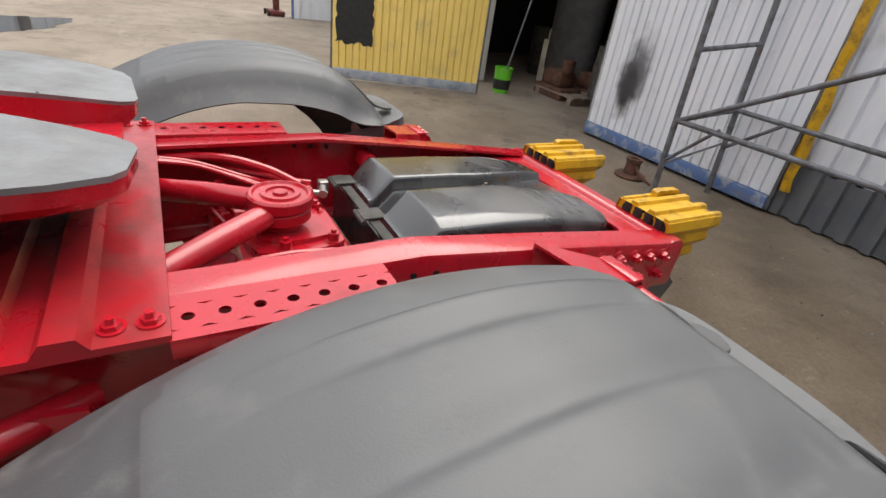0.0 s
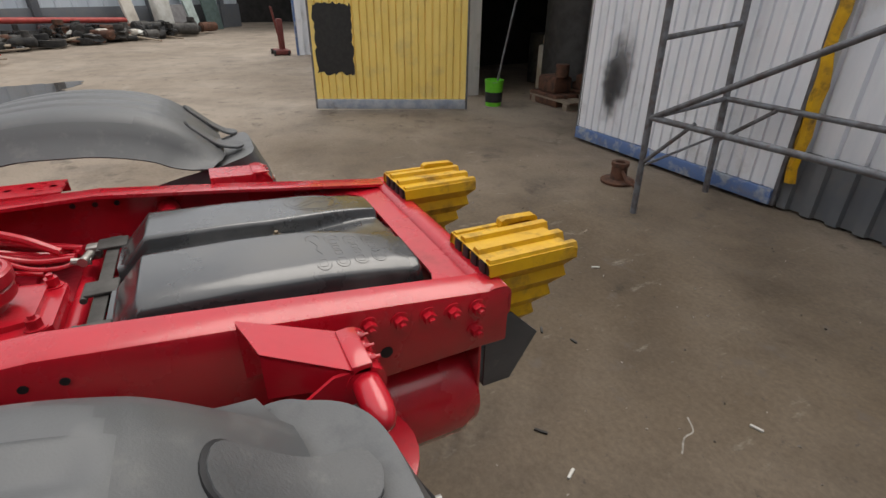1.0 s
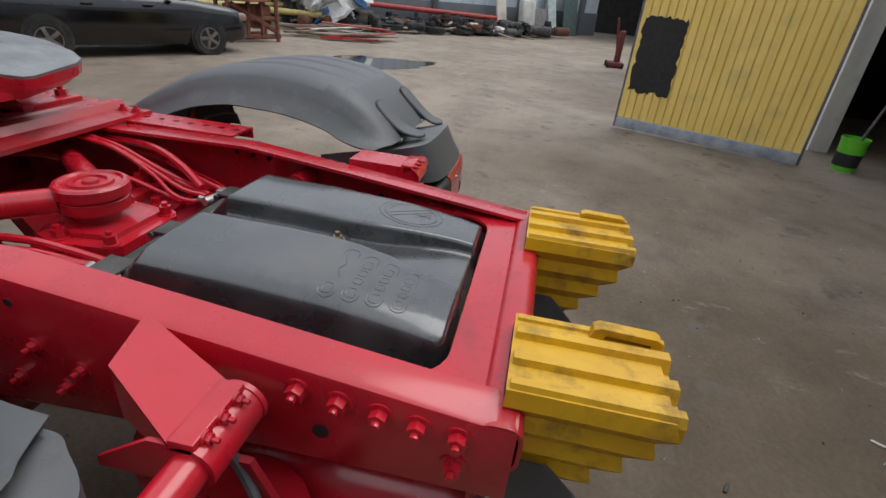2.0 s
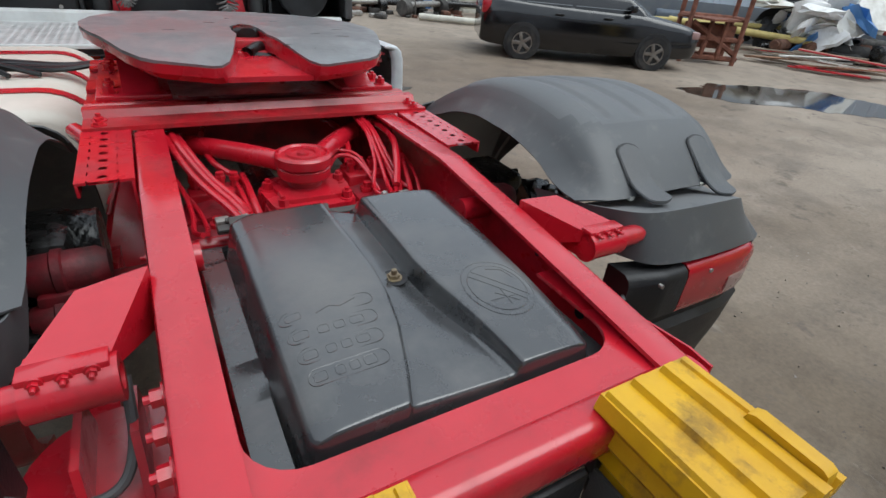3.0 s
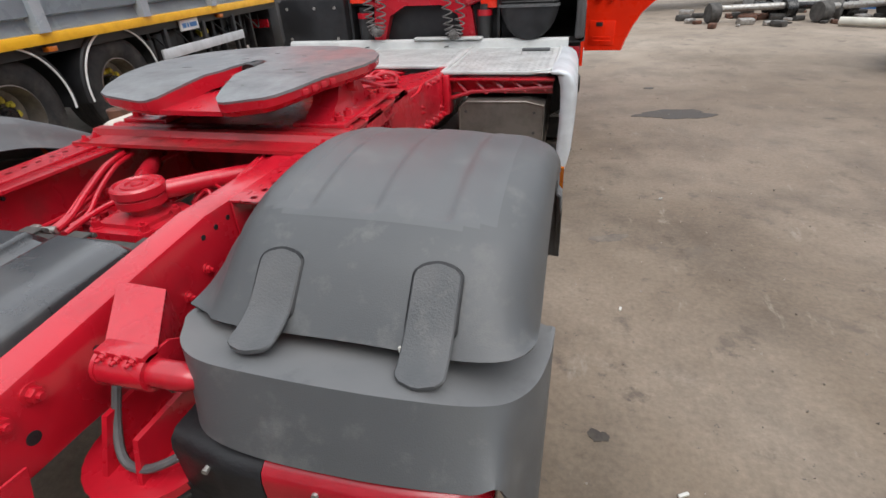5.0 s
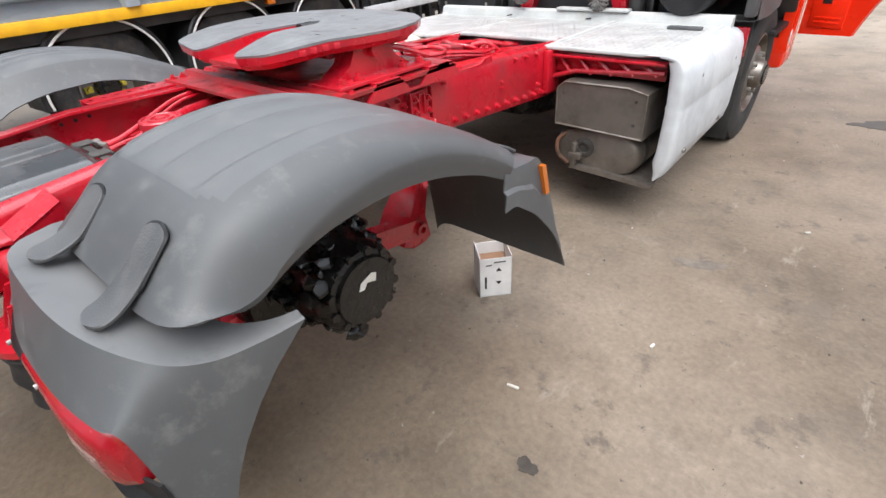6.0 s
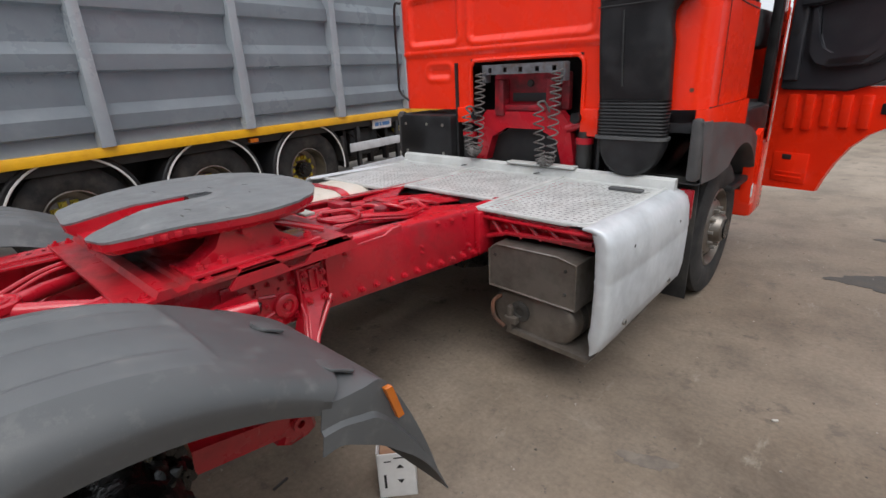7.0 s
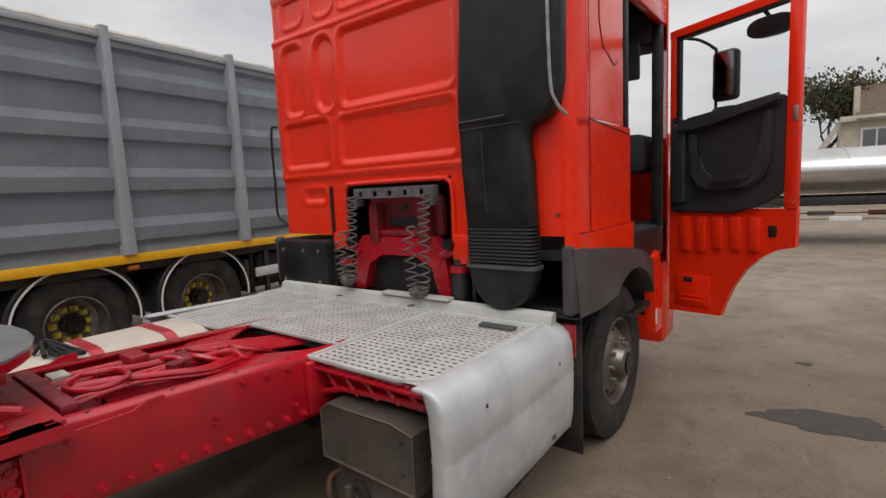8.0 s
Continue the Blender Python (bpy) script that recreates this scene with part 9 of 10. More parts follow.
def sedan():
    st = [(-2.03, 0.68, 0.36, 0.86), (-2.0, 0.75, 0.27, 0.97), (-1.75, 0.81, 0.22, 1.0), (-1.2, 0.835, 0.2, 0.975), (-0.5, 0.84, 0.19, 0.95), (0.5, 0.84, 0.19, 0.93), (0.95, 0.835, 0.2, 0.92), (1.3, 0.81, 0.2, 0.87), (1.8, 0.76, 0.22, 0.80), (2.08, 0.68, 0.25, 0.70), (2.18, 0.5, 0.32, 0.58)]
    bm = NB()
    rings = []
    for y, w, a, b in st:
        q = [(w * 0.9, a), (w * 0.985, a + 0.1), (w, a + 0.28), (w * 0.99, (a + b) / 2 + 0.12), (w * 0.95, b - 0.06), (w * 0.88, b), (0, b + 0.02)]
        rings.append([(x, y, z) for x, z in q] + [(-x, y, z) for x, z in q[-2::-1]])
    sm = []
    for i in range(len(rings[0])):
        sm.append(smooth_path([r[i] for r in rings], 4))
    loft(bm, [[tuple(c[k]) for c in sm] for k in range(len(sm[0]))], closed=True, caps=True)
    body = part("body", bm, CAR_BLK, car, "glossy black car body", 50)
    bm = NB()
    rings = []
    for z, y0, y1, w in ((0.9, -1.56, 1.16, 0.76), (1.0, -1.48, 1.02, 0.75), (1.2, -1.24, 0.68, 0.675), (1.36, -1.04, 0.38, 0.60), (1.41, -0.9, 0.2, 0.54), (1.43, -0.7, 0.02, 0.4)):
        rings.append([(u * w / 0.76 * 1.0, (y0 + y1) / 2 + v * (y1 - y0) / 2.84, z) for u, v in rounded(1.52, 2.84, 0.25, 5)])
    loft(bm, rings, closed=True, caps=True)
    part("cabin", bm, CAR_BLK, car, "black roof and pillars", 50)
    for sx in (-1, 1):
        for ya, yb, yc, yd in ((-1.25, -0.42, -0.42, -0.97), (-0.34, 0.70, 0.36, -0.34)):
            bm = NB()
            q = [(ya, 0.965, 0.757), (yb, 0.965, 0.757), (yc, 1.325, 0.632), (yd, 1.325, 0.632)]
            vs = [bm.verts.new((sx * w, y, z)) for y, z, w in q]
            ws = [bm.verts.new((sx * (w - 0.02), y, z)) for y, z, w in q]
            bm.faces.new(vs), bm.faces.new(ws[::-1])
            for i in range(4):
                bm.faces.new((vs[i], vs[(i + 1) % 4], ws[(i + 1) % 4], ws[i]))
            part("side_window", bm, CAR_GLASS, car, "side window in opaque grey", 0)
        bm = NB()
        box(bm, sx * 0.86 - 0.09, sx * 0.86 + 0.09, 0.62, 0.72, 0.95, 1.07, 0.03)
        part("wing_mirror", bm, CAR_BLK, car)
        for y in (-0.35, 0.55):
            bm = NB()
            box(bm, sx * 0.835 - 0.02, sx * 0.835 + 0.02, y - 0.36, y - 0.2, 0.80, 0.83, 0.008)
            part("door_handle", bm, CAR_BLK, car)
        bm = NB()
        box(bm, sx * 0.62 - 0.12, sx * 0.62 + 0.12, 1.93, 2.09, 0.58, 0.72, 0.04)
        part("headlamp", bm, TAIL_WHITE, car, "clear headlamp")
        bm = NB()
        box(bm, sx * 0.66 - 0.1, sx * 0.66 + 0.1, -2.035, -1.86, 0.72, 0.95, 0.03)
        part("tail_lamp", bm, TAIL_RED, car, "red tail lamp")
        for y in (-1.245, 1.245):
            bm = NB()
            revolve(bm, tyre_prof(0.29, 0.18, 0.185), (sx * 0.775, y, 0.29), "x", 32)
            t = part("tyre", bm, RUBBER, car, "", 35)
            # black dish puts shade into the gaps between the spokes
            bm = NB()
            s = sx
            revolve(bm, [(0.188, s * -0.06), (0.188, s * 0.08), (0.172, s * 0.075), (0.165, s * 0.03), (0.0, s * 0.03)], (sx * 0.775, y, 0.29), "x", 30)
            part("rim_dish", bm, GREASE, t)
            for k in range(5):
                bm = NB()
                a = k * math.tau / 5 + 0.3
                box(bm, -0.012, 0.012, -0.03, 0.03, 0.03, 0.18, 0.008, m=Matrix.Translation((sx * 0.85, y, 0.29)) @ Matrix.Rotation(a, 4, "X"))
                part("spoke", bm, ALU, t)
            bm = NB()
            revolve(bm, [(0.188, s * 0.055), (0.19, s * 0.085), (0.172, s * 0.085), (0.168, s * 0.055)], (sx * 0.775, y, 0.29), "x", 30)
            cyl(bm, (sx * 0.83, y, 0.29), (sx * 0.866, y, 0.29), 0.045, 14)
            part("rim_ring", bm, ALU, t, "silver alloy rim")
            # black disc proud of the body, coloured as the shaded wheel opening
            bm = NB()
            cyl(bm, (sx * 0.60, y, 0.31), (sx * 0.839, y, 0.31), 0.335, 32)
            part("wheel_well", bm, TR_BLK, car)
    return body


sedan()

# ---- far boundary wall with scrap in front of it ----
F0, F1 = Vector((8.0, 17.2, 0)), Vector((27.5, -2.0, 0))
fd = (F1 - F0).normalized()
fnrm = Vector((fd.y, -fd.x, 0))
if fnrm.dot(Vector((0, 0, 0)) - F0) < 0:
    fnrm = -fnrm
FL = (F1 - F0).length
FM = Matrix(((fd.x, fnrm.x, 0, F0.x), (fd.y, fnrm.y, 0, F0.y), (0, 0, 1, 0), (0, 0, 0, 1)))
bm = NB()
box(bm, 0, FL, -0.3, -0.05, 0, 5.5, m=FM)
fw_ = single("wall_far", bm, SHEET_W, "long pale sheet wall of a far shed", "wall", kind="structure", smooth=0)
bm = NB()
corrugated(bm, tuple((FM @ Vector((FL, 0, 0)))[:2]), tuple((FM @ Vector((0, 0, 0)))[:2]), 1.0, 5.4, 0.6, 0.03, 0.3)
part("sheet_cladding", bm, mat("blue_white_sheet", (0.5, 0.55, 0.6), 0.5, col2=(0.42, 0.47, 0.53), scale=1.0, stretch=(2, 2, 0.4), dirt=(0.3, 0.3, 0.29), dirt_scale=0.8, dirt_lo=0.52, dirt_hi=0.85), fw_, "", 20)
bm = NB()
box(bm, 0, FL, -0.05, 0.10, 0, 1.0, 0.01, m=FM)
part("dark_plinth", bm, SHEET_DK, fw_, "dark plinth")
bm = NB()
for u in (3.0, 12.4, 17.5, 22.0, 26.0):
    box(bm, u, u + 0.25, -0.02, 0.2, 0, 5.4, 0.01, m=FM)
part("steel_post", bm, SHEET_DK, fw_)
# shed beyond the workshop with an open dark bay
bm = NB()
box(bm, 13.6, 13.8, -9, -2.35, 0, 5)
box(bm, 13.5, 13.84, -2.36, -2.2, 0, 5, 0.01)
single("wall_shed_end", bm, SHEET_W, "white shed end wall with a blue edge", "wall", kind="structure", smooth=0)
bm = NB()
box(bm, 13.5, 13.56, -2.2, -2.14, 0, 5, 0.01)
single("trim", bm, BLUE_P, "blue corner trim of the shed", "trim", kind="structure")
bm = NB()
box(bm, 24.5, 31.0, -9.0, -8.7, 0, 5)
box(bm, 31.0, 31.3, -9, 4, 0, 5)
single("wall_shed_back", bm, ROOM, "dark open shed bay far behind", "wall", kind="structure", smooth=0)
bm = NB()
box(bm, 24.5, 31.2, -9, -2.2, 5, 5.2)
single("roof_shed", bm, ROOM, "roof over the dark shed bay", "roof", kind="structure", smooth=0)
jack = thing("trolley_jack", (13.9, -1.8, 0), "red workshop jack standing by the shed", "jack")
bm = NB()
box(bm, 13.6, 14.2, -2.0, -1.6, 0.02, 0.14, 0.03)
box(bm, 13.85, 14.0, -1.9, -1.75, 0.14, 0.9, 0.02)
cyl(bm, (13.7, -1.8, 0.1), (13.55, -1.6, 1.2), 0.03, 10)
part("jack_body", bm, mat("red_tool_paint", (0.15, 0.03, 0.025), 0.6), jack)
for x, y in ((13.65, -1.97), (13.65, -1.6), (14.15, -1.97), (14.15, -1.6)):
    bm = NB()
    cyl(bm, (x, y, 0.07), (x, y + 0.05, 0.07), 0.07, 14)
    part("jack_wheel", bm, RUBBER, jack)

rr = random.Random(5)


def lump(bm, w, d, h, m, r, rough=0.22, n=2):
    """A bent, uneven piece: a box cut finely, with its points pushed about."""
    g = bmesh.ops.create_icosphere(bm, subdivisions=n, radius=0.5)
    ph = [r.uniform(0, 6.28) for _ in range(6)]
    for v in g["verts"]:
        c = v.co
        k = max(abs(c.x), abs(c.y), abs(c.z))
        c *= 0.5 / k * 0.55 + 0.45
        c *= 1 + rough * (math.sin(7 * c.x + ph[0]) * math.sin(6 * c.y + ph[1]) + 0.7 * math.sin(11 * c.z + 5 * c.x + ph[2])) + r.uniform(-0.3, 0.3) * rough
        c.x, c.y, c.z = c.x * w, c.y * d, (c.z + 0.45) * h
    bmesh.ops.transform(bm, matrix=m, verts=g["verts"])
    return bm


def fpoint(u, v):
    p = FM @ Vector((u, v, 0))
    return p.x, p.y


def scrap(u0, u1, v0, v1, count):
    """Loose scrap along the wall: rolled parts, castings, boards and plastic."""
    for k in range(count):
        u, v = rr.uniform(u0, u1), rr.uniform(v0, v1)
        x, y = fpoint(u, v)
        lift = max(0.0, 0.35 - 0.22 * abs(v - (v0 + v1) / 2)) * rr.random()
        a = rr.uniform(0, 180)
        kind = rr.choice("ccctbpwdg")
        bm = NB()
        if kind == "c":
            r, L = rr.uniform(0.09, 0.2), rr.uniform(0.4, 1.1)
            m = pose(x, y, r + lift, 90, rr.uniform(-8, 8), a)
            revolve(bm, [(0.0, -L / 2), (r * 0.7, -L / 2), (r * 0.75, -L / 2 + 0.04), (r, -L / 2 + 0.06), (r, -0.05), (r * 0.9, 0.0), (r, 0.05), (r * 0.95, L / 2 - 0.03), (r * 0.6, L / 2), (0.0, L / 2)], (0, 0, 0), "z", 18)
            bmesh.ops.transform(bm, matrix=m, verts=bm.verts[:])
            single("scrap_cylinder", bm, rr.choice((IRON, IRON, RUBBER, RUST, GREASE)), "dirty scrap cylinder lying by the wall", "scrap part", "scrap by the wall")
        elif kind == "t":
            r = rr.uniform(0.25, 0.4)
            revolve(bm, tyre_prof(r, 0.2, r * 0.55), (0, 0, 0), "x", 24)
            bmesh.ops.transform(bm, matrix=pose(x, y, 0.11 + lift, rr.uniform(-15, 15), 90, a), verts=bm.verts[:])
            single("old_tyre", bm, RUBBER, "worn tyre lying in the scrap", "tyre", "scrap by the wall")
        elif kind == "p":
            L = rr.uniform(1.2, 2.6)
            box(bm, -L / 2, L / 2, -0.06, 0.06, 0, 0.04, 0.004, m=pose(x, y, 0.02 + lift, rr.uniform(-6, 6), rr.uniform(-5, 5), a))
            single("board", bm, WOOD, "weathered board lying in the scrap", "board", "scrap by the wall")
        elif kind in "wd":
            s = rr.uniform(0.15, 0.32)
            lump(bm, 2 * s, 1.2 * s, 0.9 * s, pose(x, y, lift, rr.uniform(-12, 12), rr.uniform(-12, 12), a), rr)
            single("plastic_piece", bm, rr.choice((JUNK_W, IRON, TANK_W, RUBBER, GREASE)), "broken plastic piece in the scrap", "scrap part", "scrap by the wall")
        elif kind == "g":
            s = rr.uniform(0.15, 0.3)
            lump(bm, 2 * s, 1.4 * s, s, pose(x, y, lift, 0, 0, a), rr, 0.3)
            cyl(bm, (x, y, lift + s), (x, y, lift + s + 0.15), s * 0.5, 14)
            single("scrap_casting", bm, rr.choice((IRON, RUST, GREASE)), "dark scrap casting by the wall", "scrap part", "scrap by the wall")
        else:
            L = rr.uniform(0.6, 1.4)
            tube(bm, [(-L / 2, 0, 0), (-L / 4, 0.08, 0.03), (L / 4, -0.05, 0.05), (L / 2, 0.1, 0.0)], 0.03, 8)
            bmesh.ops.transform(bm, matrix=pose(x, y, 0.04 + lift, 0, 0, a), verts=bm.verts[:])
            single("bent_pipe", bm, rr.choice((RUST, IRON)), "bent iron pipe in the scrap", "pipe", "scrap by the wall")


for k in range(16):
    bm = NB()
    L = rr.uniform(1.0, 2.4)
    box(bm, -L / 2, L / 2, -0.07, 0.07, 0, 0.03, 0.004, m=pose(13.1 + rr.uniform(-0.6, 0.6), 5.7 + rr.uniform(-0.9, 0.9), 0.02 + 0.022 * k, rr.uniform(-4, 4), rr.uniform(-5, 5), rr.uniform(-75, -35)))
    single("board", bm, rr.choice((WOOD, WOOD, JUNK_W, RED_DUSTY, CARDBOARD)), "broken strip of board in a loose pile", "board", "pile of broken boards")
scrap(12.5, 21.5, 0.4, 2.6, 190)
scrap(20.0, 23.0, 0.4, 2.2, 22)
scrap(7.0, 12.5, 0.5, 3.0, 46)
for nm, u0, v0, z0, u1, v1, z1, r, mt, lab, cat in (("red_beam", 12.0, 0.9, 0.85, 20.5, 0.7, 0.55, 0.09, mat("red_beam_paint", (0.4, 0.05, 0.04), 0.5), "long red beam resting on the scrap", "beam"),
                                                   ("yellow_pipe", 8.6, 1.9, 0.55, 12.2, 2.3, 0.4, 0.09, mat("dull_yellow_pipe", (0.5, 0.4, 0.14), 0.6), "dull yellow pipe on the scrap", "pipe"),
                                                   ("yellow_pipe", 8.2, 1.6, 0.5, 11.6, 1.5, 0.62, 0.07, mat("dull_yellow_pipe", (0.5, 0.4, 0.14), 0.6), "dull yellow pipe on the scrap", "pipe")):
    a, b = fpoint(u0, v0), fpoint(u1, v1)
    bm = NB()
    cyl(bm, (*a, z0), (*b, z1), r, 14)
    single(nm, bm, mt, lab, cat)
# leaning sheets, jerrican, bumper, heap of pale plastic
for u, v, w, h, t, lean, mt, lab in ((20.6, 0.9, 0.5, 1.7, 0.12, 14, TANK_W, "cream roll leaning on the wall"), (21.5, 1.4, 0.75, 1.35, 0.3, 6, JUNK_W, "white plastic tank standing by the scrap"),
                                     (22.6, 1.0, 1.3, 1.1, 0.05, 20, mat("grey_sheet", (0.2, 0.19, 0.19), 0.6), "grey sheet leaning on the wall"), (23.7, 0.8, 0.5, 2.6, 0.1, 16, mat("pale_green_board", (0.5, 0.58, 0.54), 0.6), "pale green board leaning on the wall"),
                                     (24.8, 0.8, 0.9, 1.8, 0.08, 10, mat("dark_green_board", (0.09, 0.13, 0.12), 0.6), "dark green board leaning on the wall")):
    x, y = fpoint(u, v)
    bm = NB()
    m = Matrix.Translation((x, y, 0)) @ FM.to_3x3().to_4x4() @ Matrix.Rotation(radians(lean), 4, "X")
    box(bm, -w / 2, w / 2, -t / 2, t / 2, 0.0, h, min(t, w) * 0.25, 3, m=m)
    single("leaning_sheet" if t < 0.15 else "plastic_tank", bm, mt, lab, "sheet" if t < 0.15 else "tank")
for k in range(30):
    u, v = rr.uniform(11.0, 13.4), rr.uniform(0.6, 2.2)
    x, y = fpoint(u, v)
    s = rr.uniform(0.25, 0.7)
    bm = NB()
    lump(bm, 2 * s, 1.2 * s, 0.4 * s, pose(x, y, rr.uniform(0.2, 1.1), rr.uniform(-60, 60), rr.uniform(-50, 50), rr.uniform(0, 180)), rr, 0.35)
    single("scrap_bodywork", bm, rr.choice((JUNK_W, WHITE, WHITE, JUNK_W, WHITE, BLUE_PL, TR_BLK)), "broken pale car panel on the heap", "scrap part", "heap of car panels")
bm = NB()
box(bm, -1.1, 1.1, -0.3, 0.3, 0.3, 0.75, 0.1, 3, m=FM @ Matrix.Translation((9.4, 1.1, 0)))
box(bm, -0.7, 0.7, 0.28, 0.32, 0.45, 0.62, 0.02, 2, m=FM @ Matrix.Translation((9.4, 1.1, 0)))
single("car_bumper", bm, mat("slate_car_bumper", (0.1, 0.12, 0.15), 0.35), "slate blue bumper with a pale strip", "bumper")
# rusty rack
rack = thing("rusty_rack", (10.5, 6.6, 0), "rusty welded steel rack standing beside the sedan", "rack")
for p, q in (((9.9, 7.0, 0), (10.0, 7.1, 1.9)), ((10.9, 6.4, 0), (10.95, 6.45, 1.9)), ((9.93, 7.03, 1.3), (10.93, 6.43, 1.35)), ((10.2, 7.5, 0), (10.2, 7.5, 1.3)), ((11.2, 6.9, 0), (11.2, 6.9, 1.3)), ((10.2, 7.5, 0.9), (11.2, 6.9, 0.9)), ((9.95, 7.05, 0.9), (10.2, 7.5, 0.9)), ((10.9, 6.4, 0.9), (11.2, 6.9, 0.9))):
    bm = NB()
    cyl(bm, p, q, 0.05, 8)
    part("rack_bar", bm, RUST_RED, rack)
for p, q in (((10.0, 7.0, 0.12), (11.0, 6.4, 0.12)), ((10.0, 7.0, 0.5), (11.0, 6.4, 0.5)), ((10.3, 6.82, 0.1), (10.35, 6.79, 0.9)), ((10.6, 6.62, 0.1), (10.6, 6.62, 0.9)), ((10.2, 7.5, 0.12), (11.2, 6.9, 0.12)), ((10.0, 7.0, 0.8), (10.95, 6.42, 0.2))):
    bm = NB()
    cyl(bm, p, q, 0.055, 6)
    part("rack_bar", bm, RUST_RED, rack)
bm = NB()
box(bm, -0.5, 0.5, -0.18, 0.18, 0.3, 0.78, 0.03, 2, m=pose(10.55, 6.95, 0, 0, 0, -31))
part("rack_bin", bm, RUST_RED, rack, "rusty bin inside the rack")
bm = NB()
box(bm, 9.95, 11.1, 6.5, 7.4, 0.86, 0.9)
part("rack_shelf", bm, RUST_RED, rack)

# pole and axles on the ground ahead of the sedan
bm = NB()
cyl(bm, (6.35, 12.6, 0.1), (8.2, 11.35, 0.1), 0.085, 14)
single("steel_pole", bm, OLDPAINT, "cream painted pole lying on the yard", "pole")
for k in range(6):
    x, y, a = 5.0 + 0.7 * k + rr.uniform(-0.2, 0.2), 14.0 + rr.uniform(-0.4, 0.9), rr.uniform(-35, 35)
    ax = thing("spare_axle", (x, y, 0), "greasy spare truck axle lying on the yard", "axle", "spare axles", own=True, turn=a)
    bm = NB()
    cyl(bm, (-0.9, 0, 0.3), (0.9, 0, 0.3), 0.075, 12)
    part("axle_beam", bm, rr.choice((IRON, STEEL, GREASE)), ax)
    for sx in (-1, 1):
        bm = NB()
        revolve(bm, [(0.0, -0.12), (0.2, -0.12), (0.22, -0.08), (0.22, 0.1), (0.12, 0.14), (0.0, 0.15)], (sx * 0.85, 0, 0.22), "x", 20)
        part("brake_drum", bm, rr.choice((IRON, IRON, GREASE)), ax)
for k in range(60):
    x, y, s = rr.uniform(3.6, 8.8), rr.uniform(12.6, 15.4), rr.uniform(0.04, 0.2)
    bm = NB()
    box(bm, -s, s, -s * 0.6, s * 0.6, 0, s * 0.8, s * 0.2, 2, m=pose(x, y, 0, 0, 0, rr.uniform(0, 180)))
    single("metal_part", bm, rr.choice((IRON, IRON, RUST, STEEL)), "small scrap metal part on the yard", "scrap part", "loose metal parts")
for k, (x, y, mt) in enumerate(((8.3, 16.0, BLUE_PL), (8.9, 15.5, JUNK_W), (9.6, 15.3, OLDPAINT))):
    bm = NB()
    if mt is BLUE_PL:
        revolve(bm, [(0.0, 0.0), (0.28, 0.0), (0.29, 0.3), (0.28, 0.33), (0.29, 0.6), (0.28, 0.88), (0.0, 0.87)], (x, y, 0), "z", 24)
        single("blue_drum", bm, mt, "upright blue plastic drum in the yard", "drum")
    else:
        box(bm, x - 0.5, x + 0.5, y - 0.5, y + 0.5, 0.12, 1.1, 0.08, 3)
        box(bm, x - 0.52, x + 0.52, y - 0.52, y + 0.52, 0.0, 0.12, 0.01)
        single("liquid_container", bm, mt, "dirty white plastic container on a pallet", "container")

# ---- silver tanker trailer across the yard ----
tk = thing("tanker_trailer", (4.5, 17.6, 0), "silver tanker semitrailer with red and white guard rails", "trailer", own=True, turn=-78)
bm = NB()
rings = []
for y, s in ((-5.2, 0.6), (-5.1, 0.85), (-4.9, 1.0), (4.9, 1.0), (5.1, 0.85), (5.2, 0.6)):
    rings.append([(1.1 * s * math.cos(a), y, 1.72 + 0.545 * s * math.sin(a)) for a in np.linspace(0, math.tau, 40, endpoint=False)])
loft(bm, rings, closed=True, caps=True)
part("tank", bm, SILVER, tk, "polished steel tank", 40)
for y in (-4.0, -2.0, 0.0, 2.0, 4.0):
    bm = NB()
    loft(bm, [[(1.115 * math.cos(a), yy, 1.72 + 0.558 * math.sin(a)) for a in np.linspace(0, math.tau, 40, endpoint=False)] for yy in (y - 0.04, y + 0.04)], closed=True)
    thick(bm, 0.01)
    part("tank_band", bm, SILVER, tk)
for sx in (-1, 1):
    bm = NB()
    box(bm, sx * 0.9 - 0.06, sx * 0.9 + 0.06, -5.2, 5.2, 0.92, 1.12, 0.01)
    part("chassis_beam", bm, TR_BLK, tk, "black chassis beam")
    for k in range(5):
        bm = NB()
        box(bm, sx * 1.08 - 0.02, sx * 1.08 + 0.02, -5.0 + 1.3 * k, -4.4 + 1.3 * k, 0.55, 0.68, 0.005)
        part("guard_board", bm, TAIL_RED if k % 2 else WHITE, tk)
    bm = NB()
    box(bm, sx * 1.06 - 0.02, sx * 1.06 + 0.02, -5.1, 1.6, 0.60, 0.64, 0.005)
    part("guard_rail", bm, STEEL, tk)
    for y in (2.0, 3.2, 4.4, -3.6):
        plain_wheel(tk, sx * 0.95, y, 0.5, 0.32)

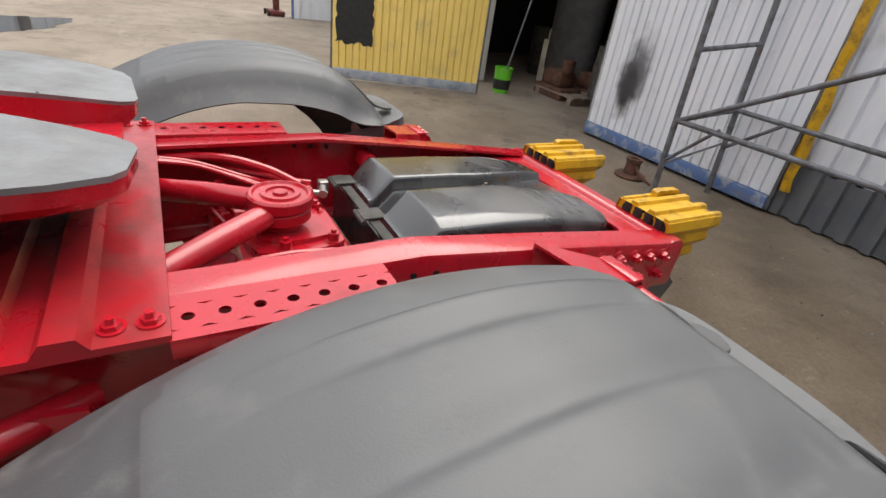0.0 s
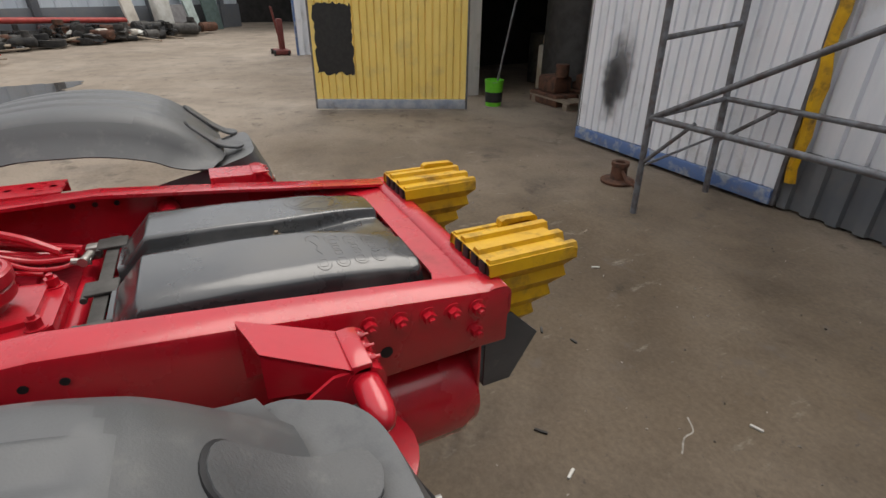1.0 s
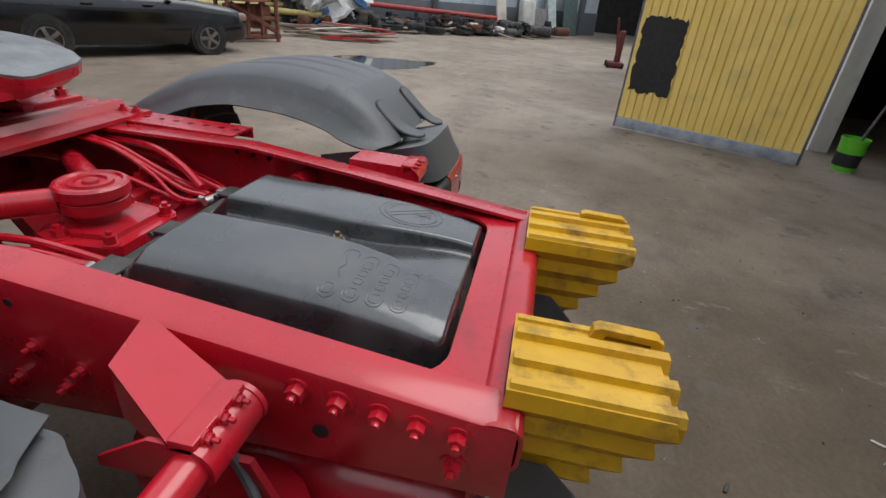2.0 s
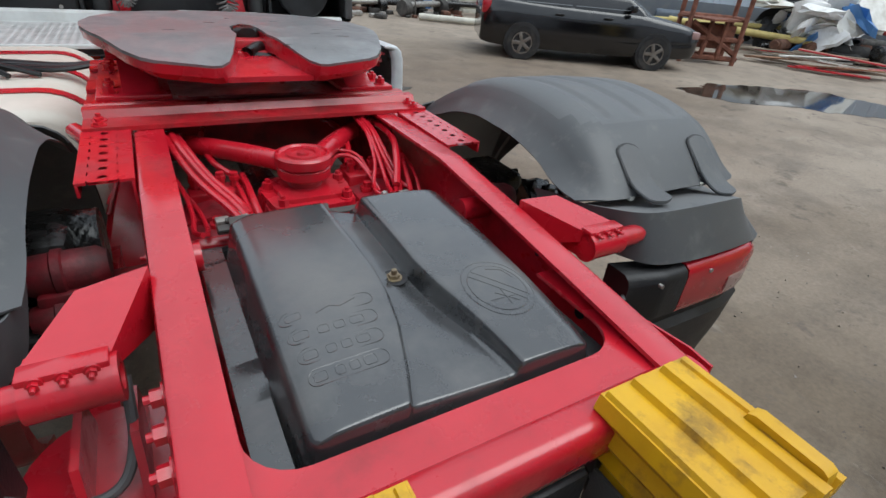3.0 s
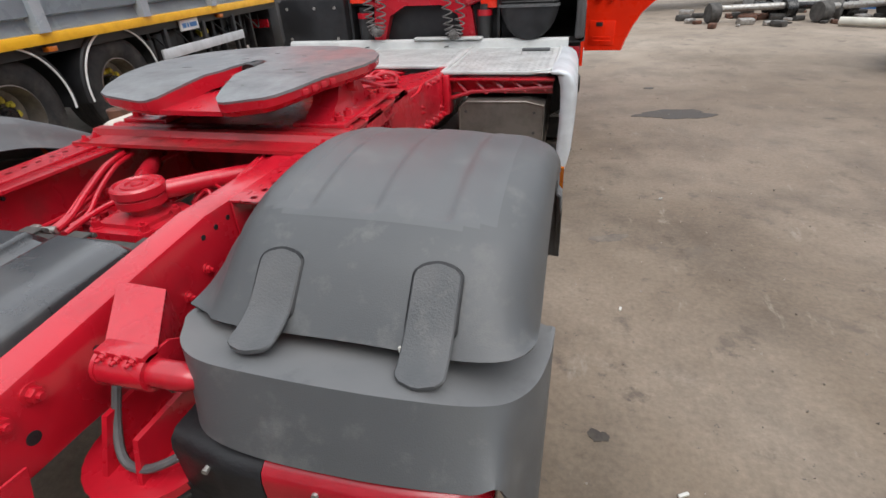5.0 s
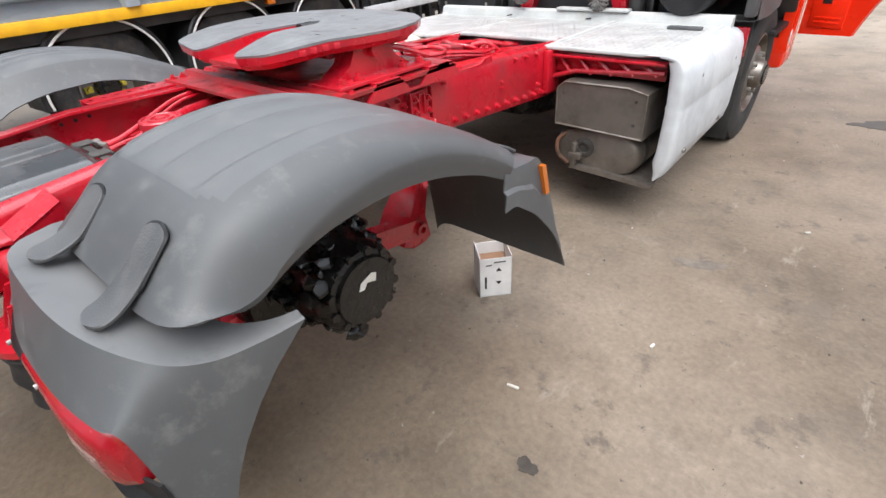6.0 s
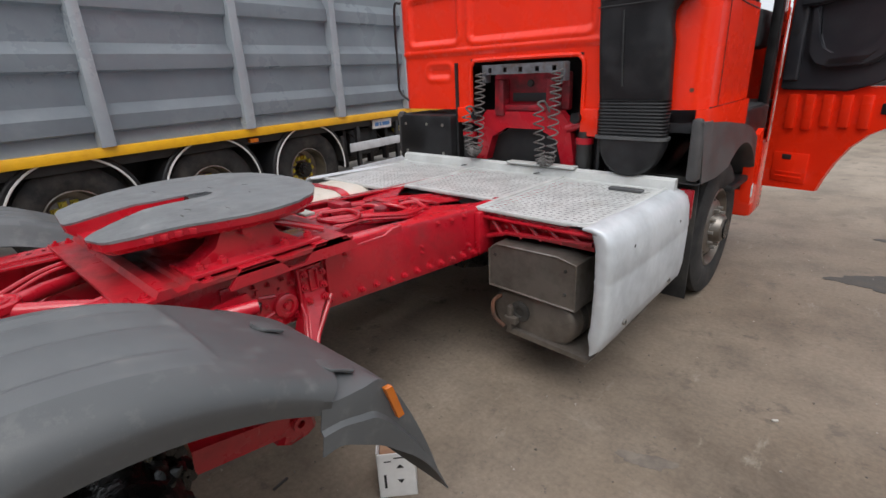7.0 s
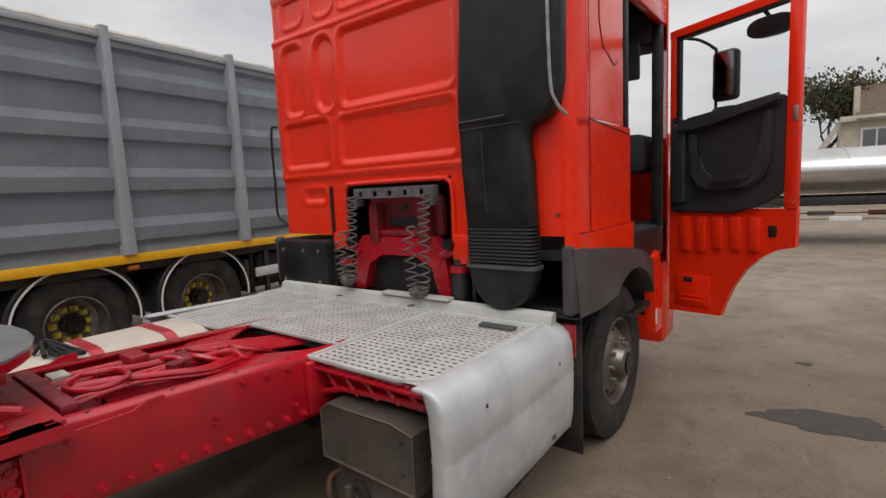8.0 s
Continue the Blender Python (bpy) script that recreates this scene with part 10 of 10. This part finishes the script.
# ---- buildings, trees beyond ----
hs = thing("far_house", (9, 34, 0), "beige house with a pitched roof behind the tanker", "house")
bm = NB()
box(bm, 2.85, 16, 33, 42, 0, 4.2)
part("wall", bm, BEIGE, hs)
bm = NB()
prism(bm, [(32.5, 4.12), (42.5, 4.12), (37.5, 6.3)], "x", 3.4, 16.6)
part("roof", bm, mat("brown_roof_sheet", (0.13, 0.09, 0.065), 0.8), hs, "brown roof")
for x in (4.2, 6.6, 9.0, 11.4):
    bm = NB()
    box(bm, x - 0.6, x + 0.6, 32.9, 33.05, 2.5, 3.72, 0.02)
    wnd = part("window", bm, WHITE, hs, "white window")
    bm = NB()
    box(bm, x - 0.5, x - 0.04, 32.86, 32.92, 2.6, 3.62)
    part("pane", bm, CAR_GLASS, wnd)
    bm = NB()
    box(bm, x + 0.04, x + 0.5, 32.86, 32.92, 2.6, 3.62)
    part("pane", bm, CAR_GLASS, wnd)
bm = NB()
box(bm, 3.32, 3.55, 33.4, 33.65, 4.1, 5.75, 0.02)
part("chimney", bm, BEIGE, hs)
bm = NB()
prism(bm, [(1.9, 2.7), (2.2, 2.7), (3.0, 4.1), (2.85, 4.3)], "y", 32.9, 33.2)
box(bm, 2.8, 16.2, 32.6, 33.0, 4.05, 4.3, 0.02)
box(bm, 2.2, 2.86, 33.1, 36, 0, 2.9)
part("gable_board", bm, OLDPAINT, hs)
bm = NB()
box(bm, -60, 90, 70, 70.5, 0, 3.0)
box(bm, -60, -59.5, -60, 70, 0, 3.0)
box(bm, 89.5, 90, -60, 70, 0, 3.0)
box(bm, -60, 90, -60.5, -60, 0, 3.0)
single("wall_boundary", bm, BEIGE, "far pale boundary wall of the site", "wall", kind="structure", smooth=0)


def tree(x, y, h, spread, seed, thin=1.0):
    r = random.Random(seed)
    ob = thing("tree", (x, y, 0), "half-bare autumn tree with thinning brownish leaves", "tree", "trees beyond the yard")
    bm = NB()
    tips = []

    def limb(p, d, L, rad, depth):
        pts = [p]
        for k in range(4):
            d = (d + Vector((r.uniform(-0.25, 0.25), r.uniform(-0.25, 0.25), r.uniform(-0.05, 0.18)))).normalized()
            pts.append(pts[-1] + d * L / 4)
        for k in range(4):
            cyl(bm, pts[k], pts[k + 1], rad * (1 - 0.2 * k), 6, rad * (1 - 0.2 * (k + 1)))
        if depth == 0:
            tips.extend(pts[1:])
            return
        for k in range(r.randint(3, 4)):
            a = r.uniform(0, math.tau)
            nd = (d * 0.6 + Vector((math.cos(a) * spread, math.sin(a) * spread, r.uniform(0.1, 0.6)))).normalized()
            limb(pts[r.randint(2, 4)], nd, L * r.uniform(0.55, 0.75), rad * 0.45, depth - 1)
    limb(Vector((x, y, 0)), Vector((0, 0, 1)), h * 0.42, h * 0.022, 3)
    part("trunk", bm, BARK, ob, "grey-brown trunk and limbs")
    verts, faces = [], []
    for p in tips:
        for j in range(int(9 * thin)):
            c = p + Vector((r.gauss(0, 0.32), r.gauss(0, 0.32), r.gauss(0, 0.28)))
            s = r.uniform(0.07, 0.15)
            e = Euler((r.uniform(0, 6), r.uniform(0, 6), r.uniform(0, 6))).to_matrix()
            i = len(verts)
            verts += [tuple(c + e @ Vector(v)) for v in ((-s, 0, 0), (0, -s * 0.6, 0), (s, 0, 0), (0, s * 0.6, s * 0.2))]
            faces.append((i, i + 1, i + 2, i + 3))
    me = bpy.data.meshes.new("crown")
    me.from_pydata(verts, [], faces)
    me.materials.append(LEAF)
    cr = new("crown", me)
    cr.parent = ob
    cr.matrix_parent_inverse = world_of(ob).inverted()
    tagged(cr, "loose crown of small brown-green leaves")


tree(2.95, 38.5, 9.9, 0.8, 3, 2.2)
tree(-3.1, 41, 7.0, 0.7, 8, 0.8)
tree(7.5, 48, 8.0, 0.75, 14, 2.0)
